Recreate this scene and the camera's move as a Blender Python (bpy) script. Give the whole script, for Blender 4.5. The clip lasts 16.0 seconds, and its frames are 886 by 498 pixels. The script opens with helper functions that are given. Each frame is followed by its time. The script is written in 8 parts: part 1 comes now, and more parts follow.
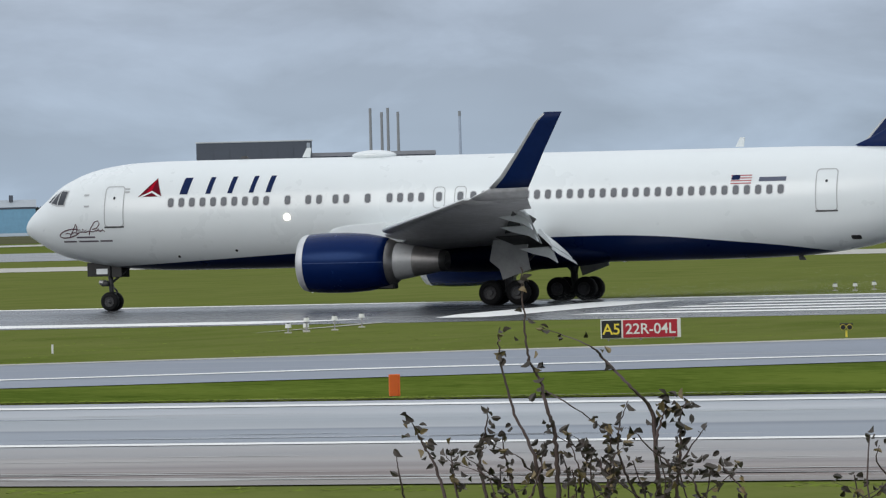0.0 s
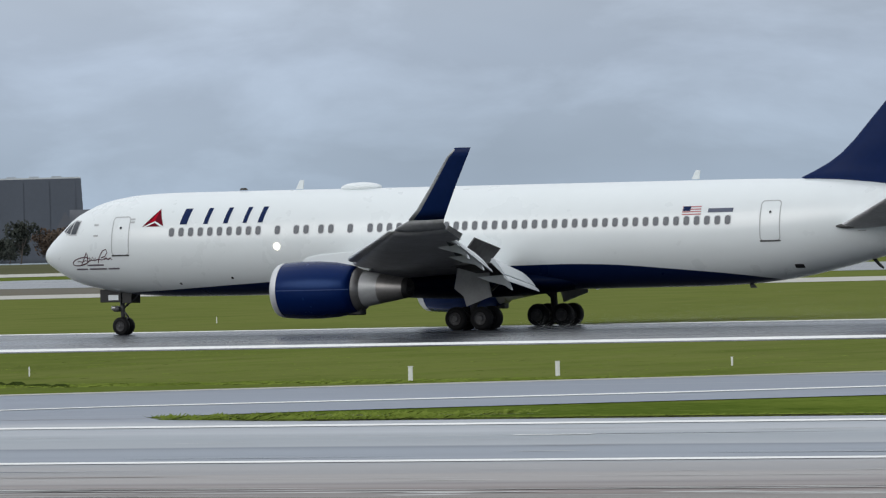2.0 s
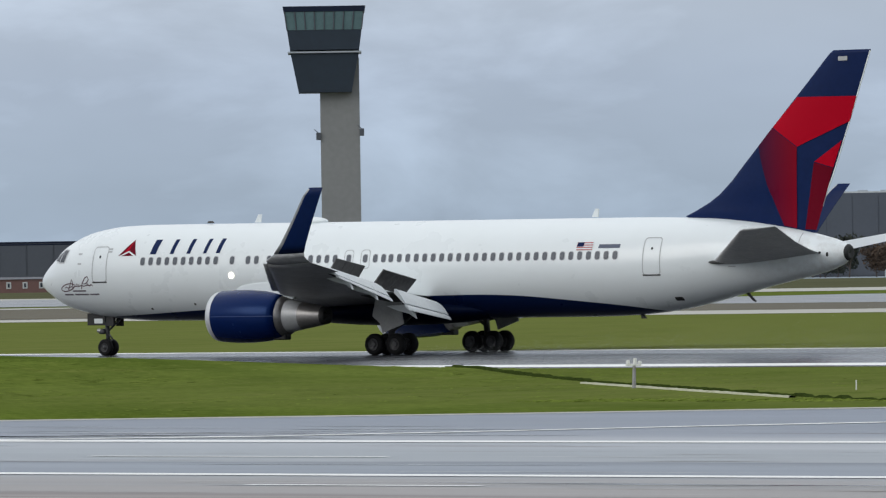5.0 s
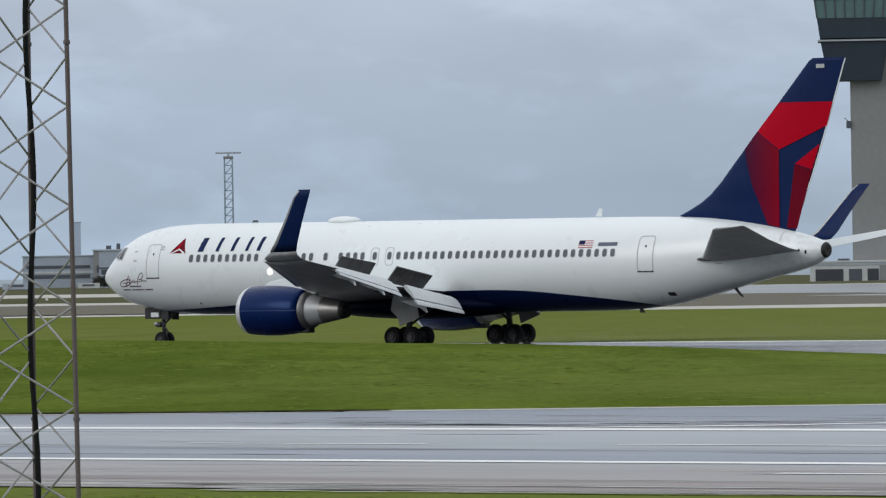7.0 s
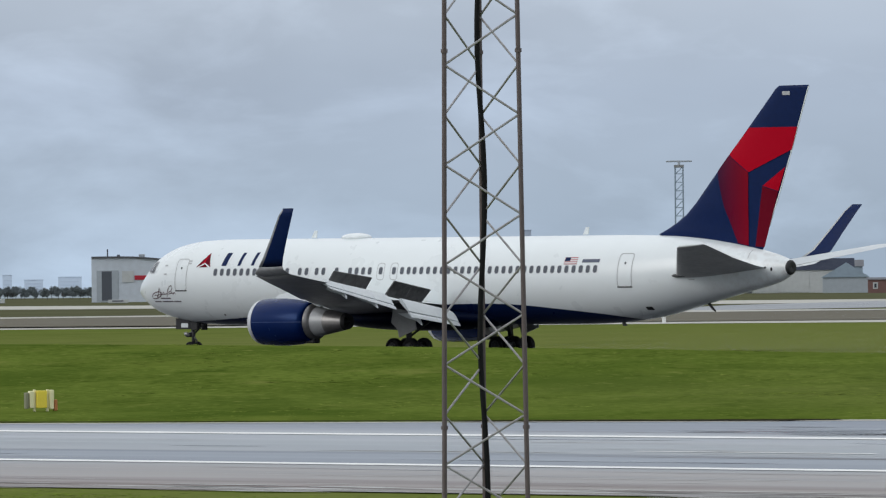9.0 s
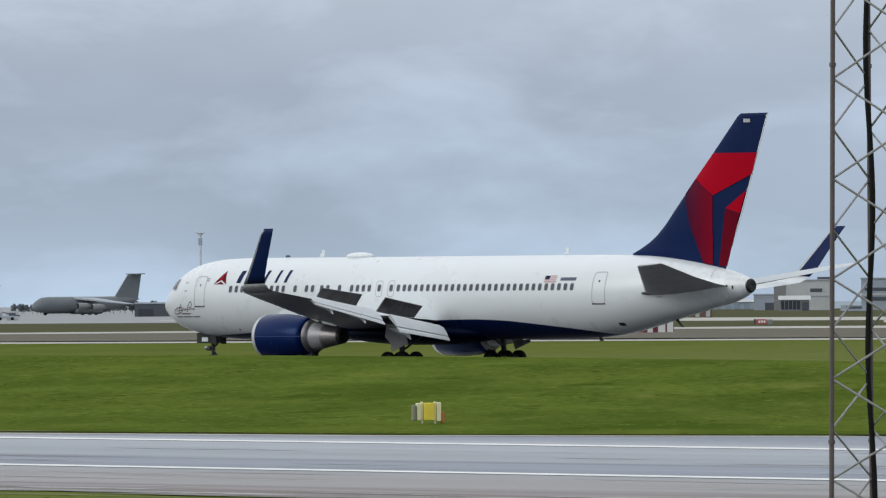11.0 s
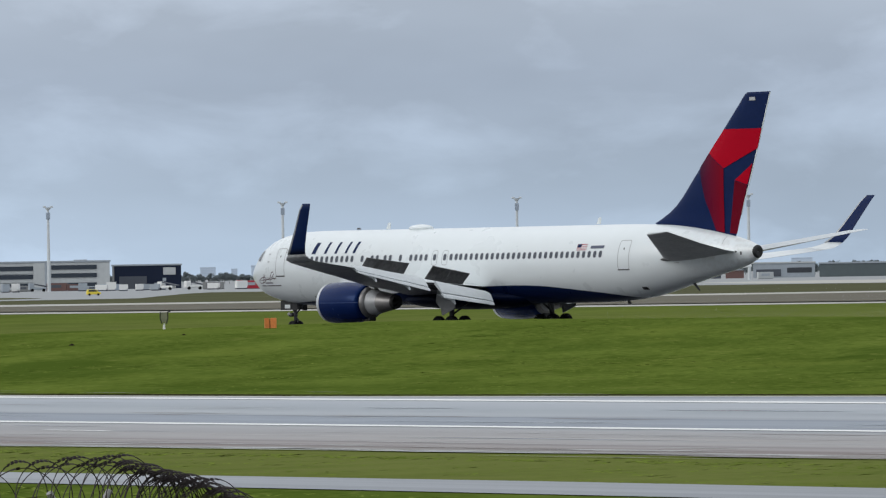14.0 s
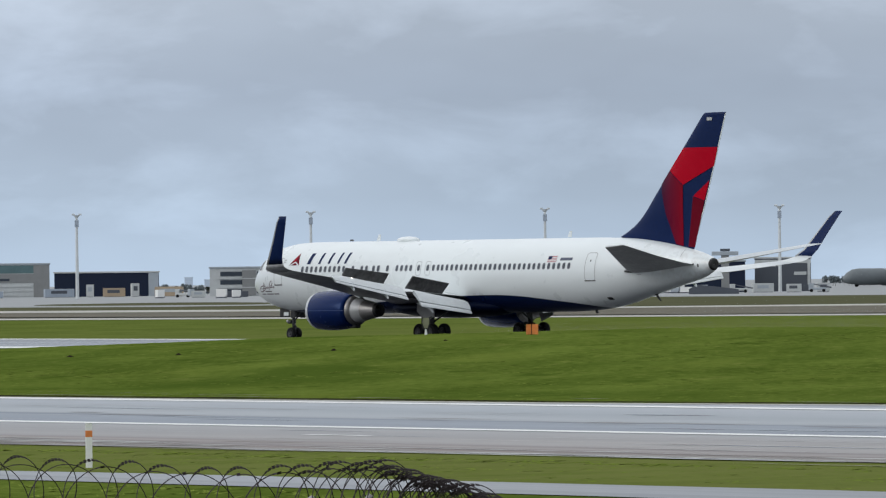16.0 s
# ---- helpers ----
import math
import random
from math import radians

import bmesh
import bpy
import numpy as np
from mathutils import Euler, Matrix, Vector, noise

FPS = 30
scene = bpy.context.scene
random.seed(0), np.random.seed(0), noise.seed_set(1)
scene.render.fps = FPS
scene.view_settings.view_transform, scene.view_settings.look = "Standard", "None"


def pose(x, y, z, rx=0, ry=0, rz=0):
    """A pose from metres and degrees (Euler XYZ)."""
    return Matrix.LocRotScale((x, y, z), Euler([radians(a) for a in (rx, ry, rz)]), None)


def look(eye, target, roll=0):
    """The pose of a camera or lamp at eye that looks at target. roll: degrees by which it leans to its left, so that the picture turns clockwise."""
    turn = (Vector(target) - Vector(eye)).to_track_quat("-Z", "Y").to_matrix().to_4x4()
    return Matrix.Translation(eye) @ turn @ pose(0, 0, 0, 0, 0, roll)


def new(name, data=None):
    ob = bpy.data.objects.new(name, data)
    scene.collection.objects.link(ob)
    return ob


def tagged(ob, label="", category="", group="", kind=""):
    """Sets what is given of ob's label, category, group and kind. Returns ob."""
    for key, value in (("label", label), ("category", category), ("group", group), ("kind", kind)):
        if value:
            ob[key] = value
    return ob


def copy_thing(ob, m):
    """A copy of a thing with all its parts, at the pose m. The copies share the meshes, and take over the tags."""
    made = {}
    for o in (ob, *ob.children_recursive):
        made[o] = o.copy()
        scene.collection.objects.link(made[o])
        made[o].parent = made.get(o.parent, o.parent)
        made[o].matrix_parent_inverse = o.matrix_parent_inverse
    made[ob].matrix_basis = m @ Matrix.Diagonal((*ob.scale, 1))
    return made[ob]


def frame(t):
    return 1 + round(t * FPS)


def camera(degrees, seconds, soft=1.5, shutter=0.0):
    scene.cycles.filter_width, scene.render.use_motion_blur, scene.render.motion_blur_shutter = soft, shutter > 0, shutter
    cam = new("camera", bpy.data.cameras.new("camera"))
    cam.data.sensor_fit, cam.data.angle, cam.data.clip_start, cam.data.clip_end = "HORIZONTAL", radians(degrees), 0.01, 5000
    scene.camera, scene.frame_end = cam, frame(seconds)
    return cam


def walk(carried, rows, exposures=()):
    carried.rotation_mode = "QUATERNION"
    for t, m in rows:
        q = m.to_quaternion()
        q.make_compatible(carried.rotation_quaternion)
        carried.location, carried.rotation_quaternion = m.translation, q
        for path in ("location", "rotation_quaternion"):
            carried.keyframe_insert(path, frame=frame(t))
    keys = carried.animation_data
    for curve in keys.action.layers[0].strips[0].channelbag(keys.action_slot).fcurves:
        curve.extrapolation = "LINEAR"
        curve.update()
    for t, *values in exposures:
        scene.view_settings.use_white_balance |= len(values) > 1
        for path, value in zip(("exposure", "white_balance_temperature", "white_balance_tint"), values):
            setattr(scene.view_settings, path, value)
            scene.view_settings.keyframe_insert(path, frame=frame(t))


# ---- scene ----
cam = camera(7.362, 16.0, soft=1.25)
EYE = (0.0, 0.0, 4.564)

# seconds, pan to the left of north, tilt, roll in degrees
CAMERA_ROWS = [
    (0.0, 21.519, -0.320, -1.426),
    (0.5, 23.093, -0.275, -1.372),
    (1.0, 24.457, -0.208, -1.369),
    (1.5, 25.854, -0.136, -1.421),
    (2.0, 27.165, -0.079, -1.424),
    (2.5, 28.384, 0.013, -1.430),
    (3.0, 29.382, 0.088, -1.268),
    (3.5, 30.504, 0.174, -0.966),
    (3.7, 31.020, 0.196, -0.978),
    (5.8, 35.823, 0.139, -0.856),
    (6.0, 36.291, 0.144, -0.877),
    (6.5, 37.463, 0.152, -0.880),
    (7.0, 38.452, 0.146, -0.930),
    (7.5, 39.463, 0.161, -0.812),
    (8.0, 40.375, 0.170, -0.753),
    (8.5, 41.257, 0.215, -0.725),
    (9.0, 42.196, 0.268, -0.642),
    (9.5, 43.111, 0.320, -0.655),
    (9.7, 43.473, 0.338, -0.657),
    (11.8, 46.565, 0.359, -0.490),
    (12.0, 46.882, 0.333, -0.578),
    (12.5, 47.695, 0.277, -0.790),
    (13.0, 48.509, 0.223, -0.920),
    (13.5, 49.264, 0.182, -1.005),
    (14.0, 49.982, 0.147, -0.946),
    (14.5, 50.619, 0.159, -0.864),
    (15.0, 51.206, 0.185, -0.740),
    (15.5, 51.703, 0.222, -0.614),
    (16.0, 52.162, 0.230, -0.585),
]


def camera_pose(pan, tilt, roll):
    a, b = radians(pan), radians(tilt)
    way = Vector((-math.sin(a) * math.cos(b), math.cos(a) * math.cos(b), math.sin(b)))
    return look(EYE, Vector(EYE) + way * 100, roll)


walk(cam, [(t, camera_pose(p, q, r)) for t, p, q, r in CAMERA_ROWS])

# ---- light ----
LANE = 311.1
world = bpy.data.worlds.new("overcast")
scene.world = world
world.use_nodes = True
wn, wl = world.node_tree.nodes, world.node_tree.links
wn.clear()


def wnode(kind, **inputs):
    n = wn.new(kind)
    for k, v in inputs.items():
        n.inputs[k].default_value = v
    return n


sky = wn.new("ShaderNodeTexSky")
sky.sky_type, sky.sun_disc = "NISHITA", False
sky.sun_elevation, sky.sun_rotation = radians(21), radians(202)
way = wn.new("ShaderNodeTexCoord")
split = wn.new("ShaderNodeSeparateXYZ")
wl.new(way.outputs["Generated"], split.inputs[0])
# cloud deck: broad banks, stretched along the horizon, and finer wisps
stretch = wn.new("ShaderNodeMapping")
stretch.inputs["Scale"].default_value = (1, 1, 2.6)
wl.new(way.outputs["Generated"], stretch.inputs[0])
banks = wnode("ShaderNodeTexNoise", Scale=9.0, Detail=5.0, Roughness=0.5)
wisps = wnode("ShaderNodeTexNoise", Scale=26.0, Detail=7.0, Roughness=0.55, Distortion=0.25)
for n in (banks, wisps):
    wl.new(stretch.outputs[0], n.inputs["Vector"])
height = wn.new("ShaderNodeValToRGB")
wl.new(split.outputs["Z"], height.inputs[0])
ramp = height.color_ramp
ramp.elements[0].position, ramp.elements[0].color = 0.0, (0.38, 0.478, 0.605, 1)
ramp.elements[1].position, ramp.elements[1].color = 1.0, (0.95, 1.0, 1.05, 1)
for at, c in ((0.012, (0.35, 0.432, 0.54, 1)), (0.028, (0.38, 0.455, 0.57, 1)), (0.05, (0.47, 0.535, 0.63, 1)), (0.25, (0.72, 0.76, 0.82, 1))):
    ramp.elements.new(at).color = c


def spread(source, low, high, to_low, to_high):
    n = wn.new("ShaderNodeMapRange")
    n.inputs[1].default_value, n.inputs[2].default_value = low, high
    n.inputs[3].default_value, n.inputs[4].default_value = to_low, to_high
    wl.new(source, n.inputs[0])
    return n.outputs[0]


def wmath(op, a, b):
    n = wn.new("ShaderNodeMath")
    n.operation = op
    wl.new(a, n.inputs[0])
    wl.new(b, n.inputs[1])
    return n.outputs[0]


shade = wmath("ADD", spread(banks.outputs[0], 0.3, 0.7, 0.86, 1.20), spread(wisps.outputs[0], 0.46, 0.76, -0.03, 0.32))
# the deck thins towards the west
shade = wmath("MULTIPLY", shade, spread(split.outputs["X"], -0.82, -0.66, 1.17, 0.985))
# a pale rim low in the west
rim = wmath("MULTIPLY", spread(split.outputs["X"], -0.76, -0.64, 0.24, 0.0), spread(split.outputs["Z"], 0.004, 0.026, 1.0, 0.0))
shade = wmath("ADD", shade, rim)
# a brighter bank of cloud, high in the north-west
bank = wmath("MULTIPLY", spread(split.outputs["X"], -0.68, -0.60, 0.0, 0.13), spread(split.outputs["X"], -0.56, -0.46, 1.0, 0.0))
shade = wmath("ADD", shade, wmath("MULTIPLY", bank, spread(split.outputs["Z"], 0.004, 0.035, 0.0, 1.0)))
clouds = wn.new("ShaderNodeVectorMath")
clouds.operation = "SCALE"
wl.new(height.outputs[0], clouds.inputs[0])
wl.new(shade, clouds.inputs["Scale"])
clear = wnode("ShaderNodeBackground", Strength=0.05)
wl.new(sky.outputs[0], clear.inputs[0])
deck = wnode("ShaderNodeBackground", Strength=1.0)
wl.new(clouds.outputs[0], deck.inputs[0])
both = wnode("ShaderNodeMixShader", Fac=0.92)
wl.new(clear.outputs[0], both.inputs[1])
wl.new(deck.outputs[0], both.inputs[2])
wl.new(both.outputs[0], wn.new("ShaderNodeOutputWorld").inputs[0])

sun = new("sun", bpy.data.lights.new("sun", "SUN"))
sun.data.energy, sun.data.angle, sun.data.color = 0.80, radians(30), (1.0, 0.97, 0.92)
sun.matrix_world = look((-80, -200, 96), (0, 0, 0))
scene.view_settings.exposure = 0.0

# ---- materials ----
def material(name, colour, rough=0.5, metal=0.0, vary=0.0, scale=1.0, fine=None, bump=0.0, bump_scale=30.0, tint=None, spec=None, stretch=(1, 1, 1), coat=0.0, rvary=0.15, turn=0):
    """A surface with variation at two scales and fine relief, in the object's metres."""
    m = bpy.data.materials.new(name)
    m.use_nodes = True
    n, l = m.node_tree.nodes, m.node_tree.links
    b = n["Principled BSDF"]
    b.inputs["Base Color"].default_value = (*colour, 1)
    b.inputs["Roughness"].default_value, b.inputs["Metallic"].default_value = rough, metal
    b.inputs["Coat Weight"].default_value, b.inputs["Coat Roughness"].default_value = coat, 0.2
    if spec is not None:
        b.inputs["Specular IOR Level"].default_value = spec
    if vary or bump:
        co = n.new("ShaderNodeTexCoord")
        mp = n.new("ShaderNodeMapping")
        mp.inputs["Scale"].default_value = stretch
        if turn:
            mp.vector_type = "TEXTURE"
            mp.inputs["Scale"].default_value, mp.inputs["Rotation"].default_value = [1 / k for k in stretch], (0, 0, radians(turn))
        l.new(co.outputs["Object"], mp.inputs[0])
    if vary:
        big, small = n.new("ShaderNodeTexNoise"), n.new("ShaderNodeTexNoise")
        big.inputs["Scale"].default_value, big.inputs["Detail"].default_value = scale, 4
        small.inputs["Scale"].default_value, small.inputs["Detail"].default_value = fine or scale * 9, 3
        mean = n.new("ShaderNodeMath")
        mean.operation = "ADD"
        for k, s in enumerate((big, small)):
            l.new(mp.outputs[0], s.inputs["Vector"])
            l.new(s.outputs[0], mean.inputs[k])
        r = n.new("ShaderNodeMapRange")
        r.inputs[1].default_value, r.inputs[2].default_value = 0.7, 1.3
        l.new(mean.outputs[0], r.inputs[0])
        mix = n.new("ShaderNodeMix")
        mix.data_type = "RGBA"
        other = tint or tuple(c * 0.6 for c in colour)
        lo = tuple(a + (o - a) * vary for a, o in zip(colour, other))
        hi = tuple(min(1.0, a - (o - a) * vary * 0.7) for a, o in zip(colour, other))
        mix.inputs[6].default_value, mix.inputs[7].default_value = (*[max(0, c) for c in lo], 1), (*[max(0, c) for c in hi], 1)
        l.new(r.outputs[0], mix.inputs[0])
        l.new(mix.outputs[2], b.inputs["Base Color"])
        rr = n.new("ShaderNodeMapRange")
        rr.inputs[1].default_value, rr.inputs[2].default_value = 0.7, 1.3
        rr.inputs[3].default_value, rr.inputs[4].default_value = max(0.02, rough * (1 - rvary)), min(1, rough * (1 + rvary))
        l.new(mean.outputs[0], rr.inputs[0])
        l.new(rr.outputs[0], b.inputs["Roughness"])
    if bump:
        g = n.new("ShaderNodeTexNoise")
        g.inputs["Scale"].default_value, g.inputs["Detail"].default_value = bump_scale, 4
        l.new(mp.outputs[0], g.inputs["Vector"])
        u = n.new("ShaderNodeBump")
        u.inputs["Strength"].default_value, u.inputs["Distance"].default_value = 1.0, bump
        l.new(g.outputs[0], u.inputs["Height"])
        l.new(u.outputs[0], b.inputs["Normal"])
    return m


def glowing(name, colour, strength):
    m = bpy.data.materials.new(name)
    m.use_nodes = True
    b = m.node_tree.nodes["Principled BSDF"]
    b.inputs["Emission Color"].default_value, b.inputs["Emission Strength"].default_value = (*colour, 1), strength
    return m


GRASS = material("grass", (0.100, 0.138, 0.024), 0.95, vary=0.85, scale=0.16, fine=2.6, bump=0.05, bump_scale=3, tint=(0.056, 0.086, 0.012), spec=0.0, stretch=(1, 0.40, 1), turn=42)


def clumps(m, scale, low, high, colour):
    """Ranker clumps in the turf, with soft edges."""
    n, l = m.node_tree.nodes, m.node_tree.links
    b = n["Principled BSDF"]
    was = b.inputs["Base Color"].links[0].from_socket
    co, mp, no = n.new("ShaderNodeTexCoord"), n.new("ShaderNodeMapping"), n.new("ShaderNodeTexNoise")
    mp.vector_type = "TEXTURE"
    mp.inputs["Scale"].default_value, mp.inputs["Rotation"].default_value = (1, 2.5, 1), (0, 0, radians(42))
    no.inputs["Scale"].default_value, no.inputs["Detail"].default_value, no.inputs["Roughness"].default_value = scale, 6, 0.6
    l.new(co.outputs["Object"], mp.inputs[0])
    l.new(mp.outputs[0], no.inputs["Vector"])
    r = n.new("ShaderNodeMapRange")
    r.inputs[1].default_value, r.inputs[2].default_value, r.inputs[4].default_value = low, high, 0.85
    l.new(no.outputs[0], r.inputs[0])
    mix = n.new("ShaderNodeMix")
    mix.data_type = "RGBA"
    l.new(r.outputs[0], mix.inputs[0])
    l.new(was, mix.inputs[6])
    mix.inputs[7].default_value = (*colour, 1)
    l.new(mix.outputs[2], b.inputs["Base Color"])


def dry_zones(m):
    """Paler turf: beyond the runway, where haze is put into the colour too, and in the eastern part of the strip before
    it.
    """
    n, l = m.node_tree.nodes, m.node_tree.links
    b = n["Principled BSDF"]
    was = b.inputs["Base Color"].links[0].from_socket
    co, sp, no = n.new("ShaderNodeTexCoord"), n.new("ShaderNodeSeparateXYZ"), n.new("ShaderNodeTexNoise")
    l.new(co.outputs["Object"], sp.inputs[0])
    mp = n.new("ShaderNodeMapping")
    mp.inputs["Scale"].default_value = (0.35, 0.08, 1)
    l.new(co.outputs["Object"], mp.inputs[0])
    no.inputs["Scale"].default_value, no.inputs["Detail"].default_value, no.inputs["Roughness"].default_value = 1.0, 7, 0.65
    l.new(mp.outputs[0], no.inputs["Vector"])

    def slope(out, a, z, lo, hi):
        r = n.new("ShaderNodeMapRange")
        for k, v in enumerate((a, z, lo, hi)):
            r.inputs[k + 1].default_value = v
        l.new(out, r.inputs[0])
        return r.outputs[0]

    def both_(op, a, c):
        q = n.new("ShaderNodeMath")
        q.operation = op
        l.new(a, q.inputs[0])
        l.new(c, q.inputs[1])
        return q.outputs[0]
    beyond = both_("MULTIPLY", slope(sp.outputs["Y"], 314, 320, 0.0, 0.85), slope(sp.outputs["X"], -540, -370, 0.4, 1.0))
    strip = both_("MULTIPLY", slope(sp.outputs["Y"], 178, 206, 0.0, 0.75), slope(sp.outputs["Y"], 262, 264, 1.0, 0.0))
    strip = both_("MULTIPLY", strip, slope(sp.outputs["X"], -190, -130, 0.0, 1.0))
    beside = both_("MULTIPLY", slope(sp.outputs["Y"], 88, 95, 0.0, 0.8), slope(sp.outputs["Y"], 108, 112, 1.0, 0.0))
    patchy = both_("MULTIPLY", both_("MAXIMUM", both_("MAXIMUM", beyond, strip), beside), slope(no.outputs[0], 0.3, 0.62, 0.45, 1.15))
    mix = n.new("ShaderNodeMix")
    mix.data_type = "RGBA"
    l.new(patchy, mix.inputs[0])
    l.new(was, mix.inputs[6])
    mix.inputs[7].default_value = (0.148, 0.166, 0.050, 1)
    l.new(mix.outputs[2], b.inputs["Base Color"])


clumps(GRASS, 0.36, 0.57, 0.72, (0.046, 0.076, 0.010))
clumps(GRASS, 0.27, 0.60, 0.74, (0.150, 0.175, 0.040))
clumps(GRASS, 0.07, 0.50, 0.66, (0.060, 0.094, 0.014))
clumps(GRASS, 0.10, 0.56, 0.70, (0.128, 0.165, 0.030))
clumps(GRASS, 1.2, 0.61, 0.72, (0.165, 0.190, 0.045))
clumps(GRASS, 0.9, 0.59, 0.70, (0.058, 0.090, 0.013))
dry_zones(GRASS)
BLADES = material("grass_blades", (0.150, 0.195, 0.036), 0.95, vary=0.9, scale=0.12, fine=0.9, tint=(0.085, 0.120, 0.018), spec=0.0)
SOIL = material("bare_soil", (0.096, 0.083, 0.050), 0.9, vary=0.5, scale=0.05, fine=0.6, bump=0.03, bump_scale=4)
TAXI = material("wet_asphalt_light", (0.155, 0.165, 0.18), 0.38, vary=1.0, scale=0.03, fine=0.11, stretch=(0.12, 5.0, 1), tint=(0.10, 0.108, 0.12), bump=0.002, bump_scale=8, rvary=0.45)
RUNWAY = material("wet_asphalt_dark", (0.036, 0.039, 0.045), 0.24, vary=0.8, scale=0.03, fine=0.12, stretch=(0.12, 3.5, 1), rvary=0.25, bump=0.003, bump_scale=8, spec=0.16)
SHOULDER = material("worn_shoulder", (0.21, 0.19, 0.175), 0.6, vary=0.6, scale=0.05, fine=0.12, stretch=(0.12, 5, 1), tint=(0.11, 0.085, 0.07), bump=0.004, bump_scale=8)
CONCRETE = material("concrete", (0.42, 0.405, 0.355), 0.6, vary=0.35, scale=0.05, fine=0.7, bump=0.003, bump_scale=8)
LINE = material("line_paint", (0.86, 0.86, 0.84), 0.5, vary=0.25, scale=0.4, fine=3.0)
WHITE = material("white_paint", (0.76, 0.80, 0.81), 0.22, vary=0.06, scale=0.5, fine=3.0, coat=0.3)
NAVY = material("navy_paint", (0.004, 0.015, 0.070), 0.4, vary=0.25, scale=0.5, fine=4, spec=0.10)
BLUE = material("blue_paint", (0.002, 0.011, 0.068), 0.24, vary=0.15, scale=0.5, fine=4, spec=0.30)
BLUE.node_tree.nodes["Principled BSDF"].inputs["Specular Tint"].default_value = (0.25, 0.45, 1.0, 1)
RED = material("bright_red_paint", (0.42, 0.001, 0.015), 0.35, vary=0.06, scale=0.5, spec=0.05)
DARKRED = material("deep_red_paint", (0.135, 0.001, 0.012), 0.35, vary=0.12, scale=0.5, spec=0.07)
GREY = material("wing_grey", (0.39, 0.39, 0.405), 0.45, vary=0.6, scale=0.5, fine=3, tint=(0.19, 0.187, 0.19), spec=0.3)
GEAR = material("gear_grey", (0.05, 0.05, 0.054), 0.5, vary=0.5, scale=2.0, fine=12, tint=(0.02, 0.02, 0.02))
APRON = material("pale_apron", (0.26, 0.27, 0.275), 0.6, vary=0.5, scale=0.012, fine=0.09, stretch=(0.3, 1.5, 1))
DRYGRASS = material("dry_olive_grass", (0.102, 0.104, 0.060), 0.9, vary=0.5, scale=0.02, fine=0.2, spec=0.0)
DARKGREY = material("dark_wing_grey", (0.095, 0.094, 0.095), 0.5, vary=0.9, scale=1.3, fine=4, tint=(0.045, 0.043, 0.043), spec=0.25)
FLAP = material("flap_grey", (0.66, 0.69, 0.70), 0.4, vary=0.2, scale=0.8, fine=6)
STEEL = material("bare_metal", (0.45, 0.45, 0.45), 0.45, 0.6, vary=0.2, scale=1.0, fine=6)
DARKSTEEL = material("heat_stained_metal", (0.24, 0.232, 0.23), 0.4, 0.75, vary=0.3, scale=1.5, fine=6)
BLACK = material("black_hollow", (0.012, 0.012, 0.013), 0.6, vary=0.2)
RUBBER = material("tyre_rubber", (0.009, 0.009, 0.010), 0.75, vary=0.4, scale=4, fine=20, spec=0.2)
GLASS = material("dark_window_glass", (0.035, 0.04, 0.05), 0.12, spec=0.22)
SEAM = material("seam_grey", (0.42, 0.43, 0.44), 0.5, vary=0.1)
GALV = material("galvanised_steel", (0.36, 0.35, 0.36), 0.5, 0.5, vary=0.4, scale=2, fine=12, tint=(0.2, 0.17, 0.15))
BULB = glowing("wing_light_glow", (1.0, 0.86, 0.70), 6)


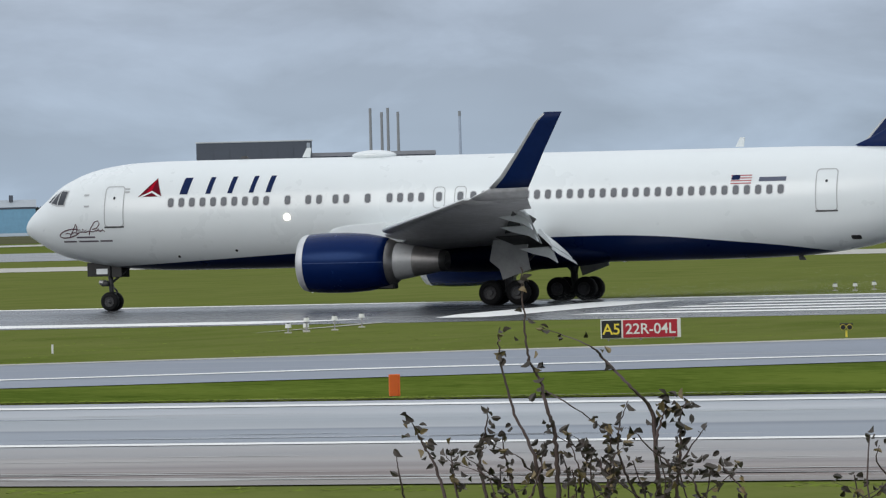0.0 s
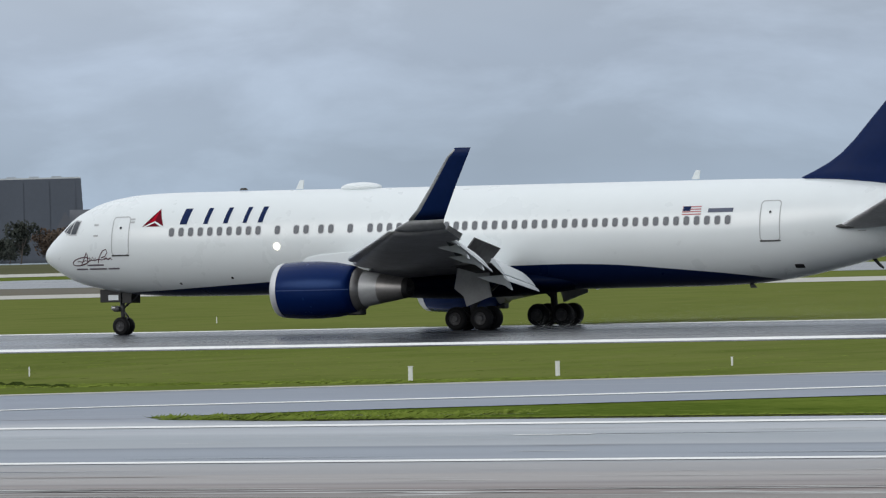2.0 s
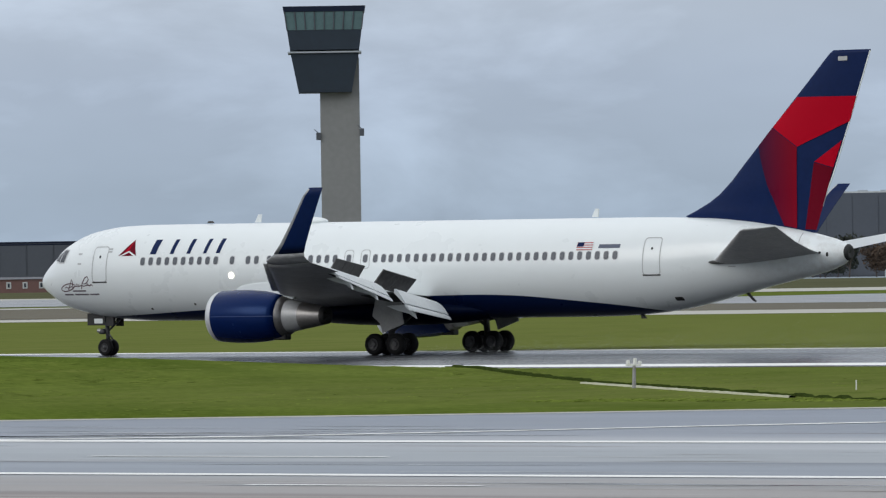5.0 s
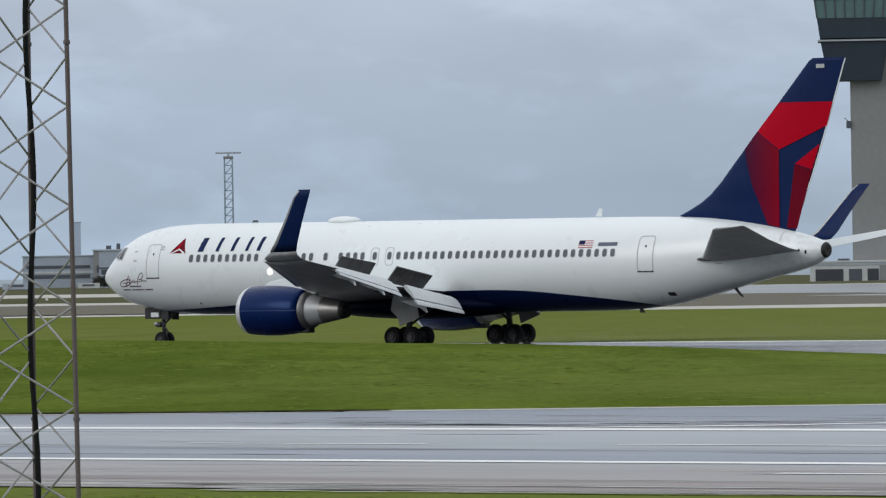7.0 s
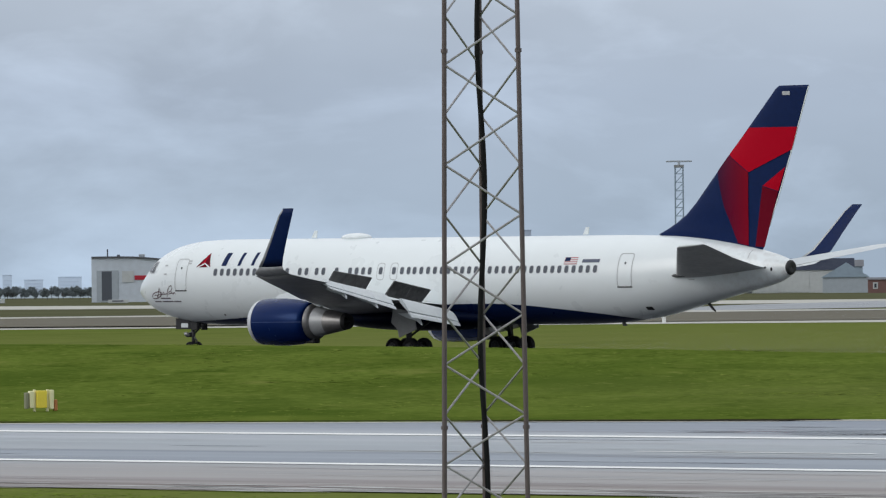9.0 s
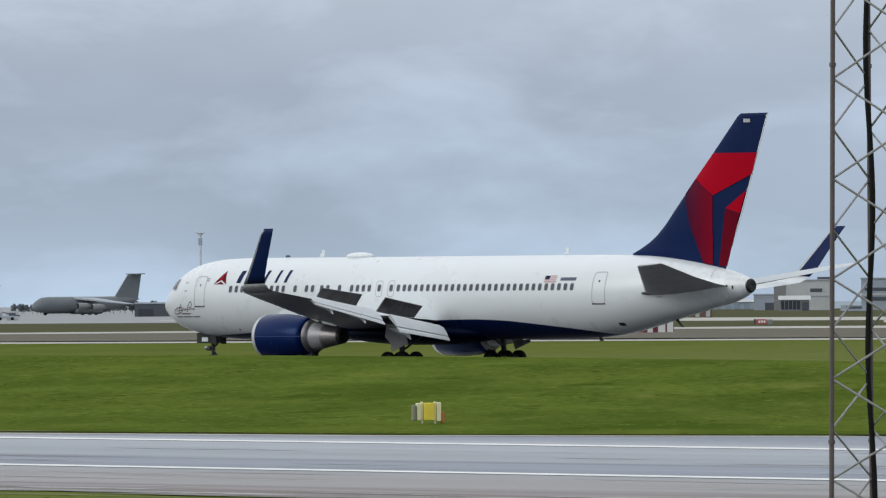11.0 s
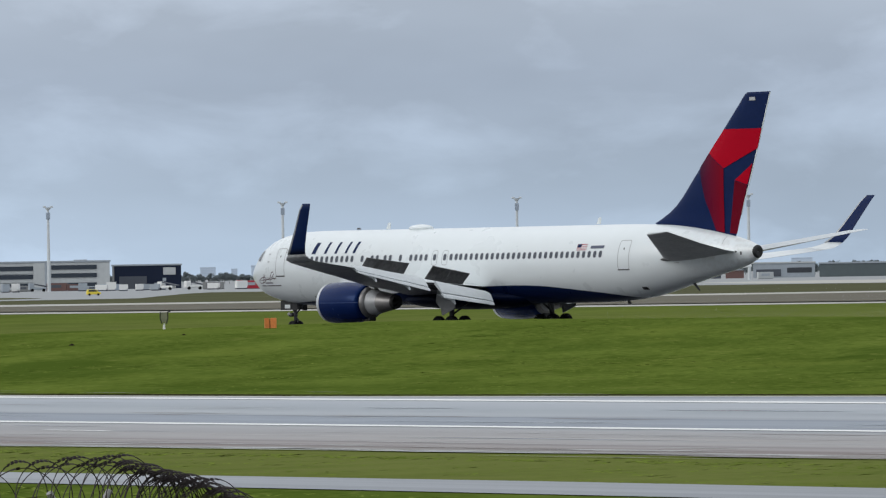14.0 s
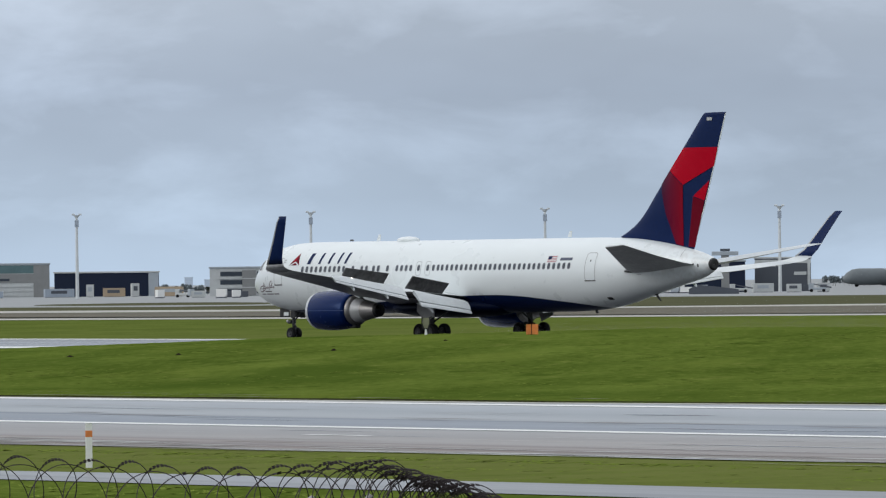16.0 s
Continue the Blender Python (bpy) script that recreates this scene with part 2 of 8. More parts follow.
def banded_asphalt():
    """Taxiway asphalt: wet wheel lanes, pale dry lanes and a brown near edge, all along the traffic."""
    m = material("wet_asphalt_lanes", (0.362, 0.37, 0.384), 0.5, vary=1.0, scale=0.03, fine=0.13, stretch=(0.10, 4.0, 1), tint=(0.25, 0.265, 0.285), bump=0.002, bump_scale=8, rvary=0.3, spec=0.10)
    n, l = m.node_tree.nodes, m.node_tree.links
    b = n["Principled BSDF"]
    was = b.inputs["Base Color"].links[0].from_socket
    co, sp = n.new("ShaderNodeTexCoord"), n.new("ShaderNodeSeparateXYZ")
    l.new(co.outputs["Object"], sp.inputs[0])
    mp = n.new("ShaderNodeMapping")
    mp.inputs["Scale"].default_value = (0.035, 0.25, 1)
    l.new(co.outputs["Object"], mp.inputs[0])
    wob = n.new("ShaderNodeTexNoise")
    wob.inputs["Scale"].default_value, wob.inputs["Detail"].default_value = 1.0, 5
    l.new(mp.outputs[0], wob.inputs["Vector"])
    drift = n.new("ShaderNodeMath")
    drift.operation = "MULTIPLY_ADD"
    drift.inputs[1].default_value = 5.0
    l.new(wob.outputs[0], drift.inputs[0])
    l.new(sp.outputs["Y"], drift.inputs[2])
    r = n.new("ShaderNodeMapRange")
    r.inputs[1].default_value, r.inputs[2].default_value = 108.5, 182.5
    l.new(drift.outputs[0], r.inputs[0])
    ramp_ = n.new("ShaderNodeValToRGB")
    l.new(r.outputs[0], ramp_.inputs[0])
    lanes = [(106, (0.60, 0.48, 0.42)), (109.8, (0.62, 0.48, 0.42)), (111.6, (0.49, 0.39, 0.36)), (113, (0.83, 0.72, 0.65)), (114.4, (0.59, 0.51, 0.48)), (116, (0.94, 0.86, 0.80)), (120, (0.86, 0.80, 0.76)), (124, (0.94, 0.90, 0.87)), (127, (0.66, 0.72, 0.80)), (133, (0.70, 0.76, 0.84)), (134, (0.52, 0.57, 0.64)), (135.5, (1.0, 1.03, 1.05)), (141, (0.92, 0.97, 1.0)), (147, (1.12, 1.15, 1.18)), (152, (1.1, 1.12, 1.15)), (156, (0.74, 0.79, 0.88)), (166, (0.66, 0.72, 0.82)), (178, (0.62, 0.68, 0.78))]
    e = ramp_.color_ramp.elements
    for k, (y, c) in enumerate(lanes):
        at = (y - 106) / 74
        if k < 1:
            e[0].position, e[0].color = at, (*c, 1)
        elif k == len(lanes) - 1:
            e[len(e) - 1].position, e[len(e) - 1].color = at, (*c, 1)
        else:
            e.new(at).color = (*c, 1)
    mix = n.new("ShaderNodeMix")
    mix.data_type, mix.blend_type = "RGBA", "MULTIPLY"
    mix.inputs[0].default_value = 1.0
    l.new(was, mix.inputs[6])
    l.new(ramp_.outputs[0], mix.inputs[7])
    l.new(mix.outputs[2], b.inputs["Base Color"])
    return m


LANES = banded_asphalt()


# ---- mesh helpers ----
def mesh_of(name, verts, faces, mat, smooth=False):
    me = bpy.data.meshes.new(name)
    me.from_pydata([tuple(v) for v in verts], [], faces)
    for m in (mat if isinstance(mat, (list, tuple)) else (mat,)):
        me.materials.append(m)
    if smooth:
        me.polygons.foreach_set("use_smooth", [True] * len(me.polygons))
    me.update()
    return me


def put(name, verts, faces, mat, parent=None, label="", smooth=False):
    ob = new(name, mesh_of(name, verts, faces, mat, smooth))
    ob.parent = parent
    return tagged(ob, label)


def part(name, bm, mat, parent=None, label="", smooth=False):
    me = bpy.data.meshes.new(name)
    bm.normal_update()
    bm.to_mesh(me)
    bm.free()
    me.materials.append(mat)
    if smooth:
        me.polygons.foreach_set("use_smooth", [True] * len(me.polygons))
    ob = new(name, me)
    ob.parent = parent
    return tagged(ob, label)


def empty(name, m, label, category, group="", kind=""):
    ob = new(name)
    ob.matrix_basis = m
    return tagged(ob, label, category, group, kind)


def box(bm, lo, hi, bevel=0.0, m=None):
    """A box from corner to corner, with rounded edges."""
    c = [(a + b) / 2 for a, b in zip(lo, hi)]
    g = bmesh.ops.create_cube(bm, size=1, matrix=(m or Matrix()) @ Matrix.LocRotScale(c, None, [b - a for a, b in zip(lo, hi)]))
    if bevel:
        es = list({e for v in g["verts"] for e in v.link_edges})
        bmesh.ops.bevel(bm, geom=es, offset=bevel, segments=1, affect="EDGES")
    return bm


def tube(bm, a, b, r, r2=None, n=8):
    """A round bar from a to b."""
    a, b = Vector(a), Vector(b)
    d = b - a
    m = Matrix.Translation((a + b) / 2) @ d.to_track_quat("Z", "Y").to_matrix().to_4x4()
    bmesh.ops.create_cone(bm, cap_ends=True, segments=n, radius1=r, radius2=r if r2 is None else r2, depth=d.length, matrix=m)
    return bm


def lathe(bm, profile, axis_at=(0, 0, 0), n=40):
    """Turn (x, r) rows about the x axis."""
    ax = Vector(axis_at)
    rings = []
    for x, r in profile:
        rings.append([bm.verts.new(ax + Vector((x, r * math.cos(2 * math.pi * k / n), r * math.sin(2 * math.pi * k / n)))) for k in range(n)])
    for p, q in zip(rings, rings[1:]):
        for k in range(n):
            bm.faces.new((p[k], p[(k + 1) % n], q[(k + 1) % n], q[k]))
    return bm


def prism(bm, outline, lo, hi, axis=1):
    """An outline of (a, b) pairs, drawn out along an axis from lo to hi."""
    def at(p, h):
        q = list(p)
        q.insert(axis, h)
        return bm.verts.new(q)
    p, q = [at(o, lo) for o in outline], [at(o, hi) for o in outline]
    k = len(outline)
    bm.faces.new(p), bm.faces.new(q[::-1])
    for i in range(k):
        bm.faces.new((p[i], q[i], q[(i + 1) % k], p[(i + 1) % k]))
    bmesh.ops.recalc_face_normals(bm, faces=bm.faces)
    return bm

# ---- ground ----
HUMP = [(-900, 0), (-420, 0.0), (-375, 0.0), (-362, 0.06), (-350, 0.27), (-341, 0.47), (-333, 0.70), (-312, 1.28), (-290, 1.62), (-262, 1.64), (-240, 1.55), (-215, 1.32), (-198, 1.08), (-184, 0.85), (-172, 0.42), (-160, 0.14), (-146, 0), (900, 0)]
HUMP.sort()


def ease(a, b, v):
    k = min(1, max(0, (v - a) / (b - a)))
    return k * k * (3 - 2 * k)


def dip(x, y):
    """The runway falls away a little towards its western end."""
    return -0.2 * ease(385, 440, -x) * ease(250, 262, y) * (1 - ease(340, 430, y))


def ground_z(x, y):
    """Height of the land: a low grass swell before the runway, and the mound on which the camera stands."""
    z = float(np.interp(x, [p[0] for p in HUMP], [p[1] for p in HUMP])) * ease(165, 243, y) * (1 - ease(246, 261, y))
    r = math.hypot(x, y)
    return z + 2.95 * (1 - ease(7, 40, r)) + dip(x, y)


def span(a, b, step):
    k = max(1, round(abs(b - a) / step))
    return [a + (b - a) * i / k for i in range(k)]


xs = span(-4600, -1400, 640) + span(-1400, -520, 80) + span(-520, -380, 10) + span(-380, -60, 3) + span(-60, 60, 3) + span(60, 400, 60) + span(400, 3600, 640) + [3600]
ys = span(-2400, -60, 390) + span(-60, 60, 3) + span(60, 160, 10) + span(160, 270, 2.5) + span(270, 400, 20) + span(400, 1200, 80) + span(1200, 4700, 500) + [4700]
gv, gf = [], []
for y in ys:
    for x in xs:
        rough = 0.05 * noise.noise((x * 0.08, y * 0.08, 0)) if 175 < y < 260 and x < -150 else 0
        gv.append((x, y, ground_z(x, y) + rough))
w = len(xs)
for j in range(len(ys) - 1):
    for i in range(w - 1):
        k = j * w + i
        gf.append((k, k + 1, k + w + 1, k + w))
ground = tagged(put("ground", gv, gf, GRASS, smooth=True), "short green airfield grass reaching the horizon", "grass", kind="structure")


def ribbon(name, rows, mat, z=0.02, step=6, label="", category="", kind="structure"):
    """A flat strip: rows of x, near y, far y, laid just above the land."""
    rows = sorted(rows)
    fine = []
    for (a, *_), (b, *_) in zip(rows, rows[1:]):
        fine += span(a, b, step)
    fine.append(rows[-1][0])
    near = np.interp(fine, [r[0] for r in rows], [r[1] for r in rows])
    far = np.interp(fine, [r[0] for r in rows], [r[2] for r in rows])
    v, f = [], []
    for x, n, k in zip(fine, near, far):
        v += [(x, n, z + dip(x, n)), (x, k, z + dip(x, k))]
    for i in range(len(fine) - 1):
        f.append((2 * i, 2 * i + 2, 2 * i + 3, 2 * i + 1))
    return tagged(put(name, v, f, mat), label, category, kind=kind)


# taxiway beside the camera, with the exit that leads off it to the runway
ribbon("taxiway", [(-900, 108.2, 150), (-230, 108.3, 152), (-192, 108.2, 154), (-164, 108.3, 159), (-149, 109.0, 165), (-135, 109.6, 170), (-121, 109.2, 178), (-107, 108.9, 188), (-97, 109.7, 194),
                   (-96, 109.7, 161), (-91.2, 109.6, 160), (-89, 109.5, 157), (-83, 109.4, 154.6), (-62, 108.7, 154), (-47, 106.8, 154), (200, 106, 154)], LANES, 0.02, 6, "wet grey asphalt taxiway with faded white lines", "taxiway")
ribbon("taxiway_exit", [(-97, 158, 194.2), (-91.2, 159.4, 198), (-88, 164, 200), (-83, 167.8, 204), (-71, 176.0, 213.5), (-60, 184.5, 222), (-30, 210, 246), (-5, 235, 263)], LANES, 0.021, 5, "wet grey asphalt runway exit", "taxiway")
ribbon("taxiway_shoulder", [(-900, 107.9, 109.0), (-192, 107.9, 109.1), (-158, 108.0, 109.0), (-135, 109.2, 110.6), (-115, 108.7, 109.9), (-94, 109.5, 111.2), (-62, 108.4, 110.4), (-47, 106.5, 108.4), (200, 105.8, 107.4)], SHOULDER, 0.026, 40, "brownish worn shoulder along the taxiway", "shoulder")
ribbon("taxiway_centre_line", [(-900, 125.2, 126.3), (200, 125.2, 126.3)], LINE, 0.034, 40, "white painted taxiway centre line", "road marking")
ribbon("taxiway_edge_line", [(-900, 149.8, 151.3), (200, 149.8, 151.3)], LINE, 0.034, 40, "white painted taxiway edge line", "road marking")
ribbon("exit_line", [(-118, 150.9, 151.5), (-111, 154.4, 155.4), (-106, 160.3, 161.5), (-102.7, 165, 166.3), (-97.9, 170, 171.3), (-89.6, 174.4, 175.9), (-84, 177.6, 179.2), (-76, 184, 185.7), (-62, 191.5, 193), (-40, 206, 208)], LINE, 0.036, 6, "white painted line of the runway exit", "road marking")
ribbon("exit_kerb", [(-149, 164.5, 166), (-135, 169.5, 171.5), (-121, 177.5, 179.5), (-107, 187.2, 189.2), (-94, 195.3, 197.5), (-69, 214.3, 216.8), (-30, 245, 248)], CONCRETE, 0.03, 6, "pale concrete edge strip of the runway exit", "kerb")
ribbon("service_road", [(-600, 89.0, 92.2), (-140, 89.0, 92.5), (-132, 88.9, 93.6), (-110, 89.3, 94.6), (100, 89, 96)], TAXI, 0.02, 30, "grey asphalt perimeter road", "road")
# runway
ribbon("runway", [(-1500, 262, 316.7), (900, 262, 316.7)], RUNWAY, 0.012, 10, "wet dark asphalt runway", "runway")
ribbon("runway_edge", [(-1500, 264.5, 271), (-113, 264.5, 271), (-111, 270, 273)], LINE, 0.022, 10, "broad white edge line of the runway", "road marking")
ribbon("runway_far_edge", [(-1500, 316.7, 319.6), (900, 316.7, 319.6)], LINE, 0.018, 10, "white far edge line of the runway", "road marking")
# fields, paths and taxiways beyond the runway
ribbon("field_path", [(-1300, 412, 446), (-720, 447, 484), (-659, 452, 490), (-600, 464, 503), (-540, 489, 536), (-450, 532, 570), (-400, 541, 586), (-256, 556, 608), (300, 562, 618)], CONCRETE, 0.02, 60, "pale service path across the airfield", "path")
ribbon("bare_strip", [(-1500, 448, 490), (-1000, 465, 530), (-860, 460, 545), (-808, 461, 545), (-785, 462, 551), (-760, 464, 561), (-735, 466, 588), (-694, 470, 650), (-676, 473, 686), (-620, 480, 715), (-580, 498, 806), (-520, 520, 800), (-480, 545, 704), (-400, 588, 688), (-330, 600, 640), (-300, 612, 630)], SOIL, 0.02, 60, "bare brown earth strip", "earth")
ribbon("far_taxiway", [(-520, 730, 880), (-480, 705, 870), (-400, 690, 870), (-300, 700, 880), (300, 760, 940)], TAXI, 0.03, 60, "distant pale taxiway", "taxiway")
# the far taxiway's broad bend, as bearings and distances from the mound
bend = [(40.7, 985), (39.8, 975), (38.4, 1010), (37.2, 1008), (36.0, 985), (35.0, 955), (34.3, 900), (33.6, 1150), (34.3, 1260), (35.2, 1300), (36.4, 1305), (37.4, 1295), (38.6, 1270), (39.8, 1150)]
tagged(put("far_taxiway_bend", [(-d * math.sin(radians(a)), d * math.cos(radians(a)), 0.05) for a, d in bend], [tuple(range(len(bend)))[::-1]], TAXI), "distant broad pale taxiway bend", "taxiway", kind="structure")
ribbon("far_path", [(-1150, 1040, 1080), (-1036, 955, 1055), (-937, 918, 1060), (-820, 927, 1080), (-700, 930, 1090), (-560, 1000, 1150), (-500, 1122, 1263), (300, 1250, 1400)], CONCRETE, 0.048, 60, "distant pale path", "path")
ribbon("pale_track", [(-1500, 492, 525), (-1000, 532, 570), (-860, 547, 585), (-808, 547, 594), (-785, 553, 606), (-760, 563, 621), (-735, 590, 670), (-706, 628, 706), (-692, 655, 742), (-676, 688, 756), (-640, 703, 748), (-600, 706, 752), (-570, 740, 790)], CONCRETE, 0.046, 60, "pale track across the airfield", "path")
ribbon("dry_strip", [(-1126, 882, 884), (-1079, 839, 892), (-1000, 772, 925), (-931, 714, 930), (-926, 584, 930), (-860, 587, 930), (-785, 608, 940), (-735, 654, 965), (-694, 705, 990), (-640, 750, 910), (-614, 752, 826)], DRYGRASS, 0.040, 60, "dry olive grass strip", "grass")
ribbon("dry_strip", [(-1500, 527, 640), (-1000, 572, 656), (-926.2, 583, 662)], DRYGRASS, 0.022, 60, "dry olive grass strip", "grass")
ribbon("grass_island", [(-1095, 775, 785), (-1080, 745, 785), (-1064, 730, 778), (-1030, 706, 762), (-1000, 695, 745), (-980, 702, 728), (-968, 706, 710)], DRYGRASS, 0.042, 8, "tapered olive grass island in the apron", "grass")
ribbon("far_apron", [(-4500, 690, 4340), (-1250, 664, 1210), (-1100, 662, 1060), (-1040, 662, 1003), (-926, 663, 954)], APRON, 0.034, 120, "distant grey apron", "apron")
# pale rim and narrow dark strip where the asphalt meets the grass
VERGE_DARK = material("dark_verge_strip", (0.034, 0.030, 0.017), 0.95, vary=0.9, scale=0.3, fine=1.6, tint=(0.075, 0.085, 0.03), spec=0.0)
RIM = [(-900, 150), (-230, 152), (-192, 154), (-164, 159), (-149, 165), (-138, 169.2)]
ribbon("verge", [(x, y - 0.1, y + 1.5) for x, y in RIM] + [(-137, 169.8, 169.9)], VERGE_DARK, 0.05, 5, "narrow dark edge between grass and asphalt", "earth")
ribbon("taxiway_rim", [(x, y - 1.5, y - 0.1) for x, y in RIM], CONCRETE, 0.03, 5, "pale concrete rim of the taxiway", "kerb")
ribbon("verge", [(-88, 156.0, 156.1), (-83, 154.5, 155.2), (60, 153.9, 154.6)], VERGE_DARK, 0.04, 6, "narrow dark edge between grass and asphalt", "earth")
ribbon("far_field", [(-4500, 4344, 4600), (-1100, 1064, 4600), (-1040, 1006, 4600), (-915, 903, 4600), (-694, 992, 4600), (-600, 1100, 4600), (-500, 1900, 4600), (300, 2150, 4600)], DRYGRASS, 0.03, 120, "dry far airfield grass", "grass")


def streaks(name, mat, count, seed, bands, label, z, reach=(-240, -30)):
    """Worn streaks along the traffic: thin slivers of uneven length, too many to count."""
    r = random.Random(seed)
    v, f = [], []
    for _ in range(count):
        lo, hi, wide = r.choice(bands)
        x, y, long, w_ = r.uniform(*reach), r.uniform(lo, hi), r.uniform(2, 14), wide * r.uniform(0.3, 1.0)
        lean = r.uniform(-0.012, 0.012) * long
        k = len(v)
        v += [(x, y, z), (x + long * 0.3, y - w_ / 2 + lean * 0.3, z), (x + long, y + lean, z), (x + long * 0.6, y + w_ / 2 + lean * 0.6, z)]
        f.append((k, k + 1, k + 2, k + 3))
    tagged(put(name, v, f, mat), label, "stain", kind="stuff")


streaks("pale_streaks", material("dried_pale_streak", (0.50, 0.50, 0.49), 0.7, vary=0.5, scale=0.3, fine=2, spec=0.1), 280, 7, [(108.2, 113, 0.45), (108.4, 112, 0.7), (113, 122, 0.22), (128, 146, 0.25)], "pale dried streaks on the taxiway", 0.031)
streaks("dark_streaks", material("dark_wet_streak", (0.24, 0.215, 0.20), 0.6, vary=0.5, scale=0.3, fine=2, spec=0.1), 100, 8, [(106.6, 113.5, 0.5), (107, 111, 0.7), (113, 123, 0.3), (133, 136, 0.4), (140, 148, 0.2), (153, 160, 0.3)], "dark wet streaks on the taxiway", 0.029)
SHEEN = material("water_film", (0.20, 0.21, 0.225), 0.16, vary=0.4, scale=0.2, fine=1.5, spec=0.5)
streaks("wet_sheen", SHEEN, 46, 21, [(128, 133, 0.9), (136, 148, 1.1), (117, 123, 0.5)], "shining water film on the taxiway", 0.030)
streaks("wet_sheen", SHEEN, 34, 22, [(153, 158, 1.2), (158, 166, 1.0)], "shining water film on the runway exit", 0.030, (-134, -112))
# Haze over the land at the horizon is put into this strip's pale colour.
ribbon("far_land", [(-4500, 4346, 4600), (-1800, 1742, 4600), (-1500, 1750, 4600), (-900, 1850, 4600), (-500, 2000, 4600), (300, 2200, 4600)], material("haze_tinted_far_land", (0.33, 0.38, 0.42), 0.9, vary=0.3, scale=0.004, fine=0.03, spec=0.0), 0.05, 120, "pale hazy land at the horizon", "land")

# ---- airliner ----
airliner = empty("airliner", pose(-145, LANE, 0), "white airliner with navy belly and red and navy tail", "airplane")
rolling = []

# station from the nose, top, bottom, half width
BODY = [(0.30, 4.25, 4.05, 0.10), (0.42, 4.50, 3.86, 0.30), (0.65, 4.78, 3.67, 0.52), (1.12, 5.20, 3.38, 0.86), (1.80, 5.74, 3.00, 1.27), (2.28, 6.15, 2.78, 1.52), (2.78, 6.42, 2.62, 1.74), (3.75, 6.83, 2.40, 2.07), (4.70, 7.07, 2.23, 2.29), (6.3, 7.27, 2.05, 2.45),
        (8.5, 7.33, 1.95, 2.515), (12, 7.32, 1.93, 2.515), (20, 7.28, 1.92, 2.515), (30, 7.24, 1.90, 2.515), (38, 7.21, 1.91, 2.515), (40.5, 7.20, 1.97, 2.48), (42, 7.18, 2.08, 2.41), (43.6, 7.14, 2.27, 2.29), (45.3, 7.10, 2.60, 2.09), (47.3, 6.93, 3.05, 1.77),
        (49.2, 6.66, 3.47, 1.40), (51.1, 6.30, 3.86, 1.02), (52.5, 5.98, 4.18, 0.72), (53.3, 5.74, 4.47, 0.52), (53.65, 5.58, 4.70, 0.42)]
BS = np.array(BODY)


def hermite(x, xs_, ys_):
    """A smooth curve through points that does not overshoot much."""
    i = int(np.clip(np.searchsorted(xs_, x) - 1, 0, len(xs_) - 2))
    d = np.diff(ys_) / np.diff(xs_)

    def slope(k):
        if k == 0:
            return d[0]
        if k == len(xs_) - 1:
            return d[-1]
        return 0.0 if d[k - 1] * d[k] < 0 else 2 * d[k - 1] * d[k] / (d[k - 1] + d[k] + 1e-12)
    w_ = xs_[i + 1] - xs_[i]
    u = (x - xs_[i]) / w_
    return ((1 + 2 * u) * (1 - u) ** 2 * ys_[i] + u * (1 - u) ** 2 * w_ * slope(i) + u * u * (3 - 2 * u) * ys_[i + 1] + u * u * (u - 1) * w_ * slope(i + 1))


def body_at(s):
    return [float(hermite(s, BS[:, 0], BS[:, k])) for k in (1, 2, 3)]


def skin(s, z, out=0.012):
    """A point on the left side of the fuselage, in the airliner's space."""
    t, b, wd = body_at(s)
    c, hh = (t + b) / 2, (t - b) / 2
    q = max(-0.999, min(0.999, (z - c) / hh))
    return (s, -(wd * math.sqrt(1 - q * q) + out), z)


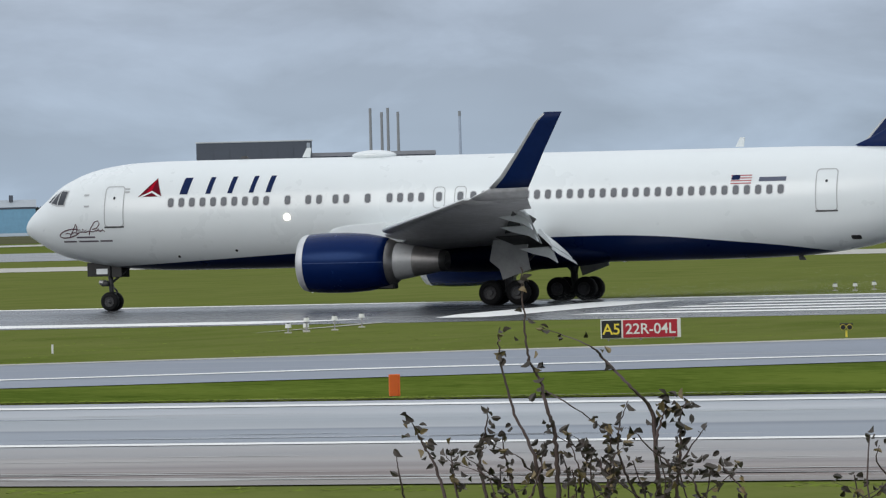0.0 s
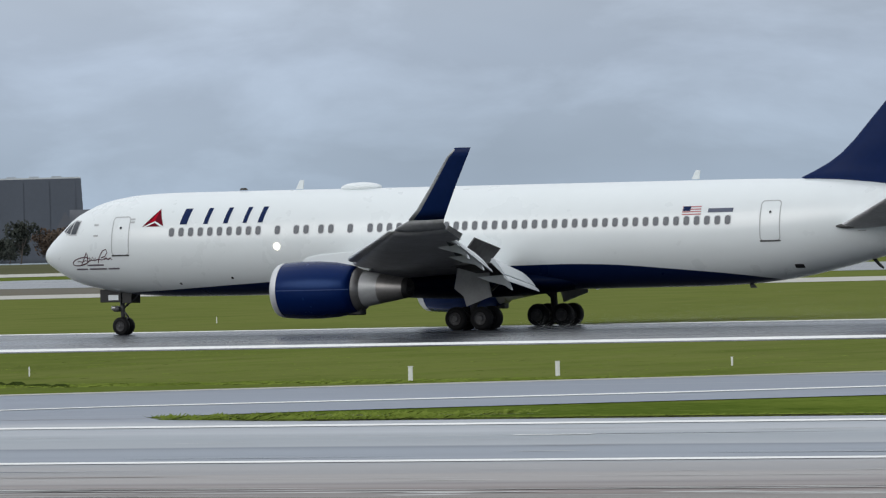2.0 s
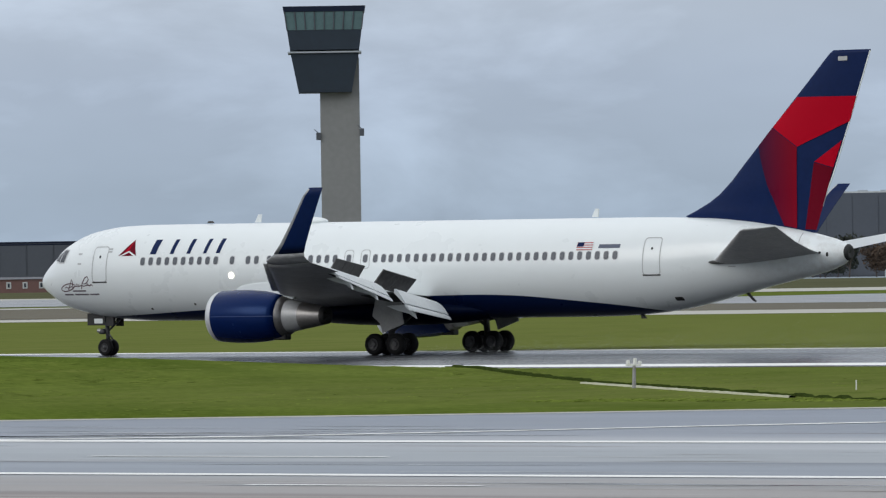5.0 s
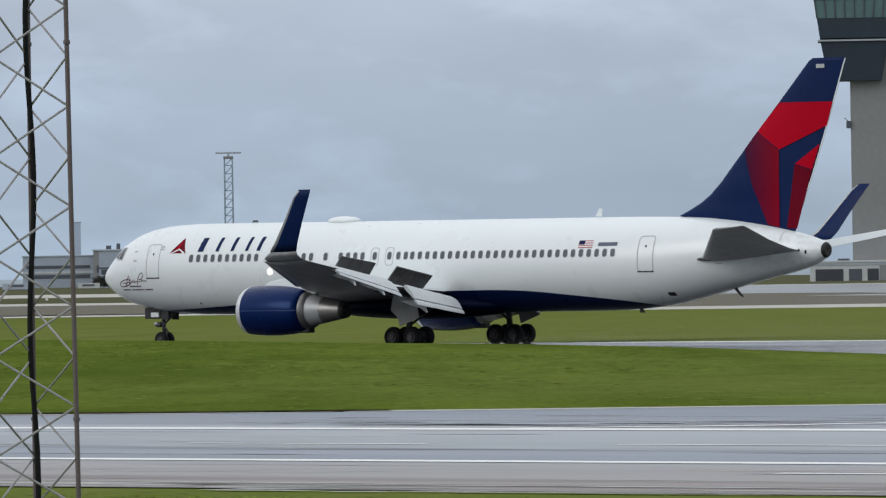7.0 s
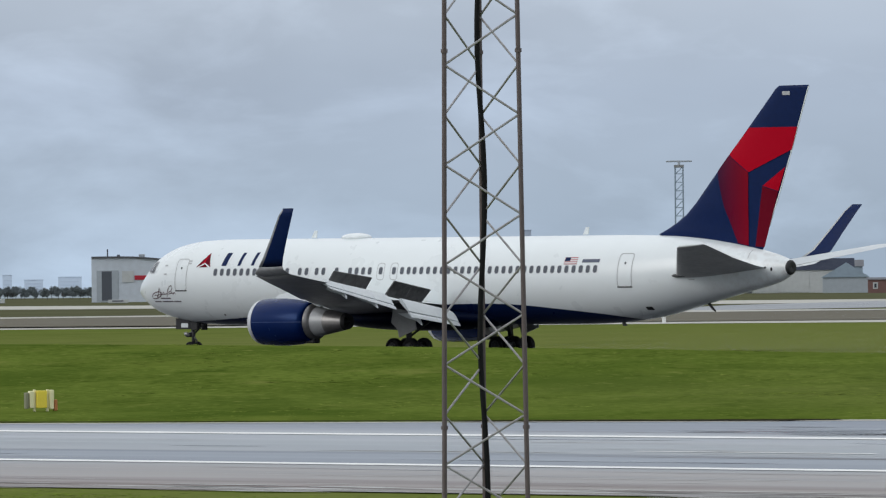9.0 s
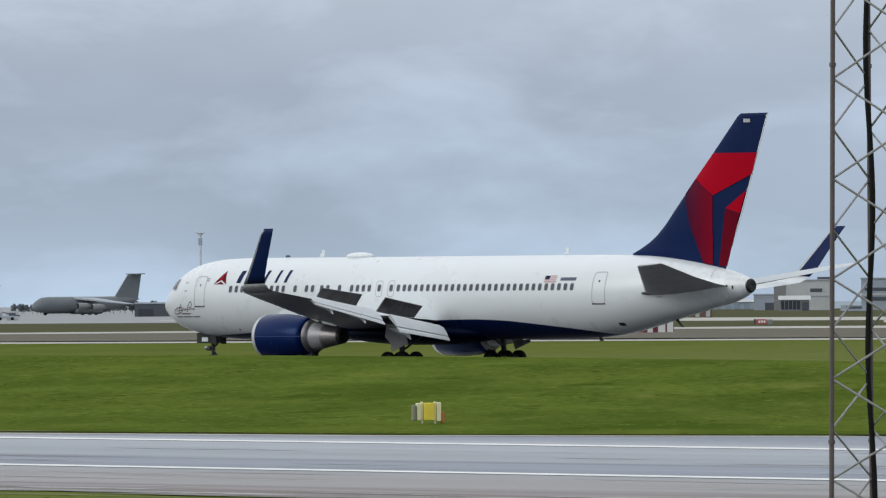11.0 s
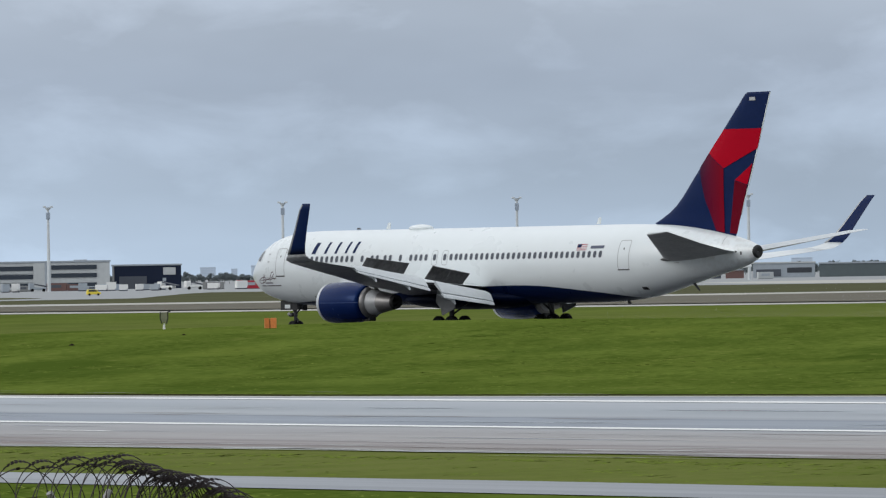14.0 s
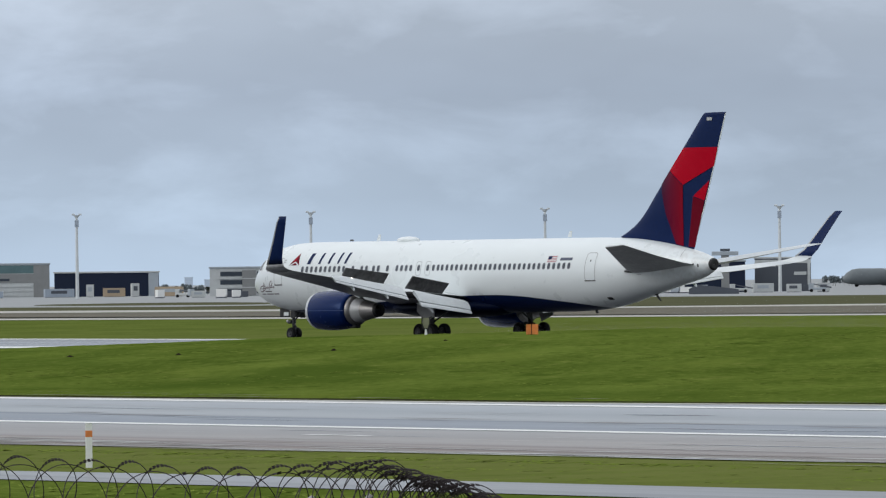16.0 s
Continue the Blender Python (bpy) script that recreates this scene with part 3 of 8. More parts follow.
def livery():
    """White over navy: the navy belly rises in a shallow sweep and runs out under the tail."""
    m = material("fuselage_paint", (0.745, 0.785, 0.795), 0.28, vary=0.04, scale=0.25, fine=0.7, coat=0.2, rvary=0.04)
    n, l = m.node_tree.nodes, m.node_tree.links
    b = n["Principled BSDF"]
    was = b.inputs["Base Color"].links[0].from_socket
    co = n.new("ShaderNodeTexCoord")
    sp = n.new("ShaderNodeSeparateXYZ")
    l.new(co.outputs["Object"], sp.inputs[0])
    r = n.new("ShaderNodeMapRange")
    r.inputs[1].default_value, r.inputs[2].default_value = 0, 54
    l.new(sp.outputs["X"], r.inputs[0])
    fc = n.new("ShaderNodeFloatCurve")
    cv = fc.mapping.curves[0]
    line = [(0, 1.5), (4.6, 2.12), (8.6, 2.32), (15.1, 2.64), (22, 2.95), (29.6, 3.17), (33.3, 3.14), (36.9, 2.87), (42.6, 2.19), (44, 1.8), (54, 1.5)]
    while len(cv.points) < len(line):
        cv.points.new(0.5, 0.5)
    for p, (s, z) in zip(cv.points, line):
        p.location = (s / 54, z / 8)
    fc.mapping.update()
    l.new(r.outputs[0], fc.inputs["Value"])
    up = n.new("ShaderNodeMath")
    up.operation = "MULTIPLY"
    up.inputs[1].default_value = 8
    l.new(fc.outputs[0], up.inputs[0])
    less = n.new("ShaderNodeMath")
    less.operation = "LESS_THAN"
    l.new(sp.outputs["Z"], less.inputs[0])
    l.new(up.outputs[0], less.inputs[1])
    mix = n.new("ShaderNodeMix")
    mix.data_type = "RGBA"
    l.new(less.outputs[0], mix.inputs[0])
    l.new(was, mix.inputs[6])
    mix.inputs[7].default_value = (0.003, 0.010, 0.048, 1)
    # the navy is the duller paint
    for socket, white_, navy_ in (("Specular IOR Level", 0.5, 0.14), ("Coat Weight", 0.2, 0.03)):
        q = n.new("ShaderNodeMapRange")
        q.inputs[3].default_value, q.inputs[4].default_value = white_, navy_
        l.new(less.outputs[0], q.inputs[0])
        l.new(q.outputs[0], b.inputs[socket])
    # exhaust grime towards the tail cone
    dirt = n.new("ShaderNodeTexNoise")
    dirt.inputs["Scale"].default_value, dirt.inputs["Detail"].default_value, dirt.inputs["Roughness"].default_value = 1.3, 6, 0.65
    l.new(co.outputs["Object"], dirt.inputs["Vector"])
    aft = n.new("ShaderNodeMapRange")
    aft.inputs[1].default_value, aft.inputs[2].default_value, aft.inputs[3].default_value, aft.inputs[4].default_value = 46.5, 52.0, 0.0, 1.3
    l.new(sp.outputs["X"], aft.inputs[0])
    spots = n.new("ShaderNodeMapRange")
    spots.inputs[1].default_value, spots.inputs[2].default_value, spots.inputs[4].default_value = 0.45, 0.78, 0.38
    l.new(dirt.outputs[0], spots.inputs[0])
    amount = n.new("ShaderNodeMath")
    amount.operation = "MULTIPLY"
    l.new(aft.outputs[0], amount.inputs[0])
    l.new(spots.outputs[0], amount.inputs[1])
    grime = n.new("ShaderNodeMix")
    grime.data_type = "RGBA"
    l.new(amount.outputs[0], grime.inputs[0])
    l.new(mix.outputs[2], grime.inputs[6])
    grime.inputs[7].default_value = (0.36, 0.31, 0.27, 1)
    l.new(grime.outputs[2], b.inputs["Base Color"])
    return m


def fuselage():
    st = sorted({*(0.30 + np.linspace(0, 1, 12) ** 2 * 2.25), *np.arange(2.6, 12, 0.5), *np.arange(12, 38, 2.0), *np.arange(38, 53.6, 0.55), 53.65})
    n = 72
    v, f = [(0.29, 0, 4.15)], []
    for s in st[1:]:
        t, b, wd = body_at(s)
        for k in range(n):
            a = 2 * math.pi * k / n
            v.append((s, wd * math.cos(a), (t + b) / 2 + (t - b) / 2 * math.sin(a)))
    f += [(0, 1 + k, 1 + (k + 1) % n) for k in range(n)]
    for i in range(len(st) - 2):
        o = 1 + i * n
        f += [(o + k, o + n + k, o + n + (k + 1) % n, o + (k + 1) % n) for k in range(n)]
    body = put("fuselage", v, f, livery(), airliner, "glossy white fuselage with a navy belly", True)
    bm = bmesh.new()
    lathe(bm, [(-0.25, 0.43), (0, 0.44), (0.1, 0.36), (0.12, 0.30), (0.02, 0.02)], (53.7, 0, 5.14), 20)
    part("exhaust", bm, BLACK, airliner, "dark tail exhaust", True)
    return body


body = fuselage()


def dense(outline, step=0.12):
    """The outline with points no further apart than a step."""
    o = []
    for a, b in zip(outline, outline[1:] + outline[:1]):
        k = max(1, math.ceil(math.hypot(b[0] - a[0], b[1] - a[1]) / step))
        o += [(a[0] + (b[0] - a[0]) * i / k, a[1] + (b[1] - a[1]) * i / k) for i in range(k)]
    return o


def patch(name, outline, mat, parent, out=0.012, label=""):
    """A marking that lies on the fuselage: an outline of (station, height), filled in rings."""
    rim = dense(outline)
    c = (sum(p[0] for p in outline) / len(outline), sum(p[1] for p in outline) / len(outline))
    size = max(math.hypot(p[0] - c[0], p[1] - c[1]) for p in rim)
    steps = max(1, math.ceil(size / 0.2))
    k = len(rim)
    v = [skin(*c, out)]
    for j in range(1, steps + 1):
        v += [skin(c[0] + (p[0] - c[0]) * j / steps, c[1] + (p[1] - c[1]) * j / steps, out) for p in rim]
    f = [(0, 1 + i, 1 + (i + 1) % k) for i in range(k)]
    for j in range(steps - 1):
        o = 1 + j * k
        f += [(o + i, o + k + i, o + k + (i + 1) % k, o + (i + 1) % k) for i in range(k)]
    return put(name, v, f, mat, parent, label)


def rounded(s, z, wd, hh, r, n=4):
    o = []
    for cx, cz, a0 in ((s + wd / 2 - r, z + hh / 2 - r, 0), (s - wd / 2 + r, z + hh / 2 - r, 90), (s - wd / 2 + r, z - hh / 2 + r, 180), (s + wd / 2 - r, z - hh / 2 + r, 270)):
        o += [(cx + r * math.cos(radians(a0 + 90 * i / n)), cz + r * math.sin(radians(a0 + 90 * i / n))) for i in range(n + 1)]
    return o


def outline_ring(name, outer, inner, mat, parent, out=0.012, label=""):
    pairs = []
    for i in range(len(outer)):
        (a, b), (c, d) = (outer[i], outer[(i + 1) % len(outer)]), (inner[i], inner[(i + 1) % len(outer)])
        n = max(1, math.ceil(math.hypot(b[0] - a[0], b[1] - a[1]) / 0.12))
        pairs += [((a[0] + (b[0] - a[0]) * j / n, a[1] + (b[1] - a[1]) * j / n), (c[0] + (d[0] - c[0]) * j / n, c[1] + (d[1] - c[1]) * j / n)) for j in range(n)]
    v = [skin(*p[0], out) for p in pairs] + [skin(*p[1], out) for p in pairs]
    k = len(pairs)
    return put(name, v, [(i, (i + 1) % k, k + (i + 1) % k, k + i) for i in range(k)], mat, parent, label)


def cabin_window(s, z=5.25):
    w_ = put("window", [skin(*p, 0.006) for p in rounded(s, z, 0.36, 0.5, 0.13)], [tuple(range(20))], SEAM, body)
    w_.data.materials[0] = WINDOWFRAME
    patch("pane", rounded(s, z, 0.29, 0.43, 0.12), CABINPANE, w_, 0.014)


WINDOWFRAME = material("window_frame_grey", (0.50, 0.52, 0.54), 0.4, vary=0.1)
CABINPANE = material("cabin_window_shade", (0.085, 0.095, 0.115), 0.25, vary=0.3, scale=0.4, fine=2, spec=0.3)
stations = [9.18 + 0.563 * k for k in range(10)] + [15.37, 16.46, 17.03, 17.89, 18.46, 19.57, 20.71, 21.26, 21.81, 22.36, 23.28, 24.38, 25.05, 25.6]
stations += [40.62 - 0.559 * k for k in range(27)]
for s in stations:
    cabin_window(s, 5.28 - 0.0028 * (s - 9))


def door(s, z, wd, hh, sill):
    d = outline_ring("cabin_door", rounded(s, z, wd + 0.1, hh + 0.1, 0.2), rounded(s, z, wd, hh, 0.16), SEAM, body, 0.012, "white cabin door with a grey outline")
    patch("door_window", rounded(s, z + hh * 0.22, 0.12, 0.14, 0.05), GLASS, d, 0.016)
    if sill:
        patch("sill", [(s + wd / 2 + 0.05, z - hh / 2), (s - wd / 2 - 0.05, z - hh / 2), (s - wd / 2 - 0.05, z - hh / 2 - 0.08), (s + wd / 2 + 0.05, z - hh / 2 - 0.08)], DARKGREY, d, 0.02)


door(6.1, 5.15, 0.98, 1.92, True)
door(42.85, 5.1, 0.98, 1.92, True)
for s in (23.28, 24.38):
    outline_ring("emergency_exit", rounded(s, 5.2, 0.62, 1.05, 0.2), rounded(s, 5.2, 0.54, 0.97, 0.17), SEAM, body)
# flight deck glass
cockpit = patch("cockpit_window", [(2.24, 5.40), (2.64, 5.90), (2.84, 5.98), (3.24, 5.95), (3.10, 5.30), (2.67, 5.30)], GLASS, body, 0.014, "dark flight deck glass")
outline_ring("cockpit_frame", [(2.17, 5.36), (2.62, 5.96), (2.84, 6.04), (3.32, 6.0), (3.16, 5.23), (2.64, 5.23)], [(2.24, 5.40), (2.64, 5.90), (2.84, 5.98), (3.24, 5.95), (3.10, 5.30), (2.67, 5.30)], SEAM, cockpit, 0.013)
patch("cockpit_post", [(2.72, 5.96), (2.79, 5.98), (2.70, 5.30), (2.63, 5.30)], SEAM, cockpit, 0.02)
patch("front_window", [(1.94, 5.45), (2.52, 5.92), (2.14, 5.40)], GLASS, body, 0.014)


def slanted(name, s0, s1, z0, z1, mat, lean=0.12, label=""):
    return patch(name, [(s0, z0), (s1, z0), (s1 + lean * (z1 - z0), z1), (s0 + lean * (z1 - z0), z1)], mat, body, 0.013, label)


# airline mark: plain slanted shapes in the brand's colours
for s0, s1 in ((9.42, 10.36), (10.80, 11.58), (11.96, 12.74), (13.10, 13.86), (13.98, 14.78)):
    slanted("title_shape", s0 + 0.18, s1 - 0.34, 5.67, 6.48, NAVY, 0.2)
patch("emblem_shape", [(7.40, 5.60), (8.66, 5.60), (8.28, 6.50)], DARKRED, body, 0.013, "red triangular emblem")
patch("emblem_facet", [(7.80, 5.78), (8.10, 5.88), (8.28, 6.46)], RED, body, 0.018)
patch("emblem_gap", [(7.40, 5.58), (8.12, 5.88), (8.12, 5.80), (7.62, 5.60)], WHITE, body, 0.018)
patch("emblem_gap", [(8.66, 5.60), (8.12, 5.88), (8.12, 5.80), (8.45, 5.60)], WHITE, body, 0.018)
slanted("registration_bar", 39.5, 40.85, 5.58, 5.78, material("mark_grey", (0.075, 0.09, 0.14), 0.5, vary=0.2), 0.1, "dark registration bar")


def flag():
    fl = slanted("flag", 38.10, 39.12, 5.48, 5.91, WHITE, 0.15, "small flag with red stripes and a blue corner")
    for k in range(4):
        z = 5.48 + 0.43 * (2 * k) / 7
        p = patch("stripe", [(38.10, z), (39.12, z), (39.14, z + 0.06), (38.11, z + 0.06)], material("flag_red", (0.42, 0.13, 0.14), 0.4), fl, 0.018)
    patch("canton", [(38.13, 5.68), (38.54, 5.68), (38.57, 5.905), (38.16, 5.905)], NAVY, fl, 0.022)


flag()
# autograph under the flight deck, as plain strokes
INK = material("autograph_ink", (0.085, 0.03, 0.045), 0.5)


def stroke(pts, wd, parent):
    v, f = [], []
    for i, p in enumerate(pts):
        q = Vector(pts[min(i + 1, len(pts) - 1)]) - Vector(pts[max(i - 1, 0)])
        nrm = Vector((-q.y, q.x)).normalized() * wd / 2
        v += [skin(p[0] + nrm.x, p[1] + nrm.y, 0.014), skin(p[0] - nrm.x, p[1] - nrm.y, 0.014)]
        if i:
            f.append((2 * i - 2, 2 * i - 1, 2 * i + 1, 2 * i))
    return put("autograph_stroke", v, f, INK, parent)


loop = [(3.45 + 0.62 * math.cos(radians(a)), 3.88 + 0.19 * math.sin(radians(a)) + 0.1 * math.cos(radians(a))) for a in range(20, 341, 16)]
stroke(loop, 0.055, body)
stroke([(3.2 + 0.12 * k, 3.86 + 0.03 * math.sin(k * 1.7) + 0.008 * k) for k in range(20)], 0.045, body)
stroke([(3.45, 3.72), (3.68, 4.0), (3.9, 4.34), (3.95, 4.2), (3.9, 3.88)], 0.055, body)
stroke([(4.02, 3.9), (4.1, 4.08), (4.2, 3.92), (4.3, 4.1), (4.4, 3.94), (4.5, 4.06)], 0.04, body)
stroke([(4.62, 3.78), (4.75, 4.1), (5.0, 4.42), (5.2, 4.48), (5.28, 4.32), (5.1, 4.12), (4.85, 4.06)], 0.055, body)
stroke([(5.05, 3.95), (5.2, 4.08), (5.3, 3.93), (5.42, 4.05), (5.55, 3.94)], 0.045, body)
CAPTION = material("caption_grey", (0.13, 0.11, 0.13), 0.5)
slanted("caption_bar", 3.85, 4.95, 3.64, 3.72, CAPTION, 0)
for a, b in ((3.0, 3.8), (3.95, 5.1), (5.2, 5.9)):
    slanted("caption_bar", a, b, 3.44, 3.52, CAPTION, 0)
# small ports and plates on the skin
for s, z in ((9.25, 2.62), (12.4, 2.86), (52.35, 5.15)):
    patch("port", rounded(s, z, 0.14, 0.12, 0.05), BLACK, body, 0.014)
patch("outflow_valve", rounded(44.0, 2.82, 0.46, 0.2, 0.06), BLACK, body, 0.014)
for s, z in ((6.75, 6.0), (6.75, 5.85), (4.5, 5.75), (4.55, 5.2)):
    patch("placard", rounded(s, z, 0.3, 0.09, 0.02), SEAM, body, 0.014)
# wing inspection light, shining aft
lamp = patch("wing_light", rounded(15.34, 4.43, 0.32, 0.32, 0.155), BULB, body, 0.03, "glowing wing inspection light")


def blade(name, s, z, length, tall, sweep, mat):
    bm = bmesh.new()
    prism(bm, [(s, z), (s + length, z), (s + sweep + length * 0.55, z + tall), (s + sweep, z + tall)], -0.025, 0.025, 1)
    part(name, bm, mat, body)


blade("antenna", 15.2, 7.34, 0.42, 0.45, 0.25, WHITE)
blade("antenna", 37.6, 7.26, 0.42, 0.45, 0.25, WHITE)
blade("antenna", 11.9, 7.36, 0.5, 0.12, 0.1, DARKGREY)
bm = bmesh.new()
bmesh.ops.create_uvsphere(bm, u_segments=28, v_segments=12, radius=1, matrix=Matrix.LocRotScale((19.0, 0, 7.33), None, (1.15, 0.62, 0.27)))
part("satellite_dome", bm, WHITE, body, "white satellite antenna dome", True)
bm = bmesh.new()
tube(bm, (47.35, 0, 3.15), (47.75, 0, 2.72), 0.10, 0.07)
tube(bm, (47.70, 0, 2.78), (47.90, 0, 2.62), 0.08, 0.05)
part("tail_skid", bm, BLACK, airliner)
blade("drain_mast", 40.7, 1.78, 0.35, 0.3, -0.1, DARKGREY)


MATTE = material("dull_cowl_metal", (0.40, 0.41, 0.42), 0.5, 0.3, vary=0.25, scale=1.2, fine=7)


# wings: span place, leading edge, trailing edge, height, thickness ratio
def foil(chord, thick, n=12):
    o = []
    for k in range(n + 1):
        x = 0.5 - 0.5 * math.cos(math.pi * k / n)
        y = 5 * thick * (0.2969 * math.sqrt(x) - 0.126 * x - 0.3516 * x * x + 0.2843 * x ** 3 - 0.1036 * x ** 4)
        o.append((x * chord, y * chord * 1.05))
    low = [(x, -y * 0.85) for x, y in o[-2:0:-1]]
    return o + low


def loft(name, rows, mat, parent, label="", side=-1, top=None, lit=0.2):
    """Sections (span, lead, trail, z, ratio[, drop]) joined to a wing-like body; side -1 is the left."""
    v, f = [], []
    k = 0
    for i, (a, le, te, z, th, *drop) in enumerate(rows):
        b0, b1 = rows[max(0, i - 1)], rows[min(len(rows) - 1, i + 1)]
        t = Vector((b1[0] - b0[0], b1[3] - b0[3])).normalized()
        up = Vector((-t.y, t.x))
        fo = foil(te - le, th)
        k = len(fo)
        for x, y in fo:
            d = (drop[0] if drop else 0) * (x / (te - le))
            v.append((le + x, side * (a + up.x * y), z + up.y * y - d))
    for i in range(len(rows) - 1):
        o = i * k
        f += [(o + j, o + (j + 1) % k, o + k + (j + 1) % k, o + k + j) for j in range(k)]
    f += [tuple(range(k)), tuple(range((len(rows) - 1) * k, len(rows) * k))]
    me = mesh_of(name, v, f, [mat, top] if top else mat, True)
    bm = bmesh.new()
    bm.from_mesh(me)
    bmesh.ops.recalc_face_normals(bm, faces=bm.faces)
    # Sky light is put into the colour: faces turned up take the paler material.
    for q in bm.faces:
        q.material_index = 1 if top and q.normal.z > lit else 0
    bm.to_mesh(me)
    bm.free()
    ob = new(name, me)
    ob.parent = parent
    return tagged(ob, label)


def panel(name, corners, thick, mat, parent, side=-1):
    """A thick plate through four (station, span, height) corners."""
    p = [Vector((s, side * a, z)) for s, a, z in corners]
    nrm = (p[1] - p[0]).cross(p[3] - p[0]).normalized() * thick / 2
    v = [q + nrm for q in p] + [q - nrm for q in p]
    f = [(0, 1, 2, 3), (7, 6, 5, 4), (0, 4, 5, 1), (1, 5, 6, 2), (2, 6, 7, 3), (3, 7, 4, 0)]
    return put(name, v, f, mat, parent)


def flap(name, le_out, te_out, te_in, le_in, parent, side):
    """A flap of two slotted segments between four (station, span, height) corners, thick in front and sharp behind."""
    lo, to, ti, li = (Vector((s, side * a, z)) for s, a, z in (le_out, te_out, te_in, le_in))
    nrm = (to - lo).cross(li - lo).normalized()
    nrm *= 1 if nrm.z > 0 else -1
    first = None
    for k0, k1, t0, t1, sink, nm in ((0.0, 0.70, 0.20, 0.08, 0.0, name), (0.725, 1.0, 0.09, 0.02, 0.05, "aft_segment")):
        v, f = [], []
        for o, e in ((lo, to), (lo.lerp(li, 0.5), to.lerp(ti, 0.5)), (lo.lerp(li, 0.93), to.lerp(ti, 0.93)), (li.lerp(ti, 0.12), ti)):
            a, b = o.lerp(e, k0) - nrm * sink, o.lerp(e, k1) - nrm * sink
            v += [a - nrm * t0 * 0.35, a.lerp(b, 0.08) + nrm * 0.02, a.lerp(b, 0.5) + nrm * 0.04, b, b - nrm * t1, a.lerp(b, 0.2) - nrm * t0]
        for i in range(3):
            f += [(6 * i + j, 6 * i + (j + 1) % 6, 6 * i + 6 + (j + 1) % 6, 6 * i + 6 + j) for j in range(6)]
        f += [(0, 1, 2, 3, 4, 5), (23, 22, 21, 20, 19, 18)]
        ob = put(nm, v, f, FLAP, first or parent, "pale lowered flap" if not first else "")
        first = first or ob


def lifted(rows, side):
    """The right wing rides a little higher at its tip."""
    return [(a, le, te, z + (0.27 * (a / 25.6) ** 2 if side > 0 else 0), *rest) for a, le, te, z, *rest in rows]


def wing(side):
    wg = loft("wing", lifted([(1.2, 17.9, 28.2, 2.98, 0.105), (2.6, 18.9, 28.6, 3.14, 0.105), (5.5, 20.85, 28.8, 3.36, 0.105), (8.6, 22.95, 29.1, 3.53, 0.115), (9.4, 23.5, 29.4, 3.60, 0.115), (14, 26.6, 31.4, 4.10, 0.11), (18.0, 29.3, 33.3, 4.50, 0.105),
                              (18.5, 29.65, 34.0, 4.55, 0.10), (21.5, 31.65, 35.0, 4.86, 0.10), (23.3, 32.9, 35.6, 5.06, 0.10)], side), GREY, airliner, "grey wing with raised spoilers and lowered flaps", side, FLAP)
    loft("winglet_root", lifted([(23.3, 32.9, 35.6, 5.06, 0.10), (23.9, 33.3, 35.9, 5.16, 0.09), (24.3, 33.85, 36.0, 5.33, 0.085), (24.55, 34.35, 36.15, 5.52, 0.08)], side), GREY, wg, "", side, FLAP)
    wl_ = loft("winglet", lifted([(24.55, 34.35, 36.15, 5.52, 0.08), (24.85, 34.95, 36.5, 6.0, 0.075), (25.2, 35.9, 37.15, 7.1, 0.07), (25.62, 36.95, 37.98, 8.4, 0.07), (25.78, 37.42, 38.26, 8.82, 0.06)], side), NAVY, wg, "navy blue blended winglet", side)
    loft("leading_edge", lifted([(24.55, 34.27, 34.75, 5.53, 0.34), (24.85, 34.88, 35.26, 6.0, 0.34), (25.2, 35.84, 36.12, 7.1, 0.32), (25.62, 36.90, 37.12, 8.4, 0.32), (25.76, 37.34, 37.52, 8.76, 0.3)], side), MATTE, wl_, "bare metal leading edge", side)
    # drooped slats along the leading edge
    for rows in ([(3.4, 18.95, 20.2, 3.34, 0.32), (6.6, 21.1, 22.3, 3.54, 0.32)], [(9.4, 23.05, 24.25, 3.70, 0.30), (14, 26.2, 27.2, 4.16, 0.28), (18.4, 29.25, 30.0, 4.57, 0.26), (22.9, 32.36, 32.9, 5.03, 0.24)]):
        # On the slats the paler, lit colour also reaches round the nose.
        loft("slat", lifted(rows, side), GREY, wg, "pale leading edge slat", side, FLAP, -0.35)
    # flaps
    flap("inboard_flap", (30.75, 8.78, 3.62), (31.62, 8.66, 2.47), (30.66, 3.3, 1.87), (29.5, 2.9, 2.83), wg, side)
    flap("outboard_flap", (33.15, 18.2, 4.78), (33.75, 18.0, 4.25), (31.17, 9.5, 2.94), (30.1, 9.4, 3.88), wg, side)
    # black panels that paint in the shade of the gap before the lowered flaps
    panel("flap_gap_shade", [(28.0, 2.9, 2.55), (28.6, 8.9, 3.25), (30.7, 8.8, 3.35), (29.5, 2.9, 2.62)], 0.05, BLACK, wg, side)
    panel("flap_gap_shade", [(29.1, 9.0, 3.42), (32.9, 18.0, 4.48), (33.2, 18.1, 4.62), (30.1, 9.2, 3.62)], 0.05, BLACK, wg, side)
    # raised spoilers
    for a0, a1 in ((4.25, 6.05), (6.1, 7.9)):
        k0, k1 = (a0 - 4.5) / 3.45, (a1 - 4.5) / 3.45
        panel("spoiler", [(28.2 + 0.45 * k0, a0, 3.26 + 0.5 * k0), (28.2 + 0.45 * k1, a1, 3.26 + 0.5 * k1), (28.85 + 0.4 * k1, a1 - 0.25, 4.1 + 0.53 * k1), (28.85 + 0.4 * k0, a0 - 0.25, 4.1 + 0.53 * k0)], 0.07, DARKGREY, wg, side)
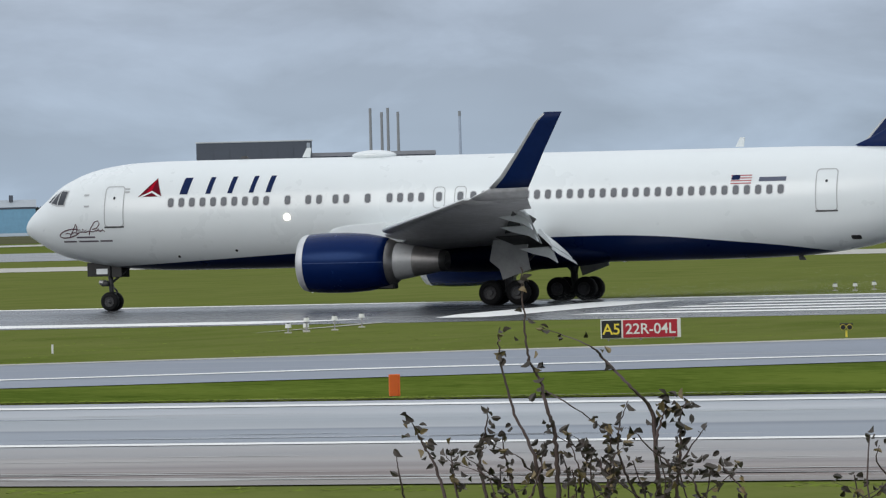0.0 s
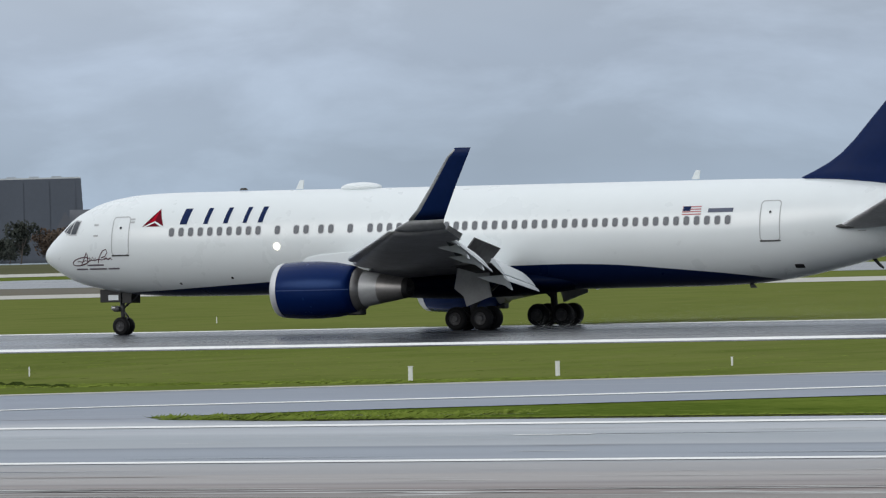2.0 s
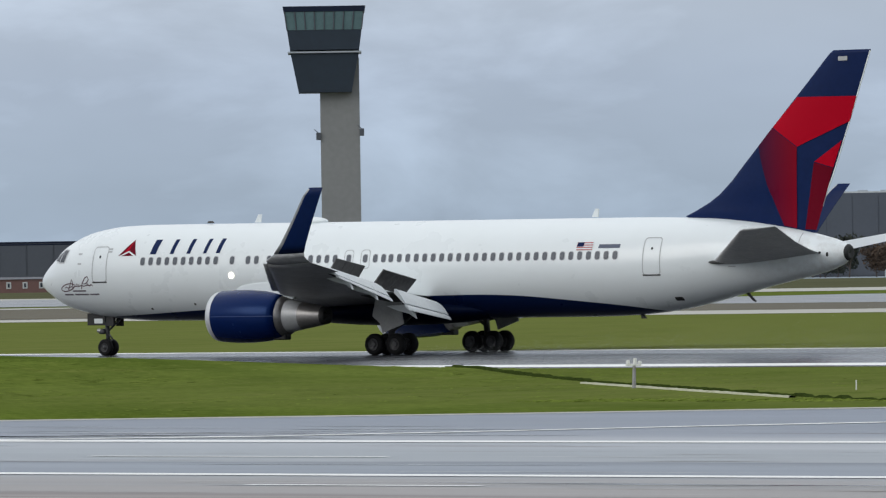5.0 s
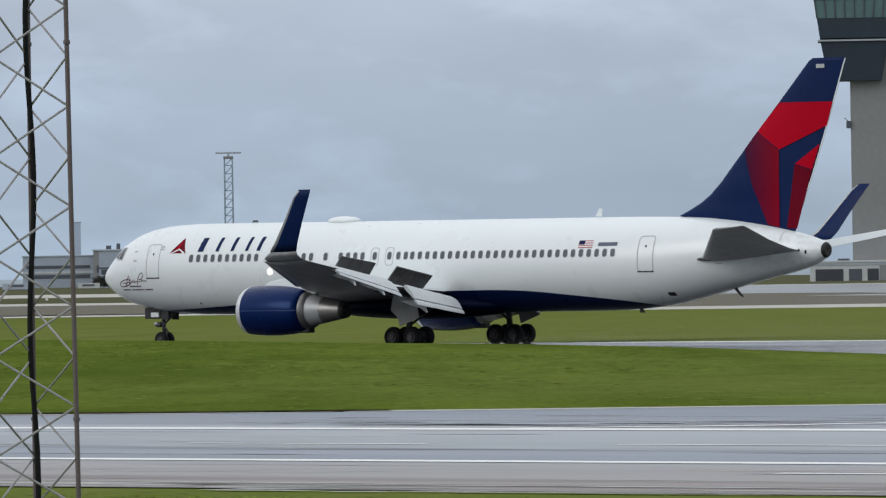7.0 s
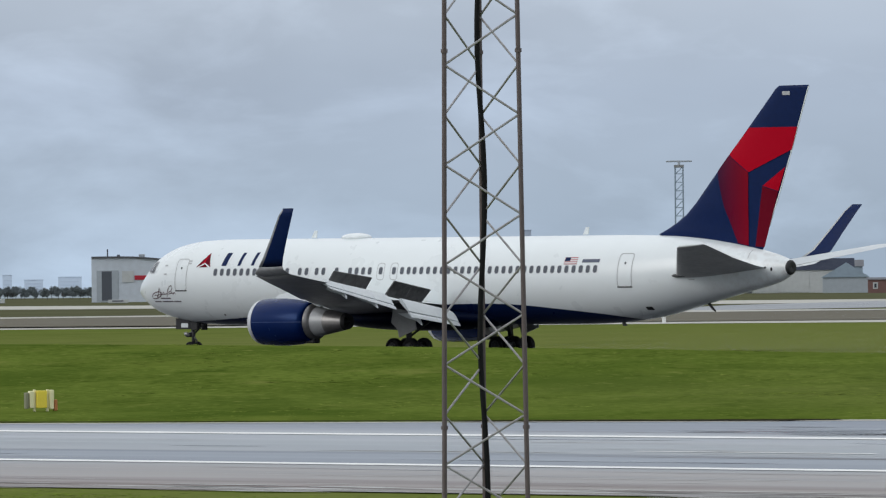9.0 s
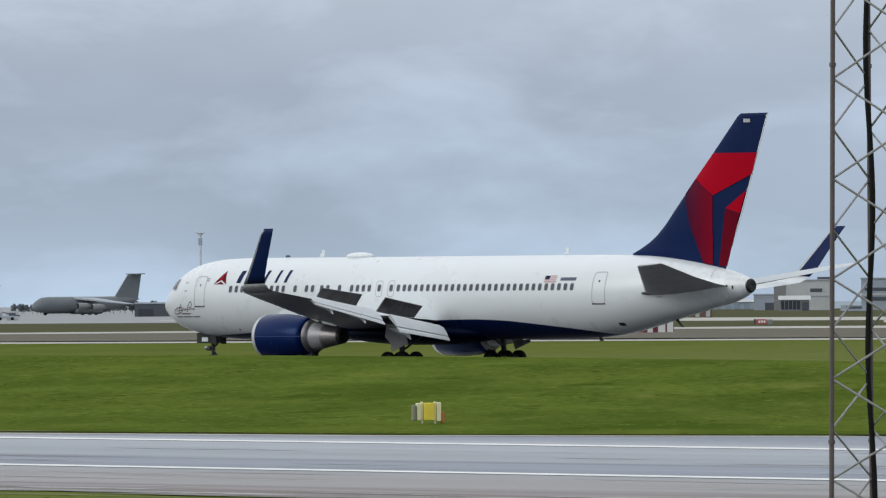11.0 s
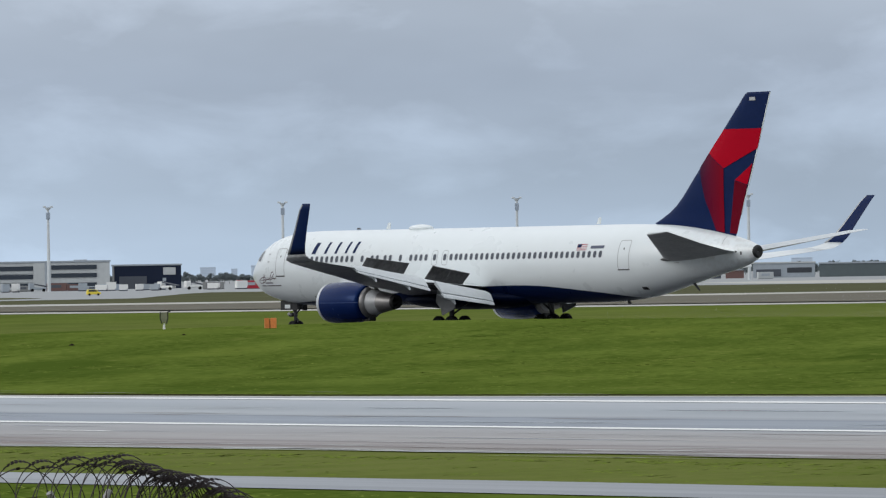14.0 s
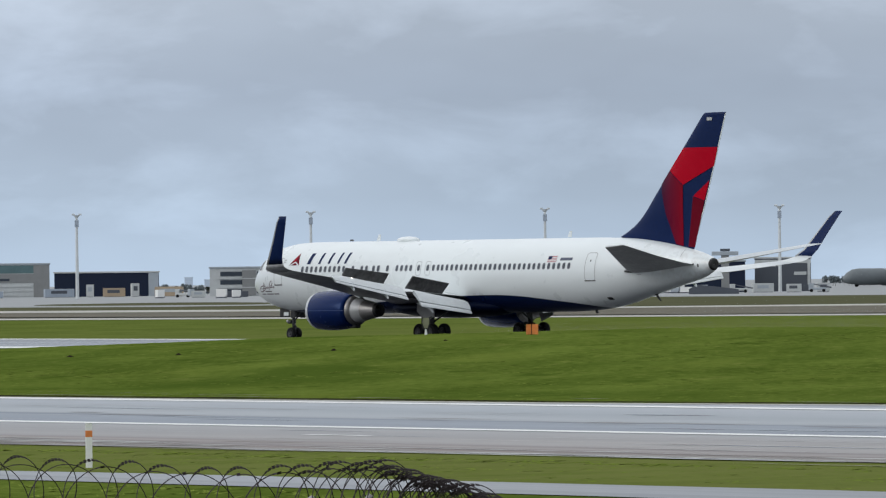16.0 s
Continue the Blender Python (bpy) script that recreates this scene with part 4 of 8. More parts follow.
    for i in range(3):
        a0, a1 = 10.6 + 1.8 * i, 10.6 + 1.8 * i + 1.76
        k0, k1 = (a0 - 10.6) / 5.4, (a1 - 10.6) / 5.4
        panel("spoiler", [(29.55 + 2.15 * k0, a0, 4.08 + 0.62 * k0), (29.55 + 2.15 * k1, a1, 4.08 + 0.62 * k1), (29.95 + 2.0 * k1, a1 - 0.2, 4.83 + 0.42 * k1), (29.95 + 2.0 * k0, a0 - 0.2, 4.83 + 0.42 * k0)], 0.06, DARKGREY, wg, side)
    # flap track fairings, pointed behind
    for a, s, z in ((7.26, 30.75, 2.25), (11.97, 31.55, 3.30), (15.92, 32.75, 3.88)):
        bm = bmesh.new()
        prism(bm, [(s - 1.6, z + 0.42), (s - 0.1, z + 0.50), (s + 0.10, z + 0.30), (s + 0.34, z - 0.30), (s - 0.12, z - 0.02), (s - 0.9, z + 0.16)], side * a - 0.09, side * a + 0.09, 1)
        bmesh.ops.bevel(bm, geom=bm.edges[:], offset=0.03, segments=1, affect="EDGES")
        part("flap_fairing", bm, FLAP, wg, "pale pointed flap track fairing")
    return wg


wing_left, wing_right = wing(-1), wing(1)
# A darker copy of the navy, with the shade under the body put into it.
BELLY = material("shaded_navy_belly", (0.002, 0.006, 0.026), 0.5, vary=0.4, scale=0.8, fine=4, spec=0.06)
# wing to body fairing
bm = bmesh.new()
bmesh.ops.create_uvsphere(bm, u_segments=32, v_segments=16, radius=1, matrix=Matrix.LocRotScale((25.0, 0, 2.35), None, (7.4, 2.62, 0.80)))
part("belly_fairing", bm, BELLY, airliner, "navy belly fairing", True)




LIP = material("pale_lip_metal", (0.62, 0.63, 0.65), 0.42, 0.35, vary=0.15, scale=1.0, fine=6)
COWLSEAM = material("cowl_seam_blue", (0.012, 0.04, 0.15), 0.4)


def engine(side):
    c = Vector((0, side * 8.0, 2.2))
    bm = bmesh.new()
    lathe(bm, [(18.66, 1.18), (18.54, 1.22), (18.50, 1.27), (18.56, 1.32), (18.70, 1.362), (18.88, 1.388)], c, 48)
    e = part("engine", bm, LIP, airliner, "blue nacelle with a bare metal lip", True)
    bm = bmesh.new()
    lathe(bm, [(18.88, 1.378), (19.2, 1.408), (19.8, 1.44), (20.8, 1.44), (21.8, 1.37), (22.5, 1.25), (22.95, 1.14), (22.93, 1.10), (22.4, 1.14)], c, 48)
    cowl = part("fan_cowl", bm, BLUE, e, "glossy blue fan cowl", True)
    # split line along each side of the cowl
    for sgn in (-1, 1):
        v = [(x, c.y + sgn * (r + 0.006), c.z + dz) for x, r in ((18.92, 1.384), (19.2, 1.408), (19.8, 1.44), (20.8, 1.44), (21.8, 1.37), (22.5, 1.25), (22.9, 1.15)) for dz in (-0.018, 0.018)]
        put("split_line", v, [(2 * k, 2 * k + 2, 2 * k + 3, 2 * k + 1) for k in range(6)], COWLSEAM, cowl)
    bm = bmesh.new()
    lathe(bm, [(22.80, 1.155), (22.98, 1.10), (23.18, 1.03), (23.30, 0.90)], c, 40)
    part("fan_nozzle", bm, DARKSTEEL, e, "dull metal fan nozzle ring", True)
    bm = bmesh.new()
    lathe(bm, [(18.66, 1.19), (19.0, 1.14), (19.7, 1.15), (19.75, 0.02)], c, 40)
    part("intake", bm, DARKGREY, e, "", True)
    bm = bmesh.new()
    lathe(bm, [(22.3, 1.0), (22.9, 0.95), (23.5, 0.86), (24.2, 0.74)], c, 40)
    part("core_cowl", bm, MATTE, e, "bare metal core cowl", True)
    bm = bmesh.new()
    lathe(bm, [(24.2, 0.735), (24.9, 0.62), (25.5, 0.51)], c, 40)
    part("nozzle", bm, DARKSTEEL, e, "heat-stained exhaust nozzle", True)
    bm = bmesh.new()
    lathe(bm, [(25.5, 0.512), (25.78, 0.46), (25.80, 0.42), (25.3, 0.36), (25.5, 0.24), (25.85, 0.05), (25.86, 0.0)], c, 24)
    part("tail_plug", bm, BLACK, e, "black exhaust end", True)
    bm = bmesh.new()
    lathe(bm, [(19.35, 0.02), (19.5, 0.16), (19.72, 0.26)], c, 20)
    part("spinner", bm, DARKGREY, e, "", True)
    bm = bmesh.new()
    prism(bm, [(19.7, 3.55), (20.05, 3.84), (20.8, 3.98), (22.5, 4.08), (23.5, 4.06), (23.9, 3.6), (23.6, 3.1), (22.6, 3.25)], side * 8.0 - 0.2, side * 8.0 + 0.2, 1)
    bmesh.ops.bevel(bm, geom=bm.edges[:], offset=0.05, segments=2, affect="EDGES")
    part("pylon", bm, WHITE, e, "white engine pylon")
    # black block in place of the dark bottom part of the fan exhaust
    bm = bmesh.new()
    box(bm, (22.3, side * 8.0 - 0.3, 0.90), (23.15, side * 8.0 + 0.3, 1.25), 0.06)
    part("lower_fan_exhaust", bm, BLACK, e)
    return e


engine(-1), engine(1)


# tail
FIN = [(6.0, 45.1, 51.5), (6.6, 44.9, 51.78), (7.2, 43.6, 51.98), (7.5, 44.3, 52.1), (7.9, 45.1, 52.25), (8.34, 45.77, 52.4), (9.0, 46.5, 52.71), (10, 47.42, 53.11), (12, 49.3, 53.86), (14, 51.2, 54.58), (15.6, 52.7, 55.15), (15.76, 52.95, 55.23)]


def fin_edges(z):
    return np.interp(z, [r[0] for r in FIN], [r[1] for r in FIN]), np.interp(z, [r[0] for r in FIN], [r[2] for r in FIN])


def fin_skin(s, z, out=0.01):
    le, te = fin_edges(z)
    c = te - le
    x = max(0.0, min(1.0, (s - le) / c))
    th = 0.085 if z > 8.3 else 0.07
    return (s, -(5 * th * c * (0.2969 * math.sqrt(x) - 0.126 * x - 0.3516 * x * x + 0.2843 * x ** 3 - 0.1036 * x ** 4) + out), z)


def fading_red():
    """The livery's shaded facet: deep red that runs out into dark maroon towards the leading edge."""
    m = material("fading_red_paint", (0.2, 0.001, 0.014), 0.35, vary=0.1, scale=0.5, spec=0.07)
    n, l = m.node_tree.nodes, m.node_tree.links
    co, sp, r, ramp_ = n.new("ShaderNodeTexCoord"), n.new("ShaderNodeSeparateXYZ"), n.new("ShaderNodeMapRange"), n.new("ShaderNodeValToRGB")
    l.new(co.outputs["Object"], sp.inputs[0])
    r.inputs[1].default_value, r.inputs[2].default_value = 48.2, 50.8
    l.new(sp.outputs["X"], r.inputs[0])
    l.new(r.outputs[0], ramp_.inputs[0])
    ramp_.color_ramp.elements[0].color, ramp_.color_ramp.elements[1].color = (0.032, 0.004, 0.030, 1), (0.22, 0.001, 0.012, 1)
    l.new(ramp_.outputs[0], n["Principled BSDF"].inputs["Base Color"])
    return m


FADERED = fading_red()


def fin():
    v, f = [], []
    k = 0
    for z, le, te in FIN:
        c = te - le
        th = 0.085 if z > 8.3 else 0.07
        ring = []
        for x, y in foil(c, th, 36):
            ring.append((le + x, y / (1.05 if y > 0 else 0.85), z))
        k = len(ring)
        v += ring
    for i in range(len(FIN) - 1):
        o = i * k
        f += [(o + j, o + (j + 1) % k, o + k + (j + 1) % k, o + k + j) for j in range(k)]
    f.append(tuple(range((len(FIN) - 1) * k, len(FIN) * k)))
    me = mesh_of("fin", v, f, NAVY, True)
    bm = bmesh.new()
    bm.from_mesh(me)
    bmesh.ops.recalc_face_normals(bm, faces=bm.faces)
    bm.to_mesh(me)
    bm.free()
    fn = tagged(new("fin", me), "navy tail fin with a red faceted emblem")
    fn.parent = airliner

    def facet(name, outline, mat, label=""):
        # dense strip fill so that the facet follows the curved skin
        c = Vector((sum(p[0] for p in outline) / len(outline), sum(p[1] for p in outline) / len(outline)))
        rim = []
        for a, b in zip(outline, outline[1:] + outline[:1]):
            rim += [Vector(a).lerp(Vector(b), i / 6) for i in range(6)]
        vv, ff = [fin_skin(c.x, c.y, 0.045)], []
        steps = 4
        for j in range(1, steps + 1):
            for p in rim:
                q = c.lerp(p, j / steps)
                vv.append(fin_skin(q.x, q.y, 0.045))
        m = len(rim)
        for i in range(m):
            ff.append((0, 1 + i, 1 + (i + 1) % m))
            for j in range(steps - 1):
                o = 1 + j * m
                ff.append((o + i, o + m + i, o + m + (i + 1) % m, o + (i + 1) % m))
        return put(name, vv, ff, mat, fn, label, True)

    facet("emblem_facet", [(50.73, 13.36), (54.32, 13.33), (53.89, 12.02), (50.75, 10.75), (49.18, 11.82)], RED, "bright red tail facet")
    facet("emblem_facet", [(49.15, 11.80), (50.72, 10.72), (50.60, 6.45), (49.85, 6.60), (48.9, 8.75), (48.28, 10.85)], FADERED, "deep red tail facet")
    facet("emblem_facet", [(51.74, 9.94), (53.39, 11.02), (52.84, 9.61)], RED, "bright red tail facet")
    facet("emblem_facet", [(51.72, 9.90), (52.82, 9.58), (51.75, 6.35), (51.09, 6.40)], DARKRED, "deep red tail facet")
    facet("fin_number_bar", [(53.3, 15.2), (53.85, 15.2), (53.85, 15.42), (53.3, 15.42)], SEAM)
    # bare metal leading edge and white rudder edge
    v2, f2 = [], []
    for z in np.linspace(7.6, 15.7, 24):
        le, te = fin_edges(z)
        v2 += [(te + 0.02, -0.02, z), (te + 0.02, 0.02, z), (te - 0.04, 0.03, z), (te - 0.04, -0.03, z)]
    for i in range(23):
        o = 4 * i
        f2 += [(o + j, o + (j + 1) % 4, o + 4 + (j + 1) % 4, o + 4 + j) for j in range(4)]
    put("rudder_edge", v2, f2, WHITE, fn)


fin()
TAILGREY = material("tailplane_grey", (0.62, 0.61, 0.62), 0.5, vary=0.5, scale=0.8, fine=4, spec=0.25)
for side in (-1, 1):
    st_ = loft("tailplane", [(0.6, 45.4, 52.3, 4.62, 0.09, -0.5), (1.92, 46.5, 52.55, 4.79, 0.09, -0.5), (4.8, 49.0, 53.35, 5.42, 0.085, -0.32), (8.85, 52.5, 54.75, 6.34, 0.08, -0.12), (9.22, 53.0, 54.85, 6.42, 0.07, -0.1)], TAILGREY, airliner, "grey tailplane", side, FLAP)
    bm = bmesh.new()
    bmesh.ops.create_uvsphere(bm, u_segments=14, v_segments=8, radius=1, matrix=Matrix.LocRotScale((46.85, side * 2.0, 4.74), None, (0.62, 0.14, 0.11)))
    part("root_fairing", bm, DARKGREY, st_, "dark rounded root fairing", True)


# landing gear
MIDPANEL = material("gear_door_grey", (0.34, 0.345, 0.35), 0.5, vary=0.3, scale=1.5, fine=8)
def wheel(name, at, r, wd, parent, n=32):
    """A tyre and its hub; local y is the axle."""
    bm = bmesh.new()
    prof = [(-wd / 2, r * 0.56), (-wd / 2, r * 0.80), (-wd * 0.42, r * 0.93), (-wd * 0.25, r), (wd * 0.25, r), (wd * 0.42, r * 0.93), (wd / 2, r * 0.80), (wd / 2, r * 0.56)]
    lathe(bm, prof, (0, 0, 0), n)
    bmesh.ops.rotate(bm, verts=bm.verts, cent=(0, 0, 0), matrix=Matrix.Rotation(radians(90), 3, "Z"))
    w_ = part(name, bm, RUBBER, parent, "black tyre on a grey hub", True)
    bm = bmesh.new()
    lathe(bm, [(-wd * 0.5, r * 0.57), (-wd * 0.36, r * 0.5), (-wd * 0.30, r * 0.30), (-wd * 0.48, r * 0.24), (-wd * 0.48, 0.001)], (0, 0, 0), 24)
    lathe(bm, [(wd * 0.5, r * 0.57), (wd * 0.36, r * 0.5), (wd * 0.30, r * 0.30), (wd * 0.48, r * 0.24), (wd * 0.48, 0.001)], (0, 0, 0), 24)
    bmesh.ops.rotate(bm, verts=bm.verts, cent=(0, 0, 0), matrix=Matrix.Rotation(radians(90), 3, "Z"))
    for k in range(8):
        a = 2 * math.pi * k / 8
        for sgn in (-1, 1):
            box(bm, (r * 0.4 * math.cos(a) - 0.025, sgn * wd * 0.42 - 0.02, r * 0.4 * math.sin(a) - 0.025), (r * 0.4 * math.cos(a) + 0.025, sgn * wd * 0.42 + 0.02, r * 0.4 * math.sin(a) + 0.025))
    part("hub", bm, GEAR, w_)
    w_.matrix_basis = pose(*at)
    rolling.append((w_, at, r))
    return w_


def main_gear(side):
    y = side * 4.65
    bm = bmesh.new()
    tube(bm, (27.6, y, 0.55), (27.45, y - side * 0.2, 3.1), 0.17, 0.2, 16)
    tube(bm, (27.6, y, 1.3), (26.6, y - side * 1.2, 2.7), 0.07, None, 10)
    tube(bm, (27.6, y, 1.2), (28.5, y - side * 1.6, 2.5), 0.07, None, 10)
    tube(bm, (26.9, y, 0.56), (28.3, y, 0.60), 0.13, None, 12)
    for s in (26.9, 28.3):
        tube(bm, (s, y - 0.75, 0.585), (s, y + 0.75, 0.585), 0.08, None, 10)
    g = part("main_gear", bm, GEAR, airliner, "grey main landing gear leg", True)
    for s in (26.9, 28.3):
        for o in (-0.57, 0.57):
            wheel("main_wheel", (s, y + o, 0.585), 0.585, 0.44, g)
    bm = bmesh.new()
    prism(bm, [(27.2, 3.1), (29.0, 3.15), (28.9, 2.5), (29.05, 1.68), (27.65, 1.20), (27.5, 1.7), (27.0, 2.1)], y + side * 0.86, y + side * 0.92, 1)
    part("gear_door", bm, MIDPANEL, g, "pale gear leg door")


main_gear(-1), main_gear(1)


def nose_gear():
    bm = bmesh.new()
    tube(bm, (4.84, 0, 0.45), (4.75, 0, 2.4), 0.11, 0.14, 14)
    tube(bm, (4.84, -0.45, 0.46), (4.84, 0.45, 0.46), 0.07, None, 10)
    tube(bm, (4.78, 0, 1.35), (5.9, 0, 2.2), 0.06, None, 10)
    tube(bm, (4.86, 0, 0.6), (5.12, 0, 0.95), 0.05, None, 8)
    tube(bm, (5.12, 0, 0.95), (4.82, 0, 1.3), 0.05, None, 8)
    box(bm, (4.35, -0.3, 1.22), (4.75, 0.3, 1.5), 0.06)
    g = part("nose_gear", bm, GEAR, airliner, "grey nose landing gear leg", True)
    for o in (-0.27, 0.27):
        wheel("nose_wheel", (4.84, o, 0.47), 0.47, 0.32, g)
    for side in (-1, 1):
        bm = bmesh.new()
        box(bm, (3.75, side * 0.50 - 0.02, 1.72), (5.0, side * 0.50 + 0.02, 2.40), 0.02)
        d = part("bay_door", bm, BLACK, g, "dark nose gear door")
        bm = bmesh.new()
        box(bm, (5.05, side * 0.46 - 0.02, 1.66), (5.6, side * 0.46 + 0.02, 2.3), 0.02)
        part("bay_door", bm, BLACK, g)
    put("number_bar", [(4.25, -0.525, 1.83), (4.85, -0.525, 1.83), (4.85, -0.525, 2.1), (4.25, -0.525, 2.1)], [(0, 1, 2, 3)], WHITE, d)
    for o in (-0.22, 0.22):
        bm = bmesh.new()
        lathe(bm, [(4.3, 0.02), (4.28, 0.1), (4.34, 0.13), (4.5, 0.08)], (0, o, 1.42), 14)
        part("taxi_light", bm, STEEL, g, "", True)


nose_gear()


# seam plates and vents of the tail cone
for s, z, wd, hh in ((51.15, 5.95, 0.05, 0.5), (52.75, 5.05, 0.12, 0.22), (47.5, 4.5, 0.4, 0.05)):
    patch("tail_plate", rounded(s, z, wd, hh, min(wd, hh) * 0.4), SEAM if wd < 0.1 else BLACK if wd < 0.3 else SEAM, body, 0.014)


# spray that the main wheels throw up from the wet runway
def wheel_spray():
    r = random.Random(21)
    v, f = [], []
    for _ in range(200000):
        k = r.random() ** 1.05
        p = Vector((30.0 + 45 * k, r.choice((-4.65, 4.65)) + r.gauss(0, 0.8 + 2.2 * k), abs(r.gauss(0, 0.2 + 1.1 * k)) + 0.015))
        i, e = len(v), 0.0042
        v += [p + Vector((r.uniform(-e, e), r.uniform(-e, e), r.uniform(-e, e))) for _ in range(3)]
        f.append((i, i + 1, i + 2))
    tagged(put("wheel_spray", v, f, material("spray_water", (0.75, 0.78, 0.8), 0.4), airliner, "fine white spray behind the wheels"), kind="stuff")


wheel_spray()

# ---- things on the airfield ----
ORANGE = material("signal_orange", (0.75, 0.13, 0.015), 0.5, vary=0.2, scale=3)
YELLOW = material("signal_yellow", (0.86, 0.68, 0.07), 0.45, vary=0.15, scale=3)
SIGNRED = material("sign_red", (0.42, 0.012, 0.03), 0.45, vary=0.15, scale=2)
SIGNBLACK = material("sign_black", (0.012, 0.012, 0.014), 0.5, vary=0.2, scale=2)
SIGNWHITE = material("sign_white", (0.78, 0.78, 0.76), 0.5, vary=0.1, scale=3)
RUST = material("rusty_wire", (0.028, 0.018, 0.02), 0.6, 0.4, vary=0.6, scale=6, fine=40, tint=(0.03, 0.02, 0.02))


def facing(x, y, z=None, dx=0.0, dy=0.0):
    """A pose at a place whose local -y looks back at the mound."""
    z = ground_z(x, y) if z is None else z
    return pose(x, y, z, 0, 0, math.degrees(math.atan2(-x, y)) + dx)


def words(text, size, mat, parent, x, y, z):
    cu = bpy.data.curves.new("lettering", "FONT")
    cu.body, cu.size, cu.align_x, cu.align_y, cu.extrude, cu.offset = text, size, "CENTER", "CENTER", 0.004, 0.006
    ob = new("lettering", cu)
    bpy.context.view_layer.update()
    me = bpy.data.meshes.new_from_object(ob.evaluated_get(bpy.context.evaluated_depsgraph_get()))
    bpy.data.objects.remove(ob)
    me.materials.clear()
    me.materials.append(mat)
    t = new("lettering", me)
    t.parent, t.matrix_basis = parent, pose(x, y, z, 90, 0, 0)
    return t


def runway_sign():
    sg = empty("runway_sign", facing(-79.6, 220), "red runway sign with black location panel in grass", "sign")
    wd, hh, z0 = 2.72, 0.66, 0.06
    bm = bmesh.new()
    box(bm, (-wd / 2, -0.02, z0), (wd / 2, 0.16, z0 + hh), 0.02)
    part("frame", bm, SIGNWHITE, sg, "white sign frame")
    bm = bmesh.new()
    box(bm, (-wd / 2 + 0.03, -0.035, z0 + 0.03), (-wd / 2 + 0.70, -0.015, z0 + hh - 0.03), 0.005)
    part("location_panel", bm, SIGNBLACK, sg, "black panel with yellow characters")
    bm = bmesh.new()
    box(bm, (-wd / 2 + 0.76, -0.035, z0 + 0.03), (wd / 2 - 0.12, -0.015, z0 + hh - 0.03), 0.005)
    part("direction_panel", bm, SIGNRED, sg, "red panel with white characters")
    words("A5", 0.52, YELLOW, sg, -wd / 2 + 0.365, -0.042, z0 + hh * 0.47)
    words("22R-04L", 0.50, SIGNWHITE, sg, 0.33, -0.042, z0 + hh * 0.47)
    for x in (-1.1, 0, 1.1):
        bm = bmesh.new()
        tube(bm, (x, 0.08, -0.1), (x, 0.08, z0 + 0.05), 0.04)
        part("leg", bm, GALV, sg)


runway_sign()


FADEDORANGE = material("faded_orange", (0.72, 0.22, 0.05), 0.55, vary=0.4, scale=2, fine=9)


def marker_panel(x, y, wd, hh, lift, label, turn=25):
    mk = empty("orange_marker", facing(x, y, None, turn), label, "marker", "orange airfield markers")
    bm = bmesh.new()
    box(bm, (-wd / 2, -0.03, lift), (wd / 2, 0.03, lift + hh), 0.01)
    part("panel", bm, ORANGE, mk)
    bm = bmesh.new()
    box(bm, (wd / 2 + 0.004, -0.03, lift), (wd / 2 + 0.05, 0.2, lift + hh), 0.01)
    part("side_panel", bm, ORANGE, mk)
    bm = bmesh.new()
    tube(bm, (0, 0.05, -0.15), (0, 0.05, lift + 0.1), 0.03)
    part("stake", bm, GALV, mk)


marker_panel(-63.3, 157.0, 0.24, 0.54, 0.03, "upright orange marker panel in the grass")


def twin_marker(x, y):
    mk = empty("orange_marker", facing(x, y), "low faded orange marker of two boards on the grass swell", "marker", "orange airfield markers")
    for a, b, tilt in ((-0.33, -0.06, 14), (-0.01, 0.32, -10)):
        bm = bmesh.new()
        box(bm, (a, -0.03, 0.03), (b, 0.03, 0.57), 0.012, Matrix.Rotation(radians(tilt), 4, "Z"))
        part("board", bm, FADEDORANGE, mk)
    bm = bmesh.new()
    box(bm, (-0.052, -0.01, 0.0), (-0.018, 0.05, 0.5), 0.005)
    part("post", bm, RUST, mk)


twin_marker(-284, 226.5)



def edge_post(x, y, tall, wd, band=None, label="small white reflector post in the grass"):
    ps = empty("marker_post", facing(x, y), label, "post", "white marker posts")
    bm = bmesh.new()
    box(bm, (-wd / 2, -wd * 0.35, -0.1), (wd / 2, wd * 0.35, tall), wd * 0.12)
    part("stem", bm, SIGNWHITE, ps)
    if band:
        bm = bmesh.new()
        box(bm, (-wd / 2 - 0.004, -wd * 0.35 - 0.004, tall * 0.70), (wd / 2 + 0.004, wd * 0.35 + 0.004, tall * 0.85), 0.005)
        part("band", bm, band, ps, "orange reflective band")
    bm = bmesh.new()
    box(bm, (-wd * 0.56, -wd * 0.4, tall + 0.001), (wd * 0.56, wd * 0.4, tall + 0.025), 0.006)
    part("cap", bm, SIGNWHITE, ps)


edge_post(-102.9, 198.0, 0.46, 0.15)
edge_post(-99.95, 202.8, 0.46, 0.15)
edge_post(-99, 214.4, 0.28, 0.07)
edge_post(-126.7, 214, 0.32, 0.05)
edge_post(-137.68, 95.97, 1.07, 0.165, FADEDORANGE, "tall white post with an orange band")
edge_post(-196, 352.7, 0.34, 0.06)
edge_post(-152.9, 367.1, 0.40, 0.08)


